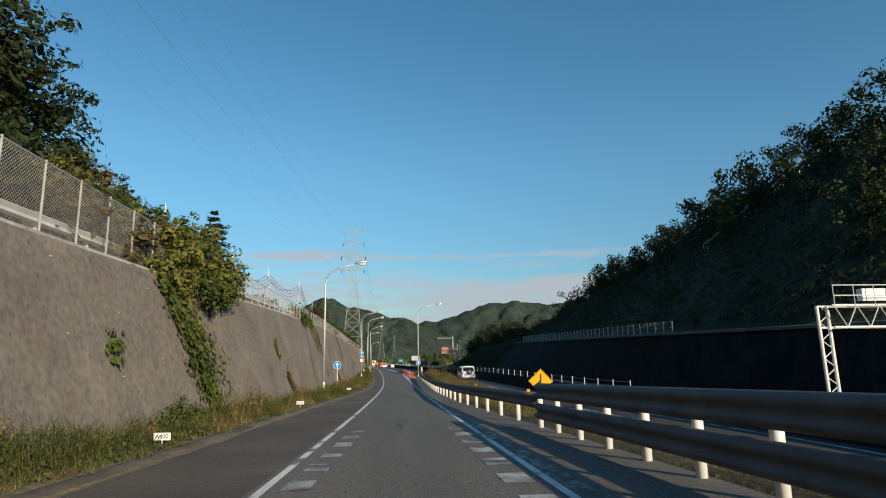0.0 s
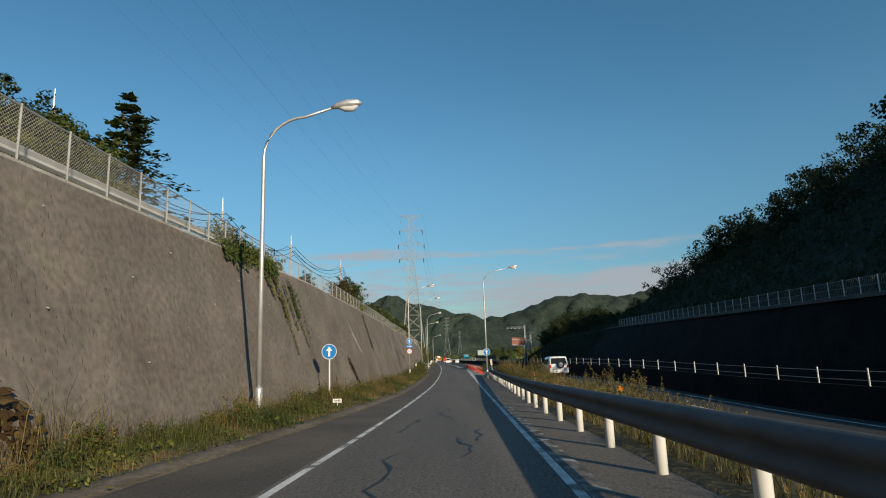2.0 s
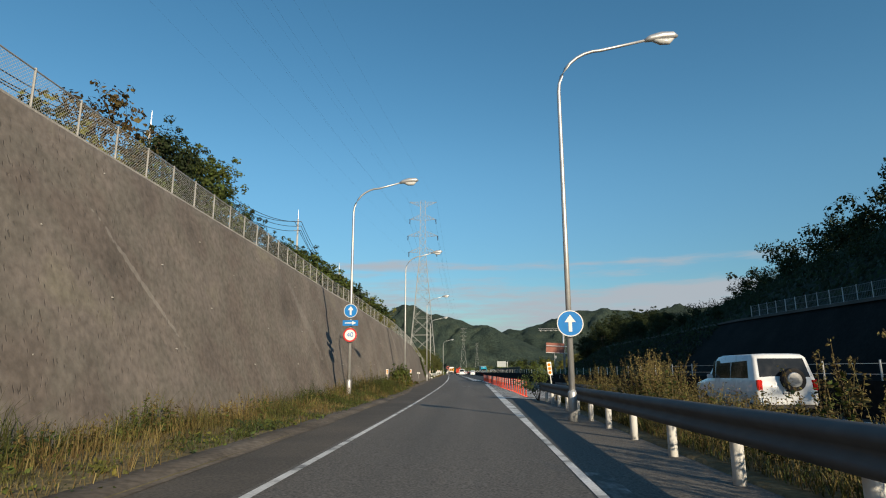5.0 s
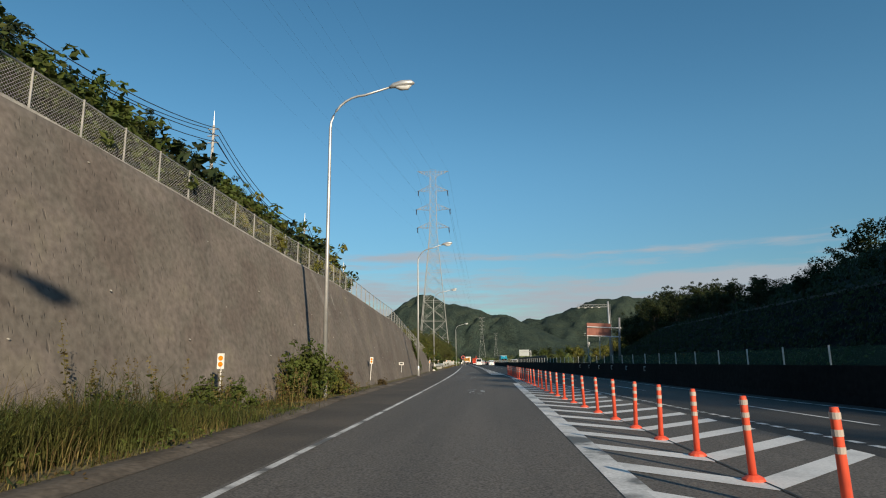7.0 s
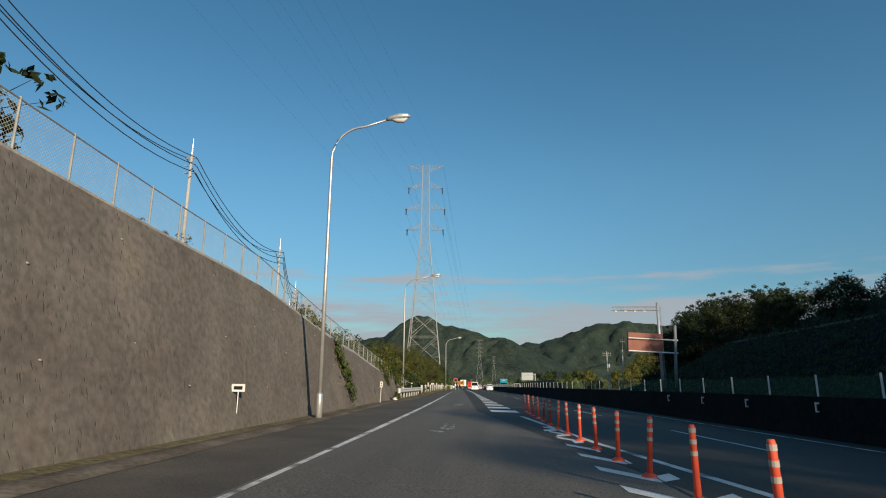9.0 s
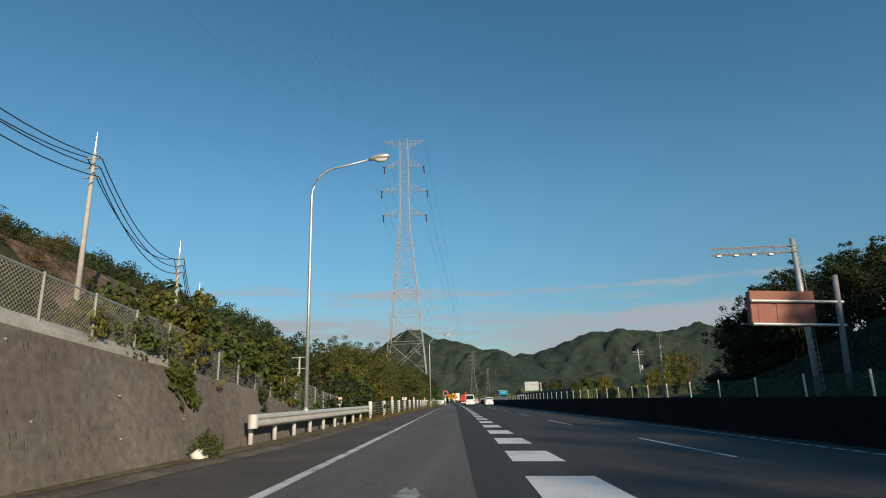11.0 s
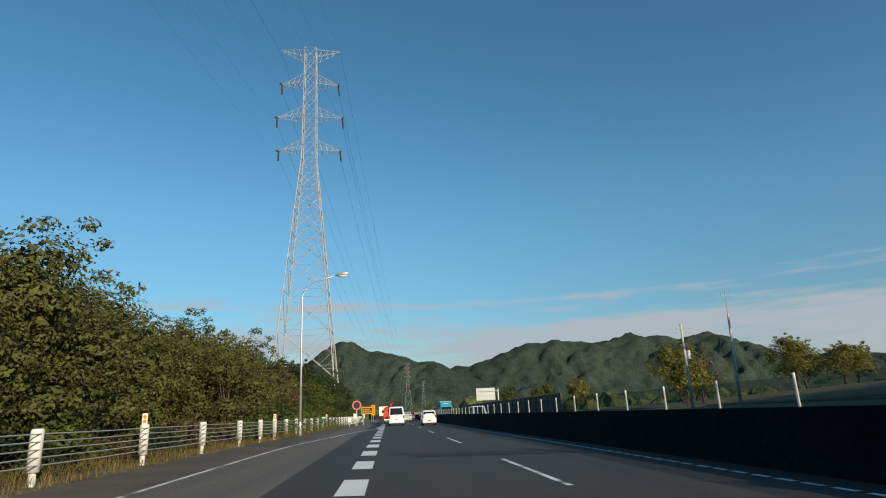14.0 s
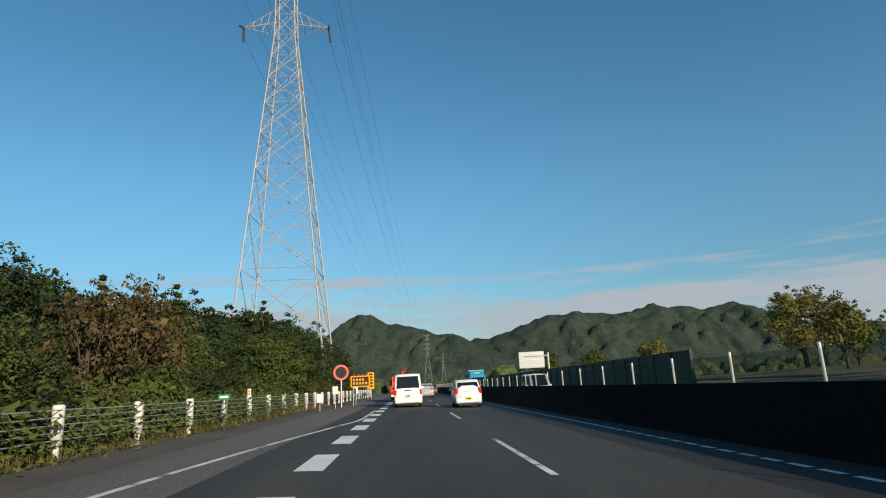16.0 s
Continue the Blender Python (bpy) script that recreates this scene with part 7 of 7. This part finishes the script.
# white box truck farther on
t = thing("box_truck", "white box truck with plain rear doors", "truck", lane(330, -.6))
truck_cab(t, 6.2, 1.0, 2.5, CAR_WHITE)
part("box", Shape().box(-1.1, 0, .95, 1.1, 6.0, 3.2), CAR_WHITE, t, bevel=.03)
part("rear_doors", Shape().box(-1.03, -.03, 1.0, -.01, 0, 3.1), CAR_WHITE, t, bevel=.01)
part("rear_doors", Shape().box(.01, -.03, 1.0, 1.03, 0, 3.1), CAR_WHITE, t, bevel=.01)
part("emblem", Shape().box(-.4, -.04, 1.7, .4, -.032, 2.2), TRIM, t, "dark plain emblem")
part("chassis", Shape().box(-.5, .1, .5, .5, 7.4, .95), TRIM, t)
for sx in (-1, 1):
    part("tail_light", Shape().box(sx * .75, -.04, .7, sx * 1.05, .02, .86), TAIL, t, "red tail light")
wheels(t, 1.05, (1.2, 7.0), .45, .28)

# turquoise lorry coming the other way
t = thing("lorry", "turquoise lorry with a long grey box body", "truck", pose(main(300) + 12.4, 300, zr(main(300) + 12.4, 300) + .01, 0, 0, 2.9))
truck_cab(t, 0, 1.2, 2.75, CAR_BLUE, -1)
part("wind_deflector", Shape().loft([[(-1.15, .5, 2.7), (1.15, .5, 2.7), (1.1, 1.5, 3.45), (-1.1, 1.5, 3.45)], [(-1.15, 1.65, 2.7), (1.15, 1.65, 2.7), (1.12, 1.68, 3.5), (-1.12, 1.68, 3.5)]], True), CAR_BLUE, t)
part("logo", Shape().add([(-.5, .93, 3.02), (.5, .93, 3.02), (.5, 1.15, 3.19), (-.5, 1.15, 3.19)], [(0, 1, 2, 3)]), WHITE, t, "pale plain lettering bar")
part("box", Shape().box(-1.22, 1.75, 1.0, 1.22, 10.8, 3.6), plain("grey_lorry_box", (.33, .34, .34), .45, .2), t, bevel=.03)
part("lettering", Shape().box(-1.232, 3.2, 2.45, -1.222, 7.4, 2.85), TRIM, t, "dark illegible lettering bar")
part("stripe", Shape().box(-1.231, 8.6, 1.1, -1.222, 9.2, 3.5), plain("blue_stripe", (.02, .12, .32), .4), t)
part("chassis", Shape().box(-.5, .4, .5, .5, 10.6, 1.0), TRIM, t)
wheels(t, 1.15, (.9, 7.6, 8.8), .48, .28)
car("van", "white van coming the other way behind the net", "van", pose(main(262) + 12.6, 262, zr(main(262) + 12.6, 262) + .01, 0, 0, 182.87), 1.8, 4.6, 2.1, CAR_WHITE, PLATE_W, "low", .16, .5, .8, 1.05, inset=.10)

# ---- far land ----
# bluish tint in the wooded green paints in the haze of distance
MOUNTAIN = material("hazy_wooded_mountain", [(0.25, (.027, .041, .035)), (0.5, (.038, .054, .043)), (0.75, (.054, .068, .048))], .035, 12, (.95, 1), bump=5.0, bump_scale=.30, fine=(.33, .62), spec=.05)


def mountain(name, crest, y, deep, label):
    """A wooded ridge: crest is rows of (x, height)."""
    xs = np.linspace(crest[0][0], crest[-1][0], 320)
    hs = np.interp(xs, [c[0] for c in crest], [c[1] for c in crest])
    rows = []
    for j in range(56):
        k = j / 55
        row = []
        for x, h in zip(xs, hs):
            n = noise.fractal((x * .004, k * 2.2, y * .01), 1.0, 2.0, 6)
            n2 = noise.fractal((x * .03, k * 9, y * .01), 1.0, 2.0, 4)
            prof = math.sin(min(1, k * 1.6) * math.pi / 2) ** 1.2 if k < .65 else 1 - (k - .65) * 1.2
            z = -14 + (h + 14) * prof * (1 + .55 * n * (1 - abs(prof))) + (10 * n2 * h / 200 if j else 0)
            spur = abs(noise.noise((x * .0075 + 2 * n, k * .8, y * .01))) * 2
            fold = abs(noise.noise((x * .024 + n, k * 2.0, y * .02))) * 2
            mid = max(0, k * (.6 - k)) / .09
            z -= max(0, h) * mid * (.19 * (1 - min(1, spur * 1.6)) + .06 * (1 - min(1, fold * 1.6)))
            row.append((x + 30 * n * (1 - prof), y + deep * 1.6 * k + 60 * n * (1 - prof) - (60 if j == 0 else 0), z if j else -90))
        rows.append(row)
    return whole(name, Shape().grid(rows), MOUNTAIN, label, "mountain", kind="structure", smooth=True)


def scaled(k, crest):
    return [(x * k, h * k) for x, h in crest]


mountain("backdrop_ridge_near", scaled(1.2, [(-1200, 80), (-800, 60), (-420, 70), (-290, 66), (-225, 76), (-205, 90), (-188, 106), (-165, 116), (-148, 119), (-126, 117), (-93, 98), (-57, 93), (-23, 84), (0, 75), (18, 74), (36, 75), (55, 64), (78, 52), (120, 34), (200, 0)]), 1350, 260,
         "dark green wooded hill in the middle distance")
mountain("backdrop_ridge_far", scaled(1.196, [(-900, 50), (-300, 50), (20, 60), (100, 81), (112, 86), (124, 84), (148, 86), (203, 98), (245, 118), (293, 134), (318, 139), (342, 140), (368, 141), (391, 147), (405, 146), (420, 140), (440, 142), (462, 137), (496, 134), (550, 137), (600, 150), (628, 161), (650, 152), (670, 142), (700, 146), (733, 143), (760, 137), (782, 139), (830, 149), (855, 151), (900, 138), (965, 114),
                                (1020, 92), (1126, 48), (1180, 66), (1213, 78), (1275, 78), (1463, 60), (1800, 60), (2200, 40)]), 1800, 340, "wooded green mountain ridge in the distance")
# woods between the road and the hills
s = Shape()
ball = bmesh.new()
bmesh.ops.create_icosphere(ball, subdivisions=2, radius=1)
BV = [v.co.copy() for v in ball.verts]
BF = [tuple(v.index for v in f.verts) for f in ball.faces]
ball.free()
for _ in range(1700):
    y = 330 + 900 * rng.random() ** 1.3
    side = rng.choice((-1, 1))
    if side < 0:
        x = edge_left(418) - (y - 418) * .05 - 6 - rng.expovariate(1 / 110)
    else:
        x = main(y) + 22 + rng.expovariate(1 / 140)
    r = rng.uniform(2.2, 4.2) * (1 + (y - 330) / 1500)
    z = zr(main(y), y) - 1 + rng.uniform(0, .35) * r
    ph = rng.uniform(0, 99)
    n = len(s.v)
    for v in BV:
        q = r * (1 + .35 * noise.noise(v * 1.7 + Vector((ph, 0, 0))) + .22 * noise.noise(v * 4.1 + Vector((0, ph, 0))))
        s.v.append((x + v.x * q, y + v.y * q, z + v.z * q * 1.15))
    s.f += [tuple(i + n for i in f) for f in BF]
CANOPY = material("tree_canopy", [(.3, (.030, .045, .016)), (.55, (.055, .070, .022)), (.8, (.100, .095, .030))], .06, 10, (.85, 1), bump=.9, bump_scale=1.1, fine=(1.0, .5), island=.3)
whole("far_woods", s, CANOPY, "mixed green and yellow woods in the valley", "woods", kind="stuff")
